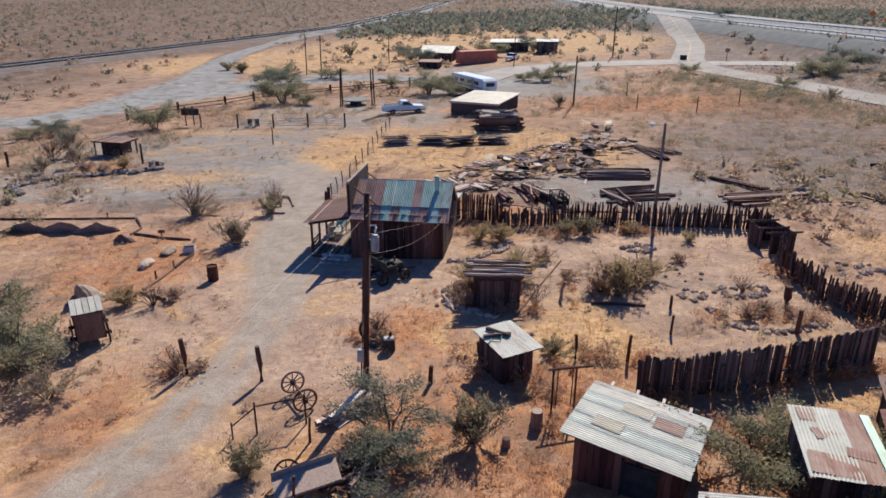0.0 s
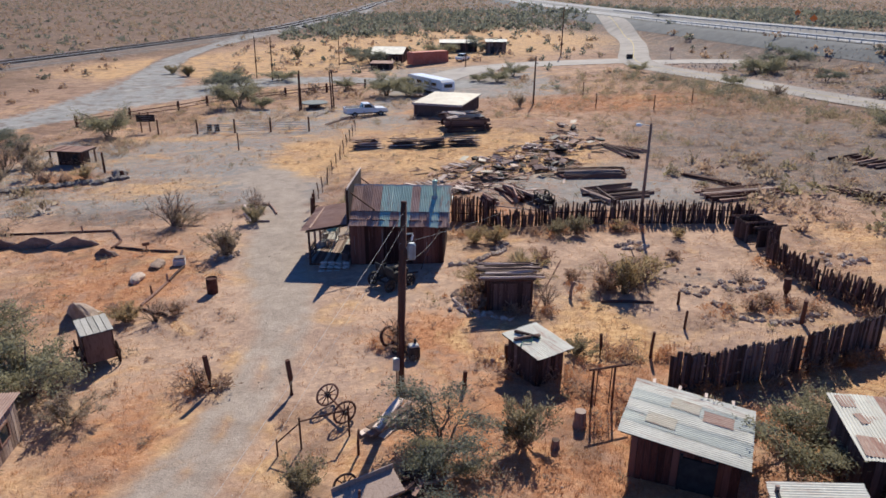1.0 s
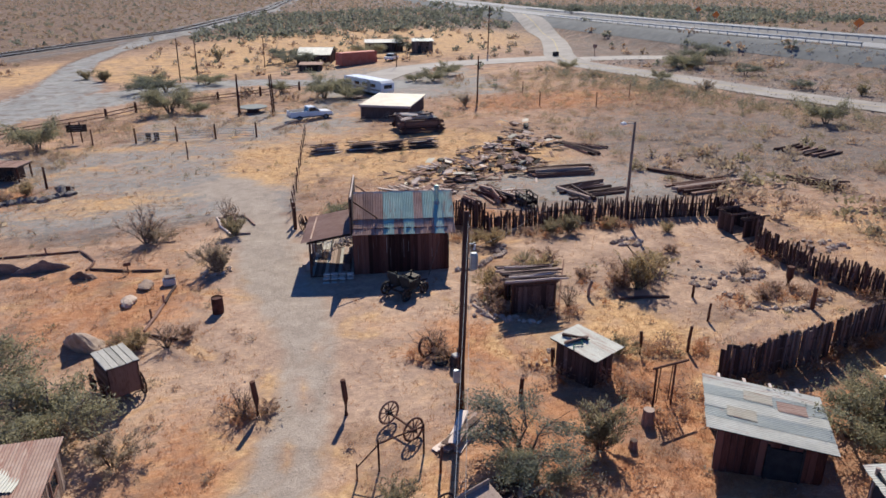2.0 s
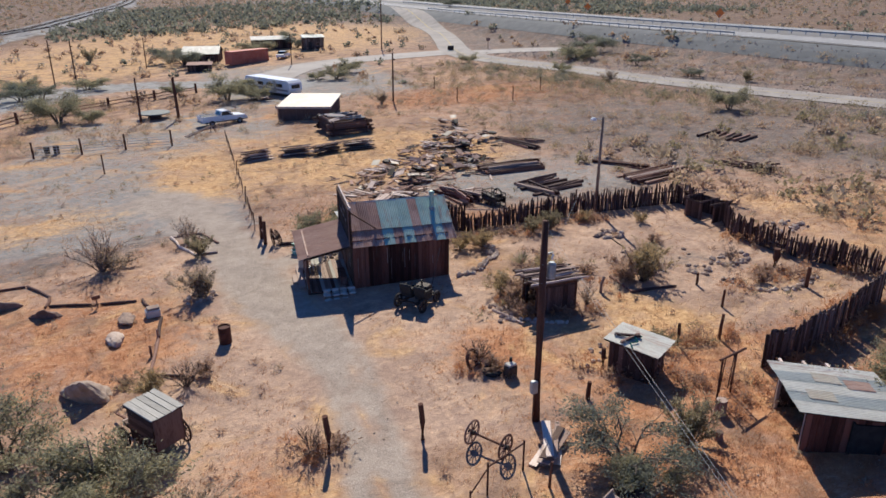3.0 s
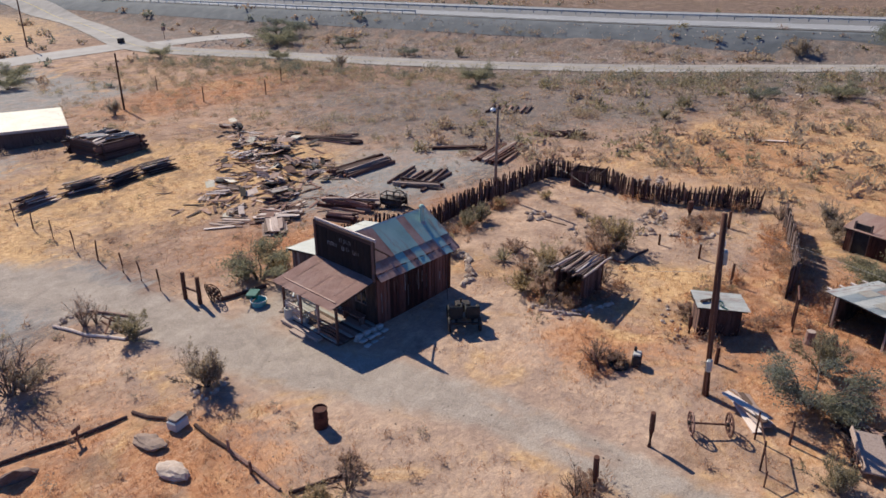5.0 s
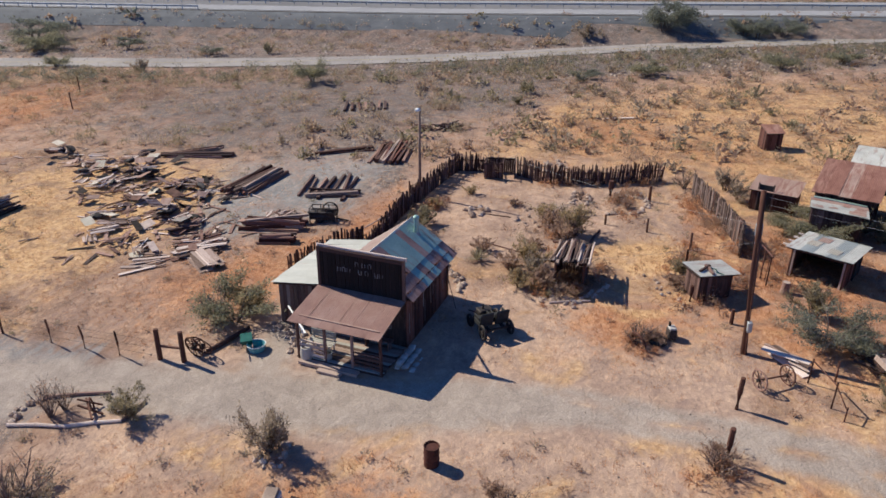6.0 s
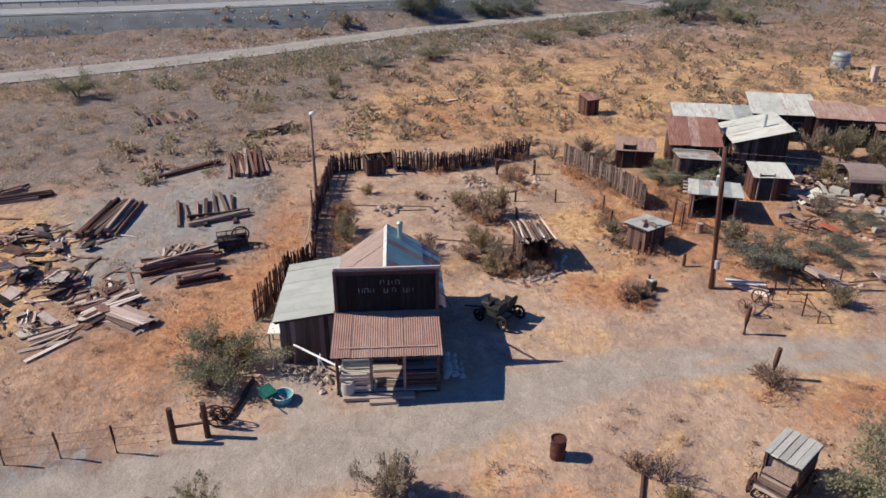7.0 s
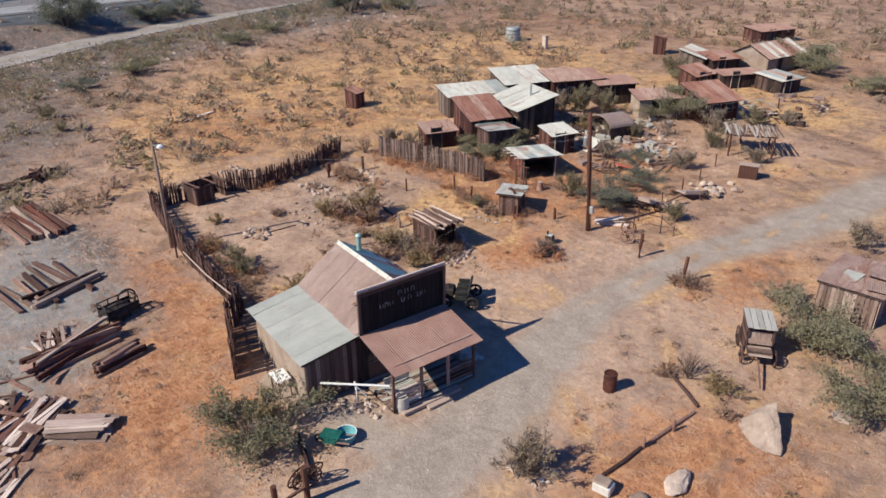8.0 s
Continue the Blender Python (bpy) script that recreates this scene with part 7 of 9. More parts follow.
def rock_mesh(seed, mat, flat=0.7, sub=2):
    """An uneven boulder of about unit radius."""
    bm = bmesh.new()
    bmesh.ops.create_icosphere(bm, subdivisions=sub, radius=1.0)
    o = Vector((seed * 3.7, seed * 1.3, seed * 2.1))
    for v in bm.verts:
        n = noise.noise(v.co * 0.9 + o) * 0.5 + noise.noise(v.co * 2.3 + o) * 0.22 + (noise.noise(v.co * 6 + o) * 0.07 if sub > 2 else 0)
        v.co *= 1 + n
        v.co.z *= flat
    m = bpy.data.meshes.new("rock")
    bm.to_mesh(m)
    bm.free()
    m.materials.append(mat)
    return m


def slab_mesh(seed, mat, lean):
    """A pointed, cracked slab of rock about two wide, one high at its tip."""
    bm = bmesh.new()
    bmesh.ops.create_icosphere(bm, subdivisions=4, radius=1.0)
    o = Vector((seed * 5.1, seed * 2.3, seed * 0.7))
    for v in bm.verts:
        u = max(0.0, v.co.z)
        k = 1 - 0.6 * u
        v.co = Vector((v.co.x * k + lean * u, (v.co.y * 0.8 if v.co.y > 0 else v.co.y * 0.3) * k - 0.4 * u, v.co.z))
        f = noise.noise(v.co * 1.1 + o) * 0.28 + abs(noise.noise(v.co * 2.7 + o)) * 0.2 + noise.noise(v.co * 7 + o) * 0.045
        v.co *= 1 + f
    m = bpy.data.meshes.new("rock")
    bm.to_mesh(m)
    bm.free()
    m.materials.append(mat)
    return m


for x, y, rz, sx, sy, sz, mat, label in (
    (-18.9, 32.6, -42, 1.25, 1.05, 1.0, stone_white, "large pale boulder with a pointed top"),
    (-21.4, 42.4, -25, 0.8, 0.6, 0.55, stone_red, "sunbleached boulder in rusty grass"), (-24.3, 44.5, 4, 1.6, 0.6, 0.75, stone_red, "long low rock in rusty grass"), (-26.9, 44.8, -4, 1.7, 0.6, 0.7, stone_red, "long low rock in rusty grass"), (-29.6, 45.0, 2, 1.7, 0.6, 0.7, stone_red, "long low rock in rusty grass"), (-20.8, 29.4, 20, 0.45, 0.5, 0.2, stone_white, "pale stone lying in rusty grass")):
    bl = new("boulder", slab_mesh(int(-x * 10) % 17, mat, 0.2))
    bl.matrix_basis = at(x, y, rz, 0.03) @ Matrix.Diagonal((sx, sy, sz, 1))
    tagged(bl, label, "rock")
for x, y, sx, sy, sz in ((-17.4, 39.9, 0.4, 0.8, 0.28), (-17.85, 37.6, 0.38, 0.75, 0.28)):
    bl = new("boulder", rock_mesh(int(-y * 3) % 23, stone_pale, 0.8, 3))
    bl.matrix_basis = at(x, y, 8, 0.1) @ Matrix.Diagonal((sx, sy, sz, 1))
    tagged(bl, "narrow sunbleached rock in the west bed", "rock")
STONES = [rock_mesh(20 + i, stone_pale, 0.65, 1) for i in range(5)] + [rock_mesh(30 + i, stone_grey, 0.65, 1) for i in range(3)]


def stone_ring(label, pts, n, r=0.16, jit=0.12, closed=True, grey=False):
    """A border of loose stones along a plan line; each stone a piece."""
    t = thing("stone_border", at(*pts[0]), label, "stone border")
    o = t.matrix_basis.translation
    P = [Vector(p) for p in pts] + ([Vector(pts[0])] if closed else [])
    L = [(b - a).length for a, b in zip(P[:-1], P[1:])]
    tot = sum(L)
    for i in range(n):
        d = tot * (i + rng.uniform(0.2, 0.8)) / n
        k = 0
        while k < len(L) - 1 and d > L[k]:
            d -= L[k]
            k += 1
        p = P[k].lerp(P[k + 1], min(1, d / L[k])) + Vector((rng.gauss(0, jit), rng.gauss(0, jit)))
        s = r * rng.uniform(0.55, 1.35)
        ob = new("stone", STONES[rng.randrange(5) if not grey else 5 + rng.randrange(3)])
        ob.parent = t
        ob.matrix_basis = pose(p.x - o.x, p.y - o.y, gz(p.x, p.y) - o.z + 0.25 * s, 0, 0, rng.uniform(0, 360)) @ Matrix.Diagonal((s, s * rng.uniform(0.7, 1.1), s, 1))
    return t


def circle(x, y, rx, ry, n=14):
    return [(x + rx * math.cos(6.283 * i / n), y + ry * math.sin(6.283 * i / n)) for i in range(n)]


stone_ring("ring of pale stones round a bush", circle(-13.6, 41.0, 0.75, 0.6), 22, 0.15)
stone_ring("ring of stones in the garden yard", circle(12.0, 31.2, 0.6, 0.5), 18, 0.17)
stone_ring("ring of stones round a bare bush", circle(14.7, 31.5, 1.2, 0.7), 34, 0.18)
stone_ring("heap of pale stones in the garden yard", circle(11.2, 38.3, 0.75, 0.5), 26, 0.2, 0.2)
stone_ring("pale stone edging of a garden bed", [(12.4, 29.6), (12.6, 27.4), (14.6, 26.9), (16.6, 27.6)], 46, 0.17, 0.15, False)
stone_ring("pale stone edging behind the cabin", [(0.3, 36.8), (1.6, 37.3), (3.0, 38.6), (3.8, 40.2), (3.0, 41.4)], 62, 0.2, 0.12, False)
stone_ring("pale stones before the pole-roofed hut", [(0.0, 32.6), (0.1, 30.4), (1.2, 29.6), (2.2, 29.4)], 40, 0.17, 0.2, False)
stone_ring("pale stones round the small shed", [(0.6, 25.4), (2.4, 26.3), (4.2, 26.0)], 18, 0.12, 0.35, False)
stone_ring("low grey stone wall round a grassy mound", [(-36.0, 55.4), (-38.2, 57.6), (-36.5, 61.0), (-32.4, 62.0), (-29.6, 62.6), (-27.8, 64.2), (-29.4, 66.6)], 170, 0.36, 0.16, False, True)
stone_ring("stones along the log planter", [(-12.7, 52.5), (-13.7, 53.0), (-14.65, 52.6)], 14, 0.15, 0.08, False)
stone_ring("scattered pale stones at the porch corner", [(-4.8, 45.2), (-6.0, 43.6), (-7.2, 43.0)], 40, 0.16, 0.22, False)
stone_ring("pale stones in the garden yard", [(8.4, 35.4), (10.4, 34.4), (12.4, 34.6), (13.0, 33.0)], 16, 0.13, 0.4, False)
stone_ring("pale heap of stones behind the stake fence", circle(22.0, 34.0, 0.9, 0.5), 26, 0.18, 0.35)
stone_ring("pale heap of stones beside the driveway", circle(-4.3, 15.6, 0.7, 0.5), 22, 0.12, 0.2)
stone_ring("pale stones scattered among the shacks", [(9, 8), (4, 4), (2, 8), (0, 5)], 50, 0.2, 1.2, False)


# drum
def drum(x, y, label, mat, r=0.29, h=0.88):
    t = thing("oil_drum", at(x, y), label, "drum")
    prof = [(0, 0), (r, 0), (r, 0.02)]
    for z in (h / 3, 2 * h / 3):
        prof += [(r, z - 0.025), (r + 0.018, z), (r, z + 0.025)]
    prof += [(r, h - 0.02), (r + 0.012, h), (r - 0.03, h), (r - 0.03, h - 0.05), (0, h - 0.05)]
    part("body", Geo().lathe(prof, 20), mat, t)
    part("rim", Geo().ring(r, 0.016, 20, 5, pose(0, 0, h)), rust_metal, t)
    return t


drum(-12.98, 34.9, "rusty red-brown oil drum standing alone", barrel_rust)
drum(8.2, 11.0, "rusty drum beside the shed", barrel_rust)
cn = thing("barrel", at(-7.62, 42.35), "pale concrete barrel at the porch corner", "barrel")
part("body", Geo().lathe([(0, 0), (0.27, 0), (0.31, 0.35), (0.28, 0.75), (0.22, 0.75), (0.22, 0.68), (0, 0.68)], 18), concrete, cn)
pl = thing("bucket", at(-7.6, 41.3), "dark metal bucket by the porch step", "bucket")
part("body", Geo().lathe([(0, 0), (0.16, 0), (0.2, 0.55), (0.18, 0.55), (0.15, 0.05), (0, 0.05)], 14), steel_grey, pl)
part("handle", Geo().ring(0.2, 0.012, 16, 4, pose(0, 0, 0.55, 70, 0, 0)), iron_dark, pl)


# spoked wheels
def spoked(parent, m, R=0.52, mat=wood_brown, spokes=10, rim=0.045):
    w = part("wheel", Geo().ring(R, rim, 28, 6, m @ Matrix.Diagonal((1, 1, 0.8, 1))), mat, parent)
    part("hub", Geo().cyl(m @ Vector((0, 0, -0.12)), m @ Vector((0, 0, 0.12)), 0.085, None, 10), iron_dark, w)
    for i in range(spokes):
        a = 6.283 * i / spokes
        part("spoke", Geo().cyl(m @ Vector((0.07 * math.cos(a), 0.07 * math.sin(a), 0)), m @ Vector((R * math.cos(a), R * math.sin(a), 0)), 0.026, 0.02, 5), mat, w)
    return w


ax = thing("wagon_axle", pose(-5.5, 22.02, gz(-5.5, 22.02), 0, 0, math.degrees(math.atan2(-1.2, 0.7))), "pair of old spoked wagon wheels on an iron axle", "wagon wheels")
part("axle", Geo().cyl((-0.75, 0, 0.46), (0.75, 0, 0.46), 0.04), rust_metal, ax)
for x in (-0.7, 0.7):
    spoked(ax, pose(x, 0, 0.46, 0, 90, 0), 0.43)

# roofed wagon
wg = thing("covered_wagon", pose(-16.25, 27.8, gz(-16.25, 27.8), 0, 0, 31), "old wooden buggy with a flat bleached plank roof", "wagon")
part("bed", Geo().box(1.05, 2.2, 0.14, pose(0, 0.1, 0.72)), boards_far, wg)
for x in (-0.56, 0.56):
    s = part("side", Geo().box(0.05, 1.55, 1.25, pose(x, -0.2, 1.02)), boards_far, wg, "dark side panel")
    for i in range(6):
        lay(plank_mesh(wood_dark, i % 4), "plank", s, (x * 1.06, -0.98, 0.5 + i * 0.21), (x * 1.06, 0.58, 0.5 + i * 0.21), 0.03, 0.2)
part("back_panel", Geo().box(1.1, 0.05, 1.25, pose(0, -0.98, 1.05)), wood_dark, wg)
part("seat", Geo().box(1.0, 0.4, 0.08, pose(0, 0.6, 1.05)).box(1.0, 0.05, 0.4, pose(0, 0.4, 1.28)), wood_grey, wg)
for i in range(5):
    lay(plank_mesh(wood_grey, i % 4), "plank", wg, (-0.5, 0.75 + 0.14 * i, 0.85 - 0.03 * i), (0.5, 0.78 + 0.13 * i, 0.83 - 0.03 * i), 0.11, 0.04)
for x in (-0.55, 0.55):
    for y in (-0.95, 0.55):
        part("post", Geo().box(0.05, 0.05, 1.0, pose(x, y, 1.24)), wood_brown, wg)
rf = part("roof", Geo().box(1.3, 1.75, 0.05, pose(0, -0.2, 1.74)), boards_far, wg, "bleached plank roof")
for i in range(5):
    lay(plank_mesh(wood_ash, i % 4), "plank", rf, (-0.52 + 0.26 * i, -1.1, 1.79), (-0.52 + 0.26 * i, 0.7, 1.79), 0.24, 0.035)
for x in (-0.72, 0.72):
    spoked(wg, pose(x, -0.65, 0.5, 0, 90, 0), 0.46, wood_dark)
    spoked(wg, pose(x, 0.85, 0.4, 0, 90, 0), 0.36, wood_dark)
part("axle", Geo().cyl((-0.75, -0.65, 0.5), (0.75, -0.65, 0.5), 0.035).cyl((-0.75, 0.85, 0.4), (0.75, 0.85, 0.4), 0.035), iron_dark, wg)
part("tongue", Geo().bar((0, 1.0, 0.4), (0.1, 2.9, 0.1), 0.07), wood_brown, wg)

# farm machine by the cabin
fm = thing("farm_machine", pose(-3.35, 34.55, gz(-3.35, 34.55), 0, 0, 38), "rusty old farm machine with iron wheels", "farm machine")
part("chassis", Geo().bar((-0.8, -0.4, 0.42), (0.9, -0.4, 0.42), 0.12).bar((-0.8, 0.4, 0.42), (0.9, 0.4, 0.42), 0.12).bar((-0.7, -0.65, 0.4), (-0.7, 0.65, 0.4), 0.09).bar((0.6, -0.65, 0.4), (0.6, 0.65, 0.4), 0.09), iron_dark, fm)
for y in (-0.42, 0.42):
    seat = part("seat", Geo().box(0.7, 0.7, 0.34, pose(-0.1, y, 0.64), 0.06), plastic_dark, fm, "dark worn square seat")
    part("backrest", Geo().box(0.14, 0.7, 0.55, pose(-0.48, y, 0.98, 0, -12, 0), 0.05), plastic_dark, seat)
    for k in (-0.32, 0.32):
        part("armrest", Geo().box(0.6, 0.09, 0.22, pose(-0.1, y + k, 0.9), 0.03), plastic_dark, seat)
part("engine", Geo().box(0.55, 0.75, 0.42, pose(0.6, 0, 0.68), 0.05).cyl((0.6, 0.1, 0.85), (0.6, 0.1, 1.12), 0.05), iron_dark, fm)
for x, R in ((-0.7, 0.36), (0.7, 0.32)):
    for y in (-0.74, 0.74):
        wheel = part("wheel", Geo().ring(R - 0.05, 0.07, 20, 6, pose(x, y, R, 90, 0, 0)), iron_dark, fm)
        part("hub", Geo().cyl((x, y - 0.06, R), (x, y + 0.06, R), 0.12, None, 10).bar((x - R + 0.06, y, R), (x + R - 0.06, y, R), 0.05).bar((x, y, 0.06), (x, y, 2 * R - 0.06), 0.05), iron_dark, wheel)
part("drawbar", Geo().bar((0.8, 0, 0.4), (2.0, 0.2, 0.12), 0.06), rust_metal, fm)

# old iron round a bush
wr = thing("iron_wheel", at(-3.55, 27.5, 20), "rusty iron wheel leaning in dry brush", "wheel")
part("rim", Geo().ring(0.42, 0.07, 22, 6, pose(0, 0, 0.36, 72, 0, 20)), rust_metal, wr)
eb = thing("engine_block", at(-2.5, 26.0, 15), "old engine block with a pale top standing in grass", "engine block")
part("body", Geo().box(0.5, 0.4, 0.55, pose(0, 0, 0.28), 0.05), iron_dark, eb)
part("cover", Geo().box(0.42, 0.34, 0.1, pose(0, 0, 0.6), 0.03), concrete, eb)
part("flue", Geo().cyl((0.1, 0.1, 0.6), (0.1, 0.1, 0.85), 0.06), iron_dark, eb)
tire = thing("tyre", at(-3.0, 26.6), "old black tyre lying in dry brush", "tyre")
part("body", Geo().ring(0.34, 0.11, 20, 7, pose(0, 0, 0.11)), plastic_dark, tire)

# rusty pipe gate by the track
gt = thing("pipe_gate", pose(-6.55, 19.97, gz(-6.5, 20)), "rusty iron pipe frame of an old gate", "gate")
part("upright", Geo().cyl((0, 0, -0.1), (0, 0, 1.25), 0.035), rust_metal, gt)
part("upright", Geo().cyl((1.6, 0.55, -0.1), (1.6, 0.55, 1.25), 0.035), rust_metal, gt)
part("upright", Geo().cyl((-0.75, -0.3, -0.1), (-0.75, -0.3, 0.65), 0.03), rust_metal, gt)
part("rail", Geo().cyl((0, 0, 1.1), (1.6, 0.55, 1.15), 0.03).cyl((0, 0, 1.05), (-0.75, -0.3, 0.5), 0.025), rust_metal, gt)
sw = thing("goalpost_stand", pose(4.13, 21.0, gz(4.1, 21.0), 0, 0, 11), "rusty goalpost-shaped iron frame", "frame")
for x in (-0.42, 0.42):
    part("upright", Geo().cyl((x, 0, -0.1), (x, 0, 1.75), 0.04), rust_metal, sw)
part("crossbar", Geo().cyl((-0.6, 0, 1.75), (1.0, 0, 1.75), 0.045), rust_metal, sw)
part("inner_bar", Geo().cyl((-0.25, 0, 1.7), (-0.25, 0.05, 0.2), 0.02).cyl((0.3, 0, 1.7), (0.3, 0.05, 0.2), 0.02), rust_metal, sw)
for x, y, h, r in ((3.1, 20.1, 0.62, 0.2), (1.97, 18.96, 0.32, 0.13)):
    st = thing("stump", at(x, y), "cut tree stump with a pale top", "stump")
    part("trunk", Geo().lathe([(0, 0), (r * 1.3, 0), (r * 1.05, h * 0.4), (r, h)], 12), wood_brown, st)
    part("cut_face", Geo().lathe([(0, h), (r * 0.98, h), (r * 0.98, h - 0.03)], 12), wood_grey, st)


# loose timber
def timber(name, label, x, y, rz, n, L, w, rise=0.09, mats=(wood_brown,), thick=0.09, jit=6, lenv=0.25, cat="timber pile", layers=3, sk=0.2, flat=None):
    """A pile of boards lying roughly side by side, each a piece."""
    t = thing(name, at(x, y, rz), label, cat)
    o = t.matrix_basis
    per = max(1, n // layers)
    flat = name in ("board_pile", "scrap_heap") if flat is None else flat
    k = 0
    for l in range(layers):
        for i in range(per):
            u = (i + 0.5) / per - 0.5
            yy = u * w * (1 - 0.22 * l) + rng.uniform(-0.04, 0.04)
            ll = L * rng.uniform(1 - lenv, 1)
            sx = rng.uniform(-sk, sk)
            a = radians(rng.uniform(-jit, jit))
            dx, dy = math.cos(a) * ll / 2, math.sin(a) * ll / 2
            z = 0.04 + l * rise + rng.uniform(0, 0.03)
            bw = thick * rng.uniform(0.8, 1.5)
            p, q = Vector((sx - dx, yy - dy, z)), Vector((sx + dx, yy + dy, z + rng.uniform(-0.02, 0.06)))
            for e in (p, q):
                wp = o @ e
                e.z += gz(wp.x, wp.y) - o.translation.z
            lay(plank_mesh(mats[k % len(mats)] if rng.random() < 0.6 else rng.choice(mats), rng.randrange(4), "board"), "board", t, p, q, thick * rng.uniform(0.8, 1.7) if flat else thick * rng.uniform(0.7, 1.1), 0.045 if flat else bw, rng.uniform(-12, 12))
            k += 1
    return t


DK, BR, GR, PA, RD = wood_dark, wood_brown, wood_grey, wood_pale, wood_red
timber("log_stack", "stack of long dark brown timbers", 22.8, 48.2, 7, 14, 6.2, 3.2, 0.16, (BR, GR, RD), 0.26, 3, layers=2)
timber("log_stack", "two long crossed timbers beside the stack", 22.4, 52.6, -62, 4, 6.0, 0.8, 0.12, (BR,), 0.2, 9, layers=2)
timber("log_stack", "stack of long red-brown timbers", 13.8, 56.5, -12, 18, 6.0, 2.8, 0.16, (BR, RD, GR, BR), 0.24, 5, layers=3)
timber("log_stack", "loose dark beams lying on grey gravel", 14.0, 50.4, 5, 7, 5.0, 4.2, 0.14, (DK, BR, GR), 0.24, 8, layers=1, sk=0.7)
timber("log_stack", "pale and dark beams lying across", 12.6, 49.4, -78, 6, 4.0, 1.6, 0.14, (GR, PA, DK), 0.22, 12, layers=2)
timber("log_stack", "long dark timbers lying in a row", 18.9, 65.0, -79, 7, 6.6, 0.9, 0.1, (BR, DK), 0.2, 4, layers=2)
timber("log_stack", "row of dark timbers far out in the scrub", 38.0, 56.2, 20, 7, 3.6, 5.0, 0.1, (DK, BR), 0.28, 5, layers=1)
timber("log_stack", "long timbers leaning together on the ground", 20.2, 65.5, -55, 7, 4.4, 0.8, 0.1, (BR, GR), 0.18, 8, layers=2)
timber("log_stack", "stack of brown beams lying in straw", 6.4, 51.1, -80, 20, 4.4, 2.0, 0.15, (BR, RD, GR, BR), 0.17, 14, layers=4)
timber("log_stack", "short stack of brown beams in straw", 4.1, 49.8, -78, 12, 2.4, 0.9, 0.14, (BR, RD, GR), 0.17, 5, layers=4)
timber("board_pile", "pile of bleached boards on the ground", 0.6, 52.7, 52, 15, 2.6, 1.6, 0.13, (PA, PA, GR), 0.27, 5, layers=3)
timber("board_pile", "pile of grey and brown boards", 2.3, 54.2, -60, 34, 3.2, 2.6, 0.1, (BR, RD, DK, PA), 0.19, 20, layers=3)
timber("board_pile", "scattered bleached boards lying on straw", -0.2, 56.2, -70, 9, 2.2, 2.4, 0.04, (PA, GR), 0.16, 25, layers=1, sk=0.6)
timber("board_pile", "fan of loose poles and boards on straw", 7.4, 51.6, 20, 14, 3.2, 2.0, 0.1, (BR, PA, GR), 0.12, 40, layers=2)
JR = random.Random(21)


def scrap_heap(x, y, rx, ry, h, n, L, mats, lumps, label):
    """A mound of broken boards lying in a few bundles, with bent sheets and dark lumps of scrap between them."""
    t = thing("scrap_heap", at(x, y), label, "scrap heap")
    base = t.matrix_basis.translation.z
    turns = [JR.uniform(0, 180) for _ in range(3)]
    k = 0
    while k < n:
        u, v = JR.gauss(0, 0.48), JR.gauss(0, 0.48)
        bundle, ang = JR.randint(2, 5), turns[JR.randrange(3)] + JR.uniform(-15, 15)
        ll, mat = L * JR.uniform(0.35, 0.85), JR.choice(mats)
        ca, sa = math.cos(radians(ang)), math.sin(radians(ang))
        for b in range(bundle):
            px, py = u * rx - sa * 0.17 * b, v * ry + ca * 0.17 * b
            z = gz(x + px, y + py) - base + 0.05 + h * max(0.0, 1 - (u * u + v * v)) * JR.uniform(0.45, 1.0)
            a2 = radians(ang + JR.uniform(-6, 6))
            d = Vector((math.cos(a2), math.sin(a2), JR.uniform(-0.12, 0.12))) * ll * JR.uniform(0.8, 1.0) / 2
            lay(plank_mesh(mat if JR.random() < 0.7 else JR.choice(mats), JR.randrange(4), "board"), "board", t, Vector((px, py, z)) - d, Vector((px, py, z + 0.02)) + d, JR.uniform(0.09, 0.2), 0.045, JR.uniform(-25, 25))
            k += 1
    for i in range(lumps):
        sc = new("scrap", rock_mesh(40 + i, (iron_dark, boards_far, iron_dark, junk_mix)[i % 4], 0.6, 2))
        sc.parent = t
        sc.matrix_basis = pose(JR.gauss(0, 0.5) * rx, JR.gauss(0, 0.5) * ry, 0.15 + 0.5 * h * JR.random(), JR.uniform(-20, 20), JR.uniform(-20, 20), JR.uniform(0, 360)) @ Matrix.Diagonal((JR.uniform(0.3, 0.75), JR.uniform(0.25, 0.5), JR.uniform(0.2, 0.45), 1))
    for i in range(2):
        part("sheet", sheet_mesh(JR.choice((tin_pinkish, tin_ochre)), 0.7, 1.0, i), None, t, "bent tin sheet", pose(JR.gauss(0, 0.4) * rx, JR.gauss(0, 0.4) * ry, 0.12 + h * JR.uniform(0.4, 0.9), JR.uniform(-22, 22), JR.uniform(-22, 22), JR.uniform(0, 360)))
    return t


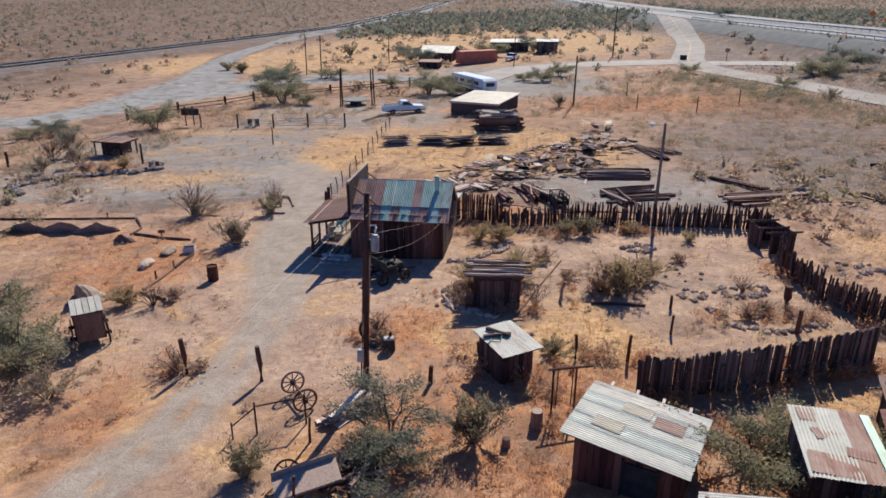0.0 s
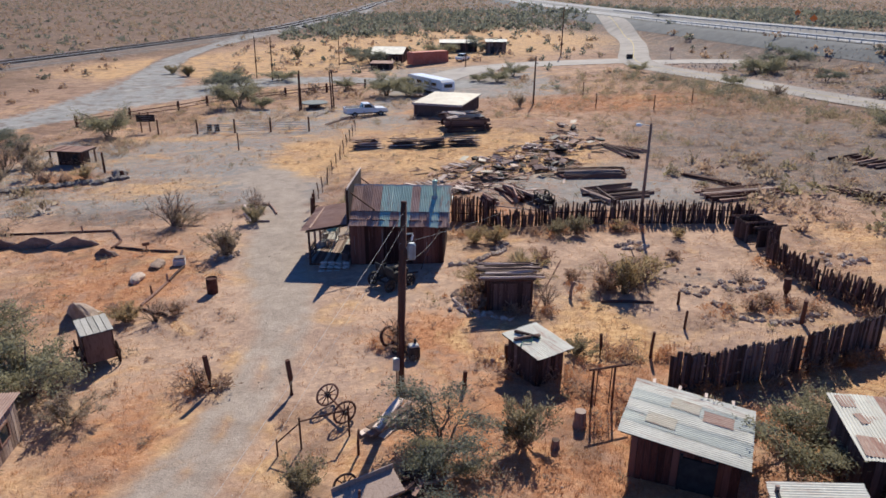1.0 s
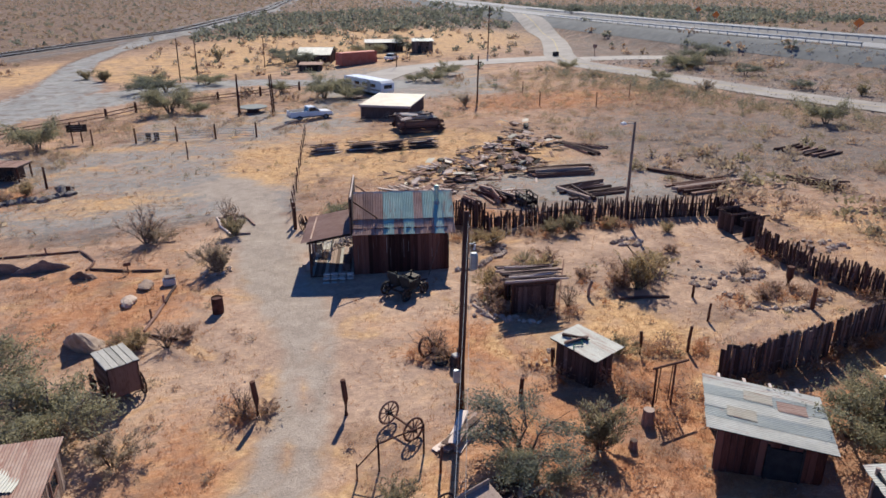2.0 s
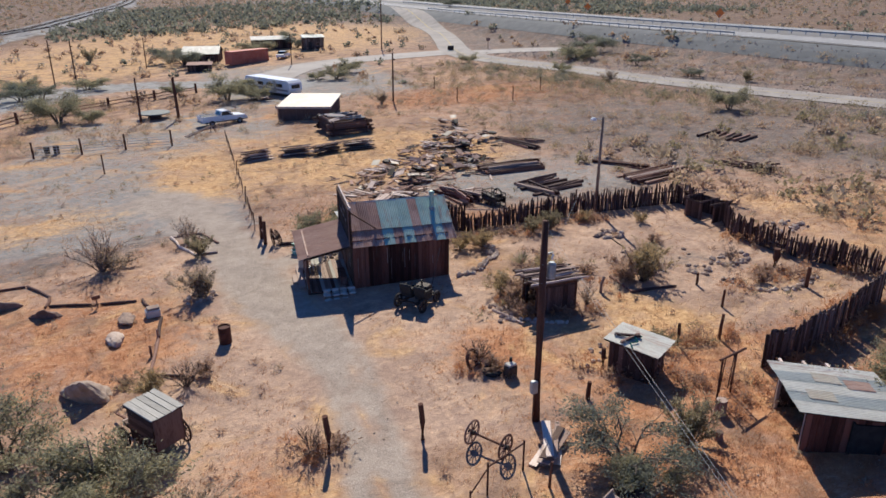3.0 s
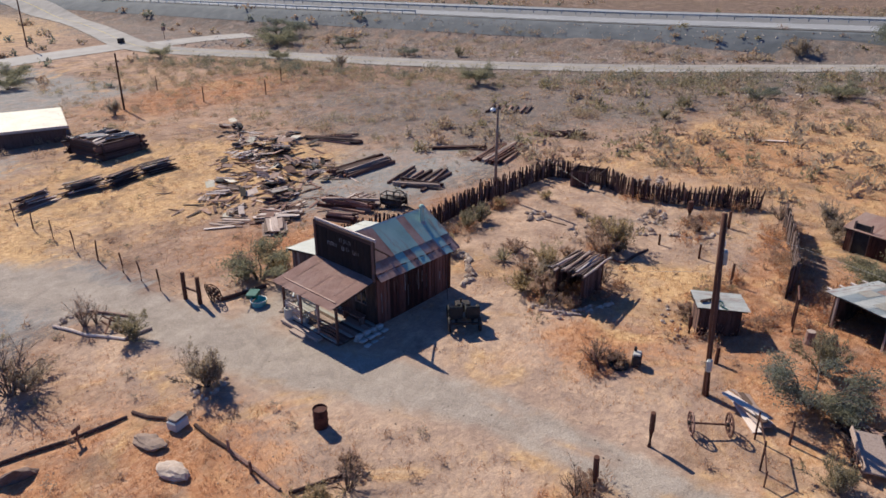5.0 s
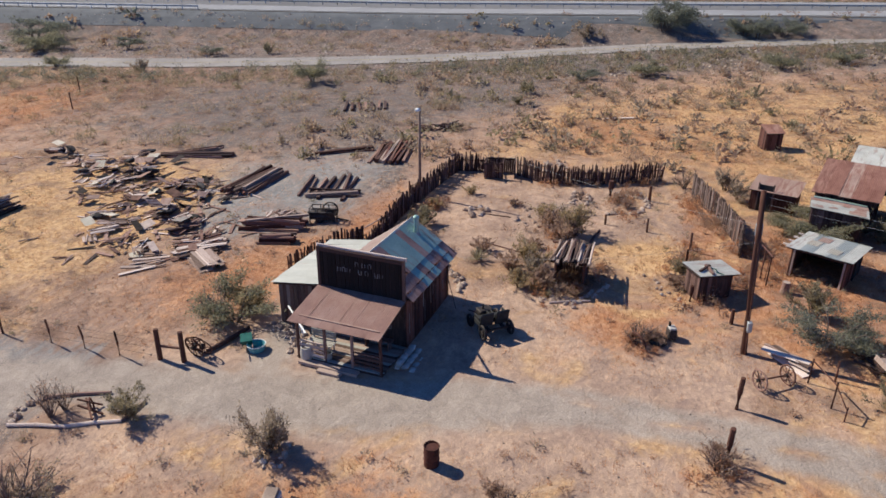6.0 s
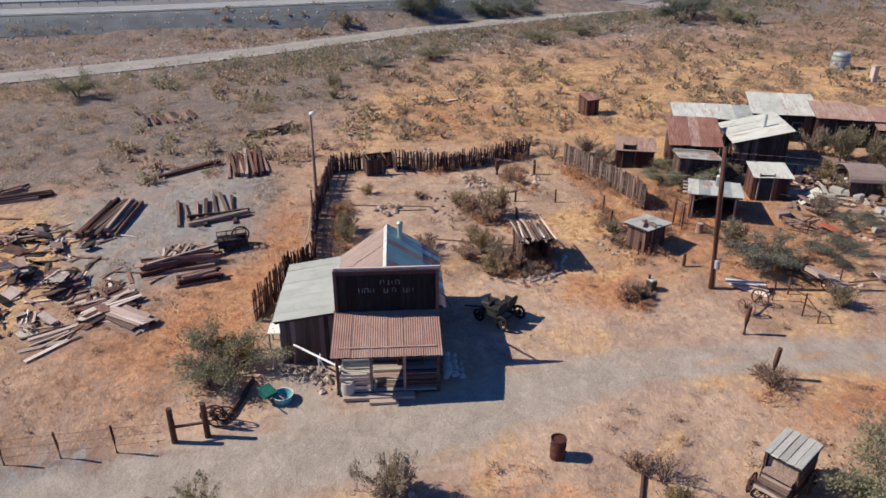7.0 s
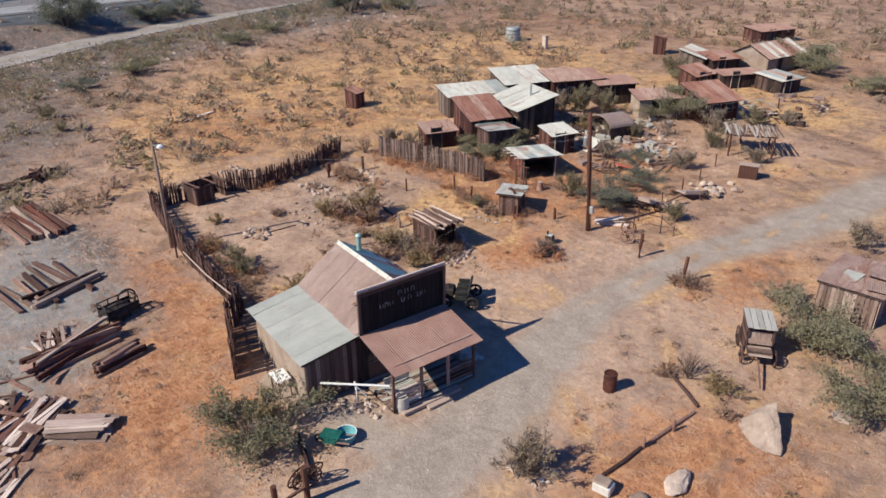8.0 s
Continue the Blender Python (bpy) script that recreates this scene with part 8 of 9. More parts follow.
HEAPS = ((17.2, 77.4, 1.7, 1.2, 0.8, 20, 1.8, (BR, PA, DK, PA), 3), (15.6, 72.8, 1.7, 1.3, 0.7, 24, 2.0, (PA, PA, PA, BR), 1), (17.0, 69.2, 1.3, 1.5, 0.9, 18, 1.8, (DK, BR, PA), 3), (13.2, 70.6, 1.4, 1.2, 0.5, 20, 1.8, (PA, GR, BR), 1),
         (13.7, 66.6, 1.4, 1.6, 0.9, 22, 2.0, (BR, PA, PA, PA), 3), (11.0, 67.6, 1.6, 1.6, 0.5, 24, 2.0, (PA, PA, BR), 1), (12.0, 61.6, 1.5, 1.5, 0.5, 26, 2.5, (GR, PA, GR, BR), 1), (10.4, 58.6, 1.4, 1.1, 0.4, 18, 1.8, (PA, BR, PA), 1),
         (6.2, 63.8, 1.5, 1.2, 0.4, 18, 1.9, (BR, PA, PA), 2), (6.8, 60.0, 1.1, 1.3, 0.9, 20, 1.9, (PA, BR, GR), 3), (4.0, 62.2, 1.9, 1.6, 0.3, 26, 2.3, (PA, PA, GR), 0), (5.2, 57.5, 1.4, 1.2, 0.6, 30, 2.2, (BR, DK, BR, PA), 2), (1.6, 57.6, 1.8, 1.6, 0.15, 12, 1.9, (PA, GR), 0), (9.2, 63.2, 1.4, 1.4, 0.4, 18, 1.8, (BR, PA, PA), 1))
for hp in HEAPS:
    dark = DK in hp[7]
    scrap_heap(*hp, "tangled heap of dark scrap and broken boards" if dark else "loose heap of bleached broken boards and tin")
g = [Geo(), Geo(), Geo()]
for i in range(90):
    hx, hy = HEAPS[i % len(HEAPS)][:2]
    x, y = hx + JR.gauss(0, 1.9), hy + JR.gauss(0, 1.7)
    a, L = JR.uniform(0, 6.28), JR.uniform(0.4, 1.7)
    z = gz(x, y) + 0.05
    d = Vector((math.cos(a), math.sin(a), JR.uniform(-0.04, 0.06))) * L / 2
    g[JR.choice((0, 0, 0, 1, 2))].bar(Vector((x, y, z)) - d, Vector((x, y, z + 0.03)) + d, JR.uniform(0.08, 0.22), 0.035)
for gg, mat, lab in zip(g, (surface("strewn_pale_boards", [(0.28, 0.19, 0.15), (0.46, 0.345, 0.28), (0.68, 0.55, 0.455)], 2, 14, 0.9, 0, 0.3, island=True, vary=1.2), surface("strewn_brown_boards", [(0.08, 0.042, 0.03), (0.20, 0.11, 0.08), (0.36, 0.235, 0.18)], 2, 14, 0.9, 0, 0.3, island=True, vary=1.2), wood_weather), ("bleached broken boards strewn between the heaps", "brown broken boards strewn between the heaps", "charred broken boards strewn between the heaps")):
    tagged(part("strewn_boards", gg, mat, None), lab, "boards", kind="stuff")
JUNK = [(6.0, 8.4), (3.2, 5.4), (8.6, 6.0), (1.0, 8.0), (4.6, 11.6), (9.6, 9.8), (6.2, 2.6), (10.6, 5.0), (-1.8, -8.0), (2.2, -9.5), (-0.5, -16), (6.4, -9.4)]
g = [Geo(), Geo(), Geo()]
for i in range(170):
    hx, hy = ((12.6, 66.5), (12.0, 61.8), (9.7, 58.2), (7.2, 60.2), (2.8, 59.4), (8.9, 66.6), (14.7, 68.4), (5.2, 57.2), (10.6, 63.6), (3.6, 55.0))[i % 10]
    x, y = hx + JR.gauss(0, 1.7), hy + JR.gauss(0, 1.5)
    near = math.hypot(x - hx, y - hy)
    a, L = JR.uniform(0, 6.28), JR.uniform(0.5, 2.3)
    z = gz(x, y) + 0.04 + max(0, 0.45 - 0.22 * near) * JR.random()
    d = Vector((math.cos(a), math.sin(a), JR.uniform(-0.1, 0.14))) * L / 2
    g[JR.choice((0, 1, 2, 1, 1))].bar(Vector((x, y, z)) - d, Vector((x, y, z + 0.03)) + d, JR.uniform(0.1, 0.26), 0.035)
for i in range(34):
    hx, hy = ((12.6, 66.5), (12.0, 61.8), (9.7, 58.2), (7.2, 60.2), (3.6, 56.4), (8.9, 66.6), (14.7, 68.4))[i % 7]
    x, y = hx + JR.gauss(0, 1.5), hy + JR.gauss(0, 1.3)
    g[JR.choice((0, 0, 1, 2))].box(JR.uniform(0.5, 1.3), JR.uniform(0.35, 0.8), 0.04, pose(x, y, gz(x, y) + JR.uniform(0.2, 0.5), JR.uniform(-18, 18), JR.uniform(-18, 18), JR.uniform(0, 180)))
for k, (gg, mat, lab) in enumerate(zip(g, (surface("strewn_pale_boards", [(0.28, 0.19, 0.15), (0.46, 0.345, 0.28), (0.68, 0.55, 0.455)], 2, 14, 0.9, 0, 0.3, island=True, vary=1.2), surface("strewn_brown_boards", [(0.08, 0.042, 0.03), (0.20, 0.11, 0.08), (0.36, 0.235, 0.18)], 2, 14, 0.9, 0, 0.3, island=True, vary=1.2), boards_far), ("bleached broken boards strewn between the heaps", "brown broken boards strewn between the heaps", "charred broken boards strewn between the heaps"))):
    tagged(part("strewn_boards", gg, mat, None), lab, "boards", kind="stuff")
g = [Geo(), Geo(), Geo()]
for i in range(280):
    hx, hy = JUNK[i % len(JUNK)]
    x, y = hx + JR.gauss(0, 1.3), hy + JR.gauss(0, 1.2)
    a, L = JR.uniform(0, 6.28), JR.uniform(0.3, 1.6)
    z = gz(x, y) + 0.05 + 0.4 * JR.random() ** 3
    d = Vector((math.cos(a), math.sin(a), JR.uniform(-0.15, 0.25))) * L / 2
    if i % 5 == 0:
        g[i % 3].box(JR.uniform(0.3, 0.9), JR.uniform(0.3, 0.7), JR.uniform(0.2, 0.6), pose(x, y, gz(x, y) + 0.15, JR.uniform(-8, 8), JR.uniform(-8, 8), JR.uniform(0, 90)), 0.03)
    else:
        g[i % 3].bar(Vector((x, y, z)) - d, Vector((x, y, z + 0.05)) + d, JR.uniform(0.08, 0.3), 0.04)
for gg, mat, lab in zip(g, (wood_ash, tin_dull, boards_far), ("bleached boards and boxes strewn among the shacks", "rusty sheets and boxes strewn among the shacks", "dark boards and boxes strewn among the shacks")):
    tagged(part("strewn_scrap", gg, mat, None), lab, "scrap", kind="stuff")
for i, (x, y, mats) in enumerate(((-5.7, 72.9, (PA, BR, GR)), (-1.8, 72.7, (DK, GR, DK, PA)), (1.2, 71.9, (DK, DK, GR)), (4.5, 72.0, (DK, GR, PA)))):
    timber("board_pile", ("pale stack of short boards in straw", "dark stack of charred boards in straw", "dark stack of boards in straw", "dark board stack with pale sheet on top")[i], x, y, (6, -14, 10, -6)[i], 36, 3.0, 1.9, 0.17, mats, 0.17, 9, 0.4, layers=6, sk=0.4)
timber("board_pile", "long pale plank lying in the dry grass", 37.0, 29.7, 104, 2, 4.2, 0.5, 0.05, (PA,), 0.3, 2, layers=1)
timber("brush_heap", "heap of dead branches in the field", 31.3, 45.2, 30, 22, 2.6, 2.0, 0.13, (BR, DK), 0.09, 70, layers=4, cat="brush heap")
timber("brush_heap", "heap of dead branches behind the fence", 30.5, 47.5, 80, 12, 2.2, 1.4, 0.12, (BR, DK), 0.08, 60, layers=3, cat="brush heap")
timber("board_pile", "dark pile of old boards and posts under the tree", -2.9, 17.5, 62, 18, 1.9, 1.6, 0.13, (DK, BR, GR, DK), 0.12, 60, layers=3)
timber("board_pile", "bleached boards piled by the utility pole", -3.5, 21.1, 50, 9, 2.3, 0.7, 0.16, (PA, GR, PA), 0.2, 14, layers=3)
timber("board_pile", "fallen poles beside the driveway fence", -0.6, 9.4, 70, 10, 3.2, 1.6, 0.1, (BR, GR), 0.1, 40, layers=2)
timber("board_pile", "faded red boards lying among the village scrap", 3.0, 6.3, 20, 6, 2.6, 1.0, 0.05, (RD, BR), 0.2, 12, layers=1)
timber("scrap_heap", "scrap timber and rubbish among the shacks", 7.8, 8.2, 40, 24, 1.8, 2.6, 0.12, (DK, BR, GR, PA), 0.12, 80, 0.5, "scrap heap", 3, 0.9)
timber("scrap_heap", "scrap timber and rubbish near the driveway", -0.4, -8.4, 40, 24, 1.8, 2.6, 0.12, (DK, BR, GR, PA), 0.12, 80, 0.5, "scrap heap", 3, 0.9)
timber("scrap_heap", "scrap timber beside the pole fence", 2.2, 13.4, 60, 20, 1.8, 2.2, 0.1, (DK, BR, GR), 0.1, 80, 0.5, "scrap heap", 3, 0.9)
timber("scrap_heap", "rubbish heap at the end of the village", -3.6, -14.0, 60, 24, 1.8, 2.8, 0.12, (DK, GR, PA), 0.12, 80, 0.5, "scrap heap", 3, 0.9)


# weathered shed beside the drive, under loose tin
cp = plank_shed("shed", pose(-19.2, 17.5, gz(-17.8, 19.6) - 0.15, 0, 0, 3), 2.7, 4.3, 1.6, 1.75, "grey weathered plank shed with a loose pinkish tin roof", wood_grey, [[tin_pinkish, tin_white, tin_pinkish, tin_pinkish]], 0.2)
win = part("window", Geo().box(0.07, 0.7, 0.06, pose(2.78, 3.2, 0.75)).box(0.07, 0.7, 0.06, pose(2.78, 3.2, 1.35)).box(0.07, 0.06, 0.6, pose(2.78, 2.86, 1.05)).box(0.07, 0.06, 0.6, pose(2.78, 3.54, 1.05)), wood_brown, cp, "small dark window")
part("pane", Geo().box(0.03, 0.64, 0.56, pose(2.77, 3.2, 1.05)), glass_dark, win)
for i, (x, y, z, rx, ry, rz, mat, w, l) in enumerate(((0.2, 0.5, 1.80, 4, -5, 8, tin_pinkish, 1.2, 1.9), (1.2, 2.2, 1.88, -3, 4, -10, tin_white, 0.9, 1.6), (0.1, 2.6, 1.86, 3, -4, 14, tin_pinkish, 1.0, 1.4))):
    part("loose_sheet", sheet_mesh(mat, w, l, i), None, cp, "loose bent tin sheet", pose(x, y, z, rx, ry, rz))


# old wire crate on wheels
cr = thing("wire_crate", pose(7.95, 48.2, gz(7.95, 48.2), 0, 0, 100), "black iron wire crate machine with a hoop", "machine")
for z in (0.25, 0.6, 0.95):
    part("bar", Geo().bar((-0.85, -0.45, z), (0.85, -0.45, z), 0.05).bar((-0.85, 0.45, z), (0.85, 0.45, z), 0.05).bar((-0.85, -0.45, z), (-0.85, 0.45, z), 0.05).bar((0.85, -0.45, z), (0.85, 0.45, z), 0.05), iron_dark, cr)
for x in (-0.85, -0.28, 0.28, 0.85):
    for y in (-0.45, 0.45):
        part("upright", Geo().bar((x, y, 0), (x, y, 1.0), 0.05), iron_dark, cr)
part("hoop", Geo().ring(0.5, 0.05, 20, 5, pose(-0.5, 0, 0.8, 90, 0, 0)), iron_dark, cr)
for y in (-0.42, 0.42):
    part("panel", Geo().box(1.66, 0.03, 0.5, pose(0, y, 0.45)), iron_dark, cr)
part("tongue", Geo().bar((-0.8, 0, 0.2), (-1.7, 0.15, 0.1), 0.07), iron_dark, cr)
for y in (-0.5, 0.5):
    part("wheel", Geo().ring(0.2, 0.06, 16, 5, pose(0.2, y, 0.2, 90, 0, 0)), iron_dark, cr)
part("load", rock_mesh(55, iron_dark, 0.6, 2), None, cr, "tangle of dark scrap iron", pose(0.1, 0, 0.4) @ Matrix.Diagonal((0.85, 0.46, 0.62, 1)))


# log borders of the west bed
def log(x0, y0, x1, y1, r, label, mat=wood_grey, name="border_log"):
    t = thing(name, pose(x0, y0, 0), label, "log")
    a, b = Vector((0, 0, gz(x0, y0) + r * 0.7)), Vector((x1 - x0, y1 - y0, gz(x1, y1) + r * 0.7))
    c = a.lerp(b, 0.5) + Vector((rng.uniform(-0.1, 0.1), rng.uniform(-0.1, 0.1), 0))
    part("trunk", Geo().tube([a, c, b], [r * 0.8, r * 0.85, r * 0.7], 7), mat, t)
    return t


for x0, y0, x1, y1 in ((-33.2, 48.1, -27.6, 47.8), (-27.5, 47.8, -22.9, 47.6), (-22.8, 47.6, -21.4, 45.2), (-21.4, 45.1, -21.5, 43.7), (-21.3, 43.8, -18.8, 42.7), (-18.7, 42.7, -16.9, 42.2), (-16.6, 42.3, -16.1, 40.7), (-15.7, 39.3, -15.9, 37.0), (-15.95, 36.8, -16.35, 33.6), (-16.3, 33.2, -14.6, 32.2)):
    log(x0, y0, x1, y1, 0.1, "weathered log laid as a border of the west bed", DK if rng.random() < 0.5 else BR)
for (x0, y0), (x1, y1) in zip([(-14.65, 52.6), (-14.2, 50.2), (-13.35, 48.1), (-11.8, 49.8)], [(-14.2, 50.2), (-13.35, 48.1), (-12.0, 47.9), (-12.7, 52.5)]):
    log(x0, y0, x1, y1, 0.1, "bleached log edging of the planter", PA if x0 < -13 else BR)
log(-8.1, 47.3, -5.7, 46.4, 0.14, "dark log lying beside the wheelbarrow", DK)
log(7.2, 32.6, 7.0, 30.4, 0.1, "timber edging of a garden bed", BR)
log(7.0, 30.4, 9.4, 29.9, 0.1, "timber edging of a garden bed", DK)
log(-0.3, 32.0, 0.3, 29.9, 0.08, "pale timber edging before the hut", PA)
log(3.2, 29.2, 6.4, 36.6, 0.05, "long thin pole lying across the yard", BR)
log(10.6, 35.8, 11.0, 38.0, 0.05, "thin dark pole lying in the yard", DK)
for x, y in ((-24.9, 47.6), (-15.95, 36.9), (-16.3, 35.2)):
    wood_post(x, y, 0.55, 0.06, "short weathered post in the log border", BR)
sg = thing("small_sign", at(-18.85, 42.45, 20), "small blank wooden sign on a post", "sign")
part("post", Geo().box(0.06, 0.06, 0.6, pose(0, 0, 0.3)), wood_brown, sg)
part("board", Geo().box(0.42, 0.05, 0.2, pose(0, 0, 0.6)), wood_brown, sg)
bn = thing("concrete_block", at(-16.1, 39.85, 10), "pale square concrete block at the log corner", "block")
part("body", Geo().box(0.7, 0.55, 0.42, pose(0, 0, 0.2), 0.05), concrete, bn)
part("lid", Geo().box(0.62, 0.48, 0.1, pose(0.05, 0.03, 0.46), 0.03), stone_white, bn)
ir = thing("scrap_iron", at(-13.2, 49.6, 40), "rusty old plough iron in the planter", "scrap iron")
part("frame_bar", Geo().bar((-0.8, 0, 0.3), (0.8, 0.2, 0.35), 0.08).bar((-0.3, -0.4, 0.1), (0.2, 0.5, 0.5), 0.07).bar((0.4, -0.4, 0.1), (0.5, 0.5, 0.6), 0.06), rust_metal, ir)
part("disc", Geo().ring(0.3, 0.04, 16, 5, pose(0.3, 0, 0.3, 80, 0, 0)), rust_metal, ir)

# gate with iron wheels and wheelbarrow
for x, y in ((-8.98, 49.28), (-8.95, 48.02)):
    wood_post(x, y, 1.6, 0.12, "thick dark gate post beside the cabin drive", None, 0.03)
gb2 = thing("gate_bar", pose(-8.97, 48.1, gz(-8.97, 48.6)), "weathered bar between the gate posts", "bar")
part("bar", Geo().bar((0, 0, 0.75), (0, 1.1, 0.7), 0.09), wood_brown, gb2)
for i, (x, y, R, rx) in enumerate(((-8.5, 47.7, 0.55, 80), (-8.3, 47.4, 0.5, 70), (-8.1, 47.9, 0.45, 75))):
    t = thing("iron_wheel", at(x, y, -15 + i * 14), "rusty spoked iron wheel leaning on the gate post", "wheel", "iron wheels")
    spoked(t, pose(0, 0, R, 0, rx, 0), R, rust_metal, 8, 0.035)
wb = thing("wheelbarrow", at(-7.2, 45.7, 30), "green wheelbarrow with a pale tub beside it", "wheelbarrow")
part("tray", Geo().prism([(-0.4, 0.55), (0.4, 0.55), (0.25, 0.25), (-0.25, 0.25)], 0.55), paint_green, wb)
part("wheel", Geo().ring(0.17, 0.05, 14, 5, pose(0.55, 0, 0.2, 90, 0, 0)), plastic_dark, wb)
part("handle", Geo().bar((0.5, -0.2, 0.25), (-0.9, -0.28, 0.45), 0.04).bar((0.5, 0.2, 0.25), (-0.9, 0.28, 0.45), 0.04), wood_brown, wb)
tb = thing("tub", at(-7.35, 45.1), "round pale teal tub on the ground", "tub")
part("body", Geo().lathe([(0, 0), (0.36, 0), (0.45, 0.34), (0.42, 0.34), (0.34, 0.05), (0, 0.05)], 22), paint_blue, tb)
part("rim", Geo().ring(0.44, 0.02, 22, 5, pose(0, 0, 0.34)), paint_white, tb)
# white rail and cooler at the lean-to
wp = thing("white_pipe", pose(0, 0, 0), "white pipe rail between lean-to and porch post", "pipe")
part("pipe", Geo().cyl((-4.87, 44.55, 2.0), (-7.13, 42.58, 2.03), 0.05, None, 8), paint_white, wp)
part("leg", Geo().cyl((-4.87, 44.55, gz(-4.87, 44.5) - 0.05), (-4.87, 44.55, 2.0), 0.045), wood_brown, wp)
part("leg", Geo().cyl((-6.0, 43.5, gz(-6, 43.5) - 0.05), (-6.0, 43.5, 2.02), 0.035), paint_white, wp)
part("brace", Geo().cyl((-6.0, 43.5, 1.9), (-6.25, 43.15, 1.3), 0.03).cyl((-6.0, 43.5, 1.7), (-5.75, 43.4, 1.95), 0.05), paint_white, wp)
ck = thing("work_table", at(-3.05, 45.4, -8), "small table with a pale top beside the lean-to", "table")
part("tabletop", Geo().box(0.95, 0.65, 0.06, pose(0, 0, 0.86), 0.015), paint_white, ck)
part("apron", Geo().box(0.84, 0.03, 0.1, pose(0, 0.28, 0.78)).box(0.84, 0.03, 0.1, pose(0, -0.28, 0.78)), wood_brown, ck)
for x in (-0.4, 0.4):
    for y in (-0.26, 0.26):
        part("leg", Geo().box(0.06, 0.06, 0.83, pose(x, y, 0.415)), wood_brown, ck)
wood_post(5.6, 31.2, 0.9, 0.08, "dead snag standing beside the hut", GR, 0.15)

# ---- north field and parking ----
# flat-roofed hut on the mound
ht = thing("open_hut", pose(-35.6, 71.6, gz(-35.6, 71.6), 0, 0, -14), "low dark hut under a flat plank roof", "hut")
part("wall", Geo().box(2.4, 1.6, 1.3, pose(0.2, 0.3, 0.65)), boards_far, ht)
# no hole here: a black piece is painted as the gap's shade
part("window_gap", Geo().box(0.5, 0.06, 0.5, pose(1.0, -0.53, 0.8)), plastic_dark, ht)
part("roof", Geo().box(3.9, 2.4, 0.12, pose(0.35, 0, 1.5)), boards_far, ht)
for i in range(9):
    lay(plank_mesh(wood_brown, i % 4), "plank", ht, (-1.45 + i * 0.43, -1.25, 1.58), (-1.45 + i * 0.43, 1.25, 1.58), 0.4, 0.03)
for x, y in ((2.1, -1.0), (2.1, 1.0), (-1.4, -1.0)):
    part("post", Geo().cyl((x, y, -0.1), (x, y, 1.45), 0.09), pole_wood, ht)
wood_post(-30.5, 66.8, 2.0, 0.11, "thick dark post beside the flat-roofed hut")
wood_post(-28.0, 64.3, 0.7, 0.2, "short dark stump post on the stone wall")
wood_post(-43.5, 66.0, 1.6, 0.14, "dark post at the edge of the lot")
GP = [(-26.6, 86.0), (-22.0, 85.5), (-17.7, 85.5), (-13.0, 84.8)]
for x, y in GP:
    wood_post(x, y, 1.75, 0.11, "dark timber gate post at the parking lot", None, 0, 0, "lot posts")
for (x0, y0), (x1, y1) in zip(GP[:-1], GP[1:]):
    t = thing("pipe_gate", pose(x0, y0, gz(x0, y0)), "grey tubular farm gate", "gate", "farm gates")
    d = Vector((x1 - x0, y1 - y0, 0))
    for z in (0.35, 0.65, 0.95, 1.2):
        part("rail", Geo().cyl(d * 0.06 + Vector((0, 0, z)), d * 0.94 + Vector((0, 0, z)), 0.028), steel_grey, t)
    for k in (0.06, 0.5, 0.94):
        part("upright", Geo().cyl(d * k + Vector((0, 0, 0.3)), d * k + Vector((0, 0, 1.2)), 0.028), steel_grey, t)
for x in (-25.4, -24.5):
    drum(x, 87.2, "dark drum standing behind the gate", iron_dark)
sb = thing("sign_board", at(-33.45, 88.5, 6), "dark board sign on two posts beside the lot", "sign")
for x in (-0.55, 0.45):
    part("post", Geo().cyl((x, 0, -0.1), (x, 0, 2.5), 0.08), pole_wood, sb)
part("board", Geo().box(2.2, 0.08, 0.85, pose(0.1, -0.1, 1.75), 0.02), iron_dark, sb, "dark board with unreadable marks")
for i in range(3):
    part("mark", Geo().box(1.4 - 0.3 * i, 0.012, 0.07, pose(0.1, -0.15, 2.0 - 0.25 * i)), letter_mat, sb)
wood_post(-31.3, 86.2, 1.9, 0.09, "dark post beside the signboard")
# rail fence
RF = [(-44.0, 93.8), (-39.0, 99.2), (-33.9, 104.6), (-31.0, 109.7), (-25.6, 113.4), (-20.1, 117.0), (-13.7, 120.9), (-7.3, 124.7)]
rfn = thing("rail_fence", pose(0, 0, 0), "dark timber rail fence beside the lane", "fence")
for x, y in RF:
    part("post", Geo().cyl((x, y, gz(x, y) - 0.1), (x, y, gz(x, y) + 1.5), 0.2, 0.17, 8), pole_wood, rfn)
for (x0, y0), (x1, y1) in zip(RF[:-1], RF[1:]):
    for z in (0.5, 0.95):
        lay(plank_mesh(wood_brown, 1, "rail"), "rail", rfn, (x0, y0, gz(x0, y0) + z), (x1, y1, gz(x1, y1) + z + rng.uniform(-0.1, 0.1)), 0.16, 0.12)
tbl = thing("round_table", at(-14.2, 104.2), "big round grey table top on a low dark pedestal", "table")
part("top", Geo().lathe([(0, 0.70), (1.95, 0.70), (2.05, 0.76), (2.0, 0.84), (0, 0.86)], 36), apron_top, tbl, "grey-green round top")
part("pedestal", Geo().lathe([(0.9, -0.05), (0.8, 0.3), (0.75, 0.7), (0, 0.7)], 20), wood_dark, tbl)
rmp = thing("log_ramp", at(-9.6, 89.5, 35), "pair of pale poles leaning on a low trestle", "poles")
for i, y in enumerate((-0.25, 0.3)):
    lay(stake_mesh(wood_grey, i, "pole"), "pole", rmp, (-2.0, y, 0.1), (2.0, y * 0.6, 0.75), 0.14, 0.14)
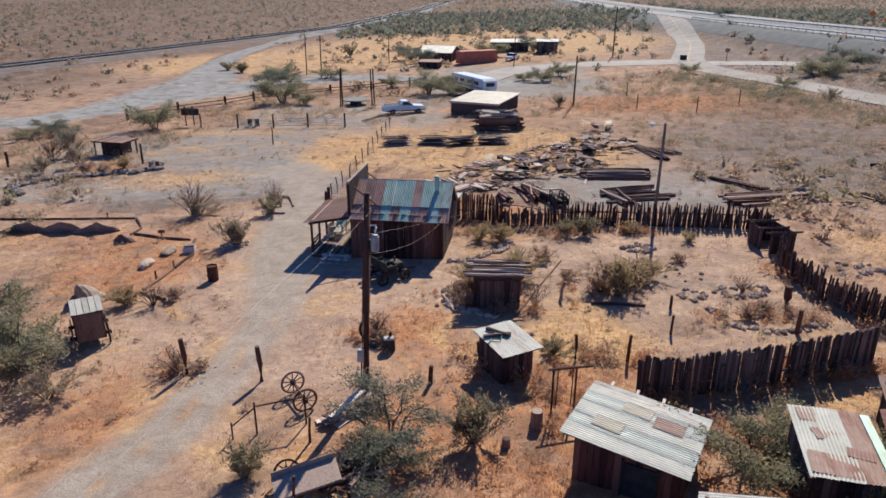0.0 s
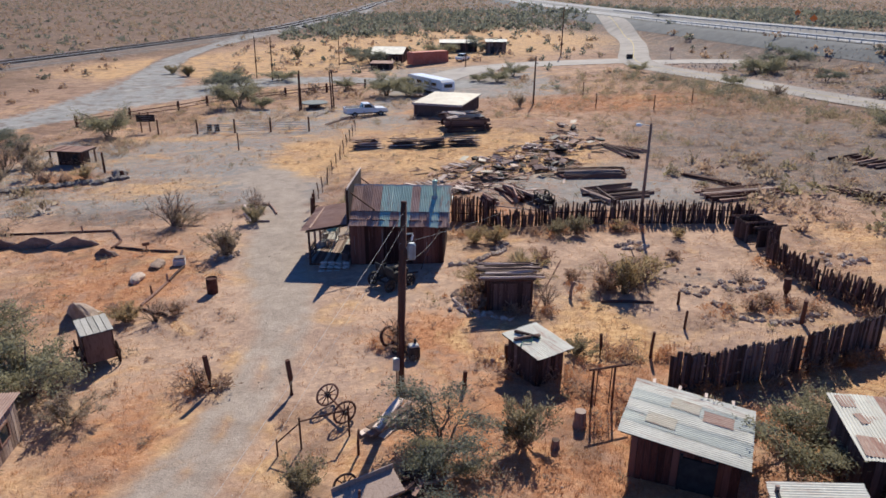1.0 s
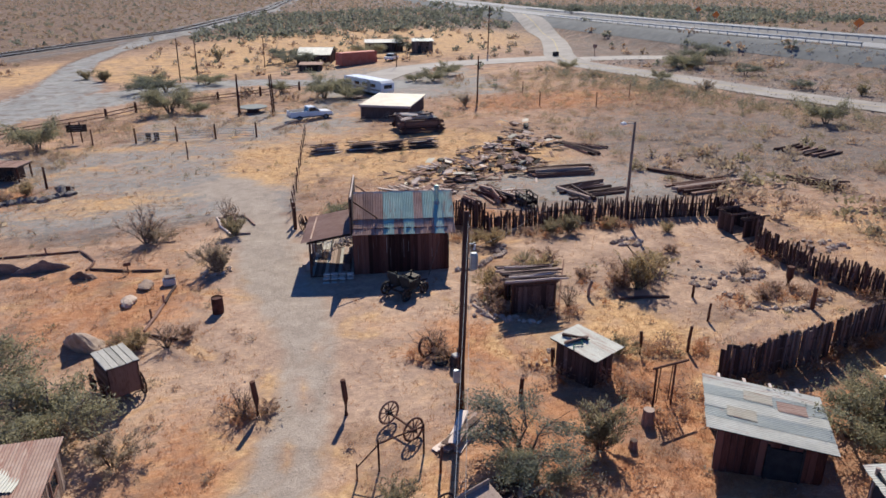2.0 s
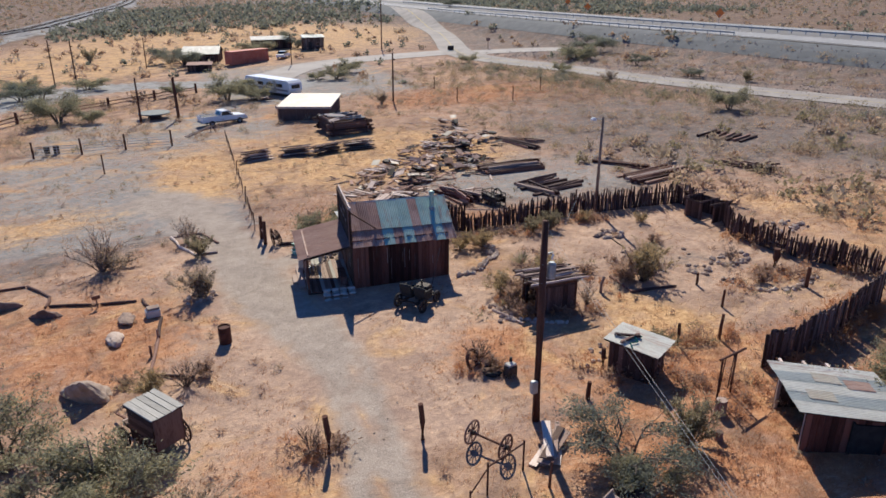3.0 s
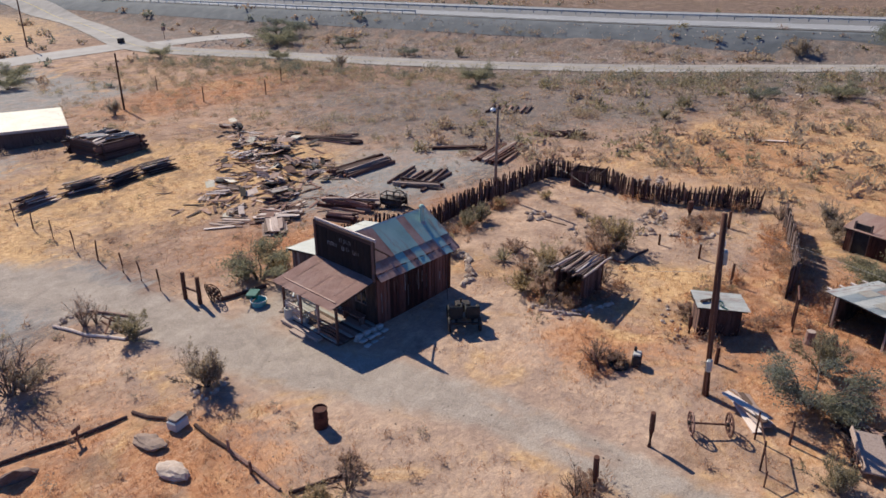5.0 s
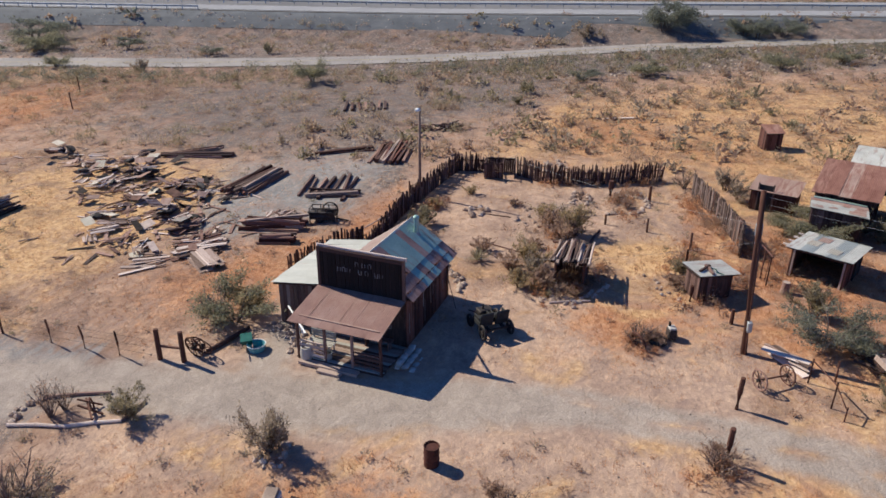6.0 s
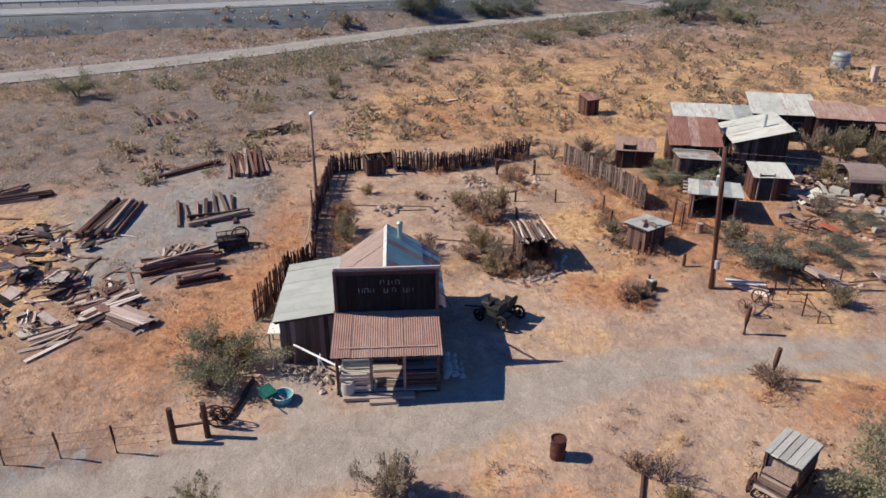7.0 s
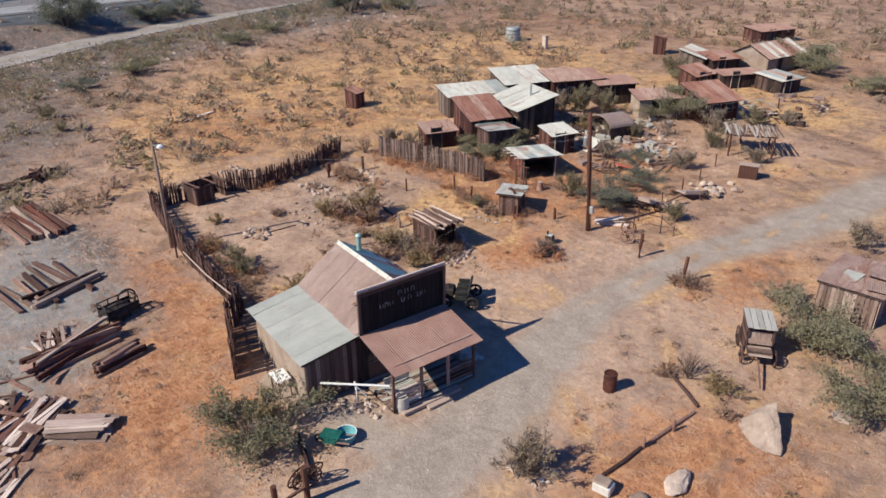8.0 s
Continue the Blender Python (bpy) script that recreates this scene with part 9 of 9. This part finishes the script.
part("trestle", Geo().bar((1.9, -0.5, -0.05), (1.7, -0.1, 0.75), 0.09).bar((1.9, 0.5, -0.05), (1.7, 0.1, 0.75), 0.09), wood_brown, rmp)


def vehicle_wheel(parent, x, y, R=0.36):
    w = part("wheel", Geo().lathe([(R * 0.6, -0.11), (R * 0.95, -0.11), (R, -0.06), (R, 0.06), (R * 0.95, 0.11), (R * 0.6, 0.11)], 20, pose(x, y, R, 90, 0, 0)), plastic_dark, parent, "black tyre")
    part("rim", Geo().lathe([(0, 0.07), (R * 0.3, 0.09), (R * 0.62, 0.05), (R * 0.62, -0.05), (R * 0.3, -0.09), (0, -0.07)], 16, pose(x, y, R, 90, 0, 0)), steel_grey, w)


# pickup truck, front towards +x
tk = thing("pickup_truck", pose(-6.4, 95.1, gz(-6.4, 95.1), 0, 0, 17), "white pickup truck parked on the dry lot", "pickup truck")
body = Geo()
body.prism([(-2.85, 0.5), (-2.9, 1.0), (-0.55, 1.02), (-0.55, 1.12), (1.15, 1.12), (2.65, 1.02), (2.85, 0.85), (2.85, 0.5), (2.3, 0.42), (-2.4, 0.42)], 1.86)
part("body", body, car_white, tk)
cabg = Geo().prism([(-0.6, 1.1), (-0.42, 1.72), (0.45, 1.74), (1.15, 1.12)], 1.66)
cabp = part("cab", cabg, car_white, tk)
part("windscreen", Geo().prism([(0.56, 1.66), (1.12, 1.14), (1.15, 1.16), (0.6, 1.69)], 1.5), glass_dark, cabp)
for y in (-0.84, 0.84):
    part("side_window", Geo().prism([(-0.42, 1.18), (-0.32, 1.62), (0.4, 1.64), (0.85, 1.18)], 0.02, pose(0, y, 0)), glass_dark, cabp)
    part("bed_side", Geo().box(2.3, 0.07, 0.24, pose(-1.72, y * 1.06, 1.12)), car_white, tk)
part("rear_window", Geo().prism([(-0.6, 1.2), (-0.46, 1.6), (-0.44, 1.6), (-0.58, 1.2)], 1.3), glass_dark, cabp)
part("tailgate", Geo().box(0.07, 1.8, 0.26, pose(-2.86, 0, 1.12)), car_white, tk)
part("bed_load", Geo().box(1.9, 1.5, 0.2, pose(-1.75, 0, 1.1), 0.05), iron_dark, tk, "dark load in the bed")
part("bumper", Geo().box(0.12, 1.8, 0.16, pose(2.92, 0, 0.55), 0.03), steel_grey, tk)
part("bumper", Geo().box(0.12, 1.8, 0.16, pose(-2.95, 0, 0.55), 0.03), steel_grey, tk)
part("sill", Geo().box(5.5, 1.89, 0.12, pose(0, 0, 0.5)), iron_dark, tk, "dark lower trim")
for y in (-0.68, 0.68):
    part("headlight", Geo().box(0.04, 0.3, 0.16, pose(2.86, y, 0.8)), paint_white, tk)
    part("mirror", Geo().box(0.12, 0.16, 0.14, pose(0.85, y * 1.45, 1.25)), iron_dark, tk)
    vehicle_wheel(tk, 1.85, y * 1.26)
    vehicle_wheel(tk, -1.75, y * 1.26)
# small far car
fc = thing("parked_car", pose(13.6, 159.5, gz(13.6, 159.5), 0, 0, 60), "small pale car parked in the gravel yard", "car")
part("body", Geo().prism([(-2.2, 0.4), (-2.2, 0.9), (-1.3, 0.98), (1.0, 0.98), (2.1, 0.8), (2.15, 0.4)], 1.75), car_white, fc)
part("cabin_top", Geo().prism([(-1.6, 0.95), (-1.0, 1.45), (0.4, 1.45), (1.1, 0.95)], 1.5), glass_dark, fc, "dark glazed upper body")
part("roof_panel", Geo().box(1.3, 1.4, 0.05, pose(-0.3, 0, 1.47), 0.02), car_white, fc)
for x in (-1.35, 1.3):
    for y in (-0.8, 0.8):
        vehicle_wheel(fc, x, y, 0.31)

# long shed with a pale flat roof
dsd = thing("open_shed", pose(4.75, 94.8, gz(5.0, 94.2) - 0.45, 0, 0, -24), "dark open shed with a pale flat roof", "shed")
part("roof", Geo().box(6.9, 8.8, 0.16, pose(0, 0, 2.25, 2, 0, 0), 0.03), tin_ochre, dsd, "pale flat roof")
part("fascia", Geo().box(7.0, 0.1, 0.26, pose(0, -4.4, 2.07)).box(0.1, 8.8, 0.26, pose(-3.45, 0, 2.15)), wood_pale, dsd)
part("wall", Geo().box(6.4, 0.1, 2.1, pose(0, 4.0, 1.05)).box(0.1, 8.0, 2.1, pose(3.15, 0, 1.05)).box(6.4, 0.1, 2.0, pose(0, -4.0, 1.0)), boards_far, dsd)
for x, y in ((-3.25, -4.1), (-3.25, -1.4), (-3.25, 1.4), (-3.25, 4.1)):
    part("post", Geo().box(0.14, 0.14, 2.15, pose(x, y, 1.07)), wood_brown, dsd)
# crib of stacked dark timber
cb = thing("timber_crib", pose(5.6, 81.8, gz(5.6, 81.8), 0, 0, 4), "square crib of stacked dark timbers filled with pale scrap", "crib")
for i in range(8):
    z = 0.1 + i * 0.2
    for k in (-1, 1):
        lay(plank_mesh(wood_dark if rng.random() < 0.7 else wood_weather, i % 4, "beam"), "beam", cb, (-2.3 + rng.uniform(-0.5, 0.1), k * 2.5, z), (2.3 + rng.uniform(-0.1, 0.6), k * 2.5, z), 0.17, 0.18)
        lay(plank_mesh(wood_dark if rng.random() < 0.7 else wood_weather, i % 4, "beam"), "beam", cb, (k * 2.0, -2.7, z + 0.1), (k * 2.0, 2.7 + rng.uniform(0, 0.3), z + 0.1), 0.18, 0.17)
for i in range(22):
    a = rng.uniform(-25, 25)
    x, y, z = rng.uniform(-1.5, 1.2), rng.uniform(-2.2, 2.2), 1.66 + rng.uniform(0, 0.2)
    d = Vector((math.cos(radians(a)), math.sin(radians(a)), rng.uniform(-0.1, 0.1))) * rng.uniform(0.5, 1.3)
    lay(plank_mesh(wood_ash if i % 3 else wood_pale, i % 4, "board"), "board", cb, Vector((x, y, z)) - d, Vector((x, y, z)) + d, 0.28, 0.06, rng.uniform(-30, 30))
# caravan, length along x
tv = thing("caravan", pose(3.6, 116.2, gz(3.6, 116.2), 0, 0, -63) @ Matrix.Diagonal((1.18, 1, 0.92, 1)), "long white caravan with dark window band", "caravan")
part("body", Geo().prism([(-4.6, 0.6), (-4.8, 1.4), (-4.5, 2.6), (-4.2, 2.75), (4.4, 2.75), (4.8, 2.4), (4.9, 1.2), (4.6, 0.6)], 2.4), car_white, tv)
for x in (-3.2, -1.2, 0.8, 2.8):
    for y in (-1.21, 1.21):
        part("window", Geo().box(1.2, 0.03, 0.55, pose(x, y, 1.85)), glass_dark, tv)
part("stripe", Geo().box(9.0, 2.43, 0.28, pose(0, 0, 1.15)), steel_grey, tv, "grey side stripe")
part("end_window", Geo().box(0.04, 1.5, 0.6, pose(4.87, 0, 1.8)), glass_dark, tv)
part("door", Geo().box(0.7, 0.04, 1.8, pose(1.8, -1.215, 1.6)), steel_grey, tv)
for x in (-1.5, -0.6):
    for y in (-1.1, 1.1):
        vehicle_wheel(tv, x, y, 0.36)
part("skirt", Geo().box(8.6, 2.2, 0.5, pose(0, 0, 0.35)), iron_dark, tv)
# red shipping container
ct = thing("shipping_container", pose(5.6, 157.0, gz(5.6, 157.0) - 0.05, 0, 0, 29) @ Matrix.Diagonal((0.76, 1, 1, 1)), "faded red-orange shipping container", "container")
cg = Geo().box(11.8, 2.3, 2.5, pose(0, 0, 1.3))
for i in range(60):
    x = -5.75 + i * 0.195
    for y in (-1.17, 1.17):
        cg.box(0.1, 0.06, 2.3, pose(x, y, 1.3))
tagged(part("body", cg, paint_red, ct), kind="stuff")
part("roof", Geo().box(12.0, 2.4, 0.08, pose(0, 0, 2.6)), paint_red, ct)
for x in (-5.95, 5.95):
    for y in (-1.18, 1.18):
        part("corner_post", Geo().box(0.14, 0.14, 2.6, pose(x, y, 1.3)), paint_red, ct)
# far houses and carports
h1 = shack("house", -2.6, 164.0, -12, 7.0, 9.0, 2.3, 3.4, "far grey house with a pale gabled roof", boards_far, [[W_], [W_]], "gable", dz=-0.2, windows=2)
for x, y in ((-9.5, 166.0), (-6.8, 158.0), (20.0, 176.0)):
    shrub("mesquite_dark", x, y, 1.6, 1.0, "beside the far house")
shack("shed", -4.4, 150.8, -10, 4.2, 2.6, 1.4, 1.6, "dark low shed before the far house", boards_far, [[B_]], "shed", windows=0, door=False)
shack("carport", 14.5, 179.0, -5, 9.0, 5.0, 2.3, 2.7, "far carport with a pale flat roof", boards_far, [[W_]], "shed", windows=0)
shack("shed", 22.8, 171.5, -5, 4.6, 3.6, 2.8, 3.1, "far green-grey shed with a tin roof", boards_grey_far, [[G_]], "shed", windows=1)
timber("board_pile", "pink and pale boxes beside the caravan", 1.0, 111.6, 40, 20, 2.6, 3.0, 0.1, (PA, RD, GR), 0.2, 50, layers=3)
bx = thing("notice_box", at(47.9, 148.0, 10), "dark box sign on posts at the junction", "sign")
part("panel", Geo().box(1.3, 0.5, 0.9, pose(0, 0, 0.6), 0.03), iron_dark, bx)
sp = thing("road_sign", at(56.0, 146.0), "small brown road sign on a post", "sign")
part("post", Geo().box(0.1, 0.1, 2.2, pose(0, 0, 1.1)), wood_brown, sp)
part("panel", Geo().box(0.9, 0.06, 0.7, pose(0, -0.05, 2.0)), wood_brown, sp)
# orange warning signs beyond the highway
for x, y in ((128.0, 215.0), (126.5, 152.0), (150.0, 262.0)):
    t = thing("warning_sign", pose(x, y, gz(x, y)), "orange diamond warning sign beside the highway", "sign", "orange signs")
    part("post", Geo().cyl((0, 0, 0), (0, 0, 4.0), 0.06), steel_grey, t)
    part("panel", Geo().box(1.7, 0.06, 1.7, pose(0, 0, 4.3, 0, 45, -40)), orange_sign, t)
# pipe fence along the drive by the village
for i in range(9):
    y = 19.4 - i * 3.1
    wood_post(-4.6 + 0.10 * i + 0.04 * i * i, y, 1.0, 0.045, "thin rusty post of the fence along the drive", rust_metal, rng.uniform(-0.06, 0.06), 0, "drive fence posts")
for i in range(16):
    x, y = JR.uniform(-4, 12), JR.uniform(-14, 14)
    wood_post(x, y, JR.uniform(0.6, 1.1), 0.07, "weathered crooked post among the shacks", None, JR.uniform(-0.1, 0.1), 0, "village posts")
# tin, stones and wrecks round the shacks
wt = thing("tin_panel", at(5.3, 11.0, 70), "white tin panel leaning on scrap", "tin panel")
part("sheet", sheet_mesh(tin_white, 1.5, 1.3, 2), None, wt, "", pose(-0.6, -0.65, 0.95, 0, 35, 0))
part("prop", Geo().box(0.9, 0.6, 0.5, pose(0.1, -0.1, 0.22), 0.04), boards_far, wt)
rs = thing("tin_panel", at(0.9, 12.5, 25), "faded red sheet lying among scrap", "tin panel")
part("sheet", Geo().box(1.7, 0.8, 0.05, pose(0, 0, 0.3, 8, -9, 0), 0.01), paint_red, rs)
part("prop", Geo().bar((-0.6, 0, 0.12), (0.6, 0.1, 0.14), 0.2), boards_far, rs)
stone_ring("row of pale stones beside the scrap", [(2.4, 11.3), (0.6, 11.0), (-0.9, 11.3)], 12, 0.17, 0.15, False)
cbx = thing("cabinet", at(-6.3, 7.4, 20), "weathered brown cabinet standing by the drive", "cabinet")
part("body", Geo().box(1.3, 0.7, 1.0, pose(0, 0, 0.5), 0.02), wood_brown, cbx)
part("top", Geo().box(1.4, 0.8, 0.05, pose(0, 0, 1.03), 0.01), wood_grey, cbx)
for x in (-0.32, 0.32):
    part("door", Geo().box(0.58, 0.04, 0.8, pose(x, -0.37, 0.5), 0.008), wood_dark, cbx)
for x, y, rz in ((-4.2, 16.9, 20), (-5.2, 13.6, 65)):
    wk = thing("cart_wreck", at(x, y, rz), "collapsed wooden cart in dry brush", "cart")
    part("bed", Geo().box(2.0, 1.0, 0.08, pose(0, 0, 0.42, 6, -8, 0), 0.01).box(2.0, 0.05, 0.25, pose(0, 0.5, 0.55, 6, -8, 0), 0.01), wood_grey, wk)
    part("axle", Geo().bar((-0.5, -0.6, 0.3), (-0.5, 0.6, 0.34), 0.08), wood_brown, wk)
    spoked(wk, pose(-0.5, 0.68, 0.36, 85, 0, 0), 0.36, wood_dark, 8, 0.04)
    spoked(wk, pose(0.8, -0.9, 0.12, 15, 8, 0), 0.36, wood_dark, 8, 0.04)
    part("tongue", Geo().bar((0.8, 0, 0.3), (2.3, 0.3, 0.08), 0.07), wood_brown, wk)
for i in range(22):
    r = JR.uniform(0.14, 0.3)
    rk = new("stone", rock_mesh(i % 4 + 60, stone_pale, 0.7, 2))
    rk.matrix_basis = at(-5.6 + JR.gauss(0, 0.55), 11.4 + JR.gauss(0, 0.5), JR.uniform(0, 360), 0.3 * r + JR.choice((0, 0, 0.2))) @ Matrix.Diagonal((r, r, r, 1))
    tagged(rk, "pale stone in a heap beside the drive", "stone", "heap of pale stones")
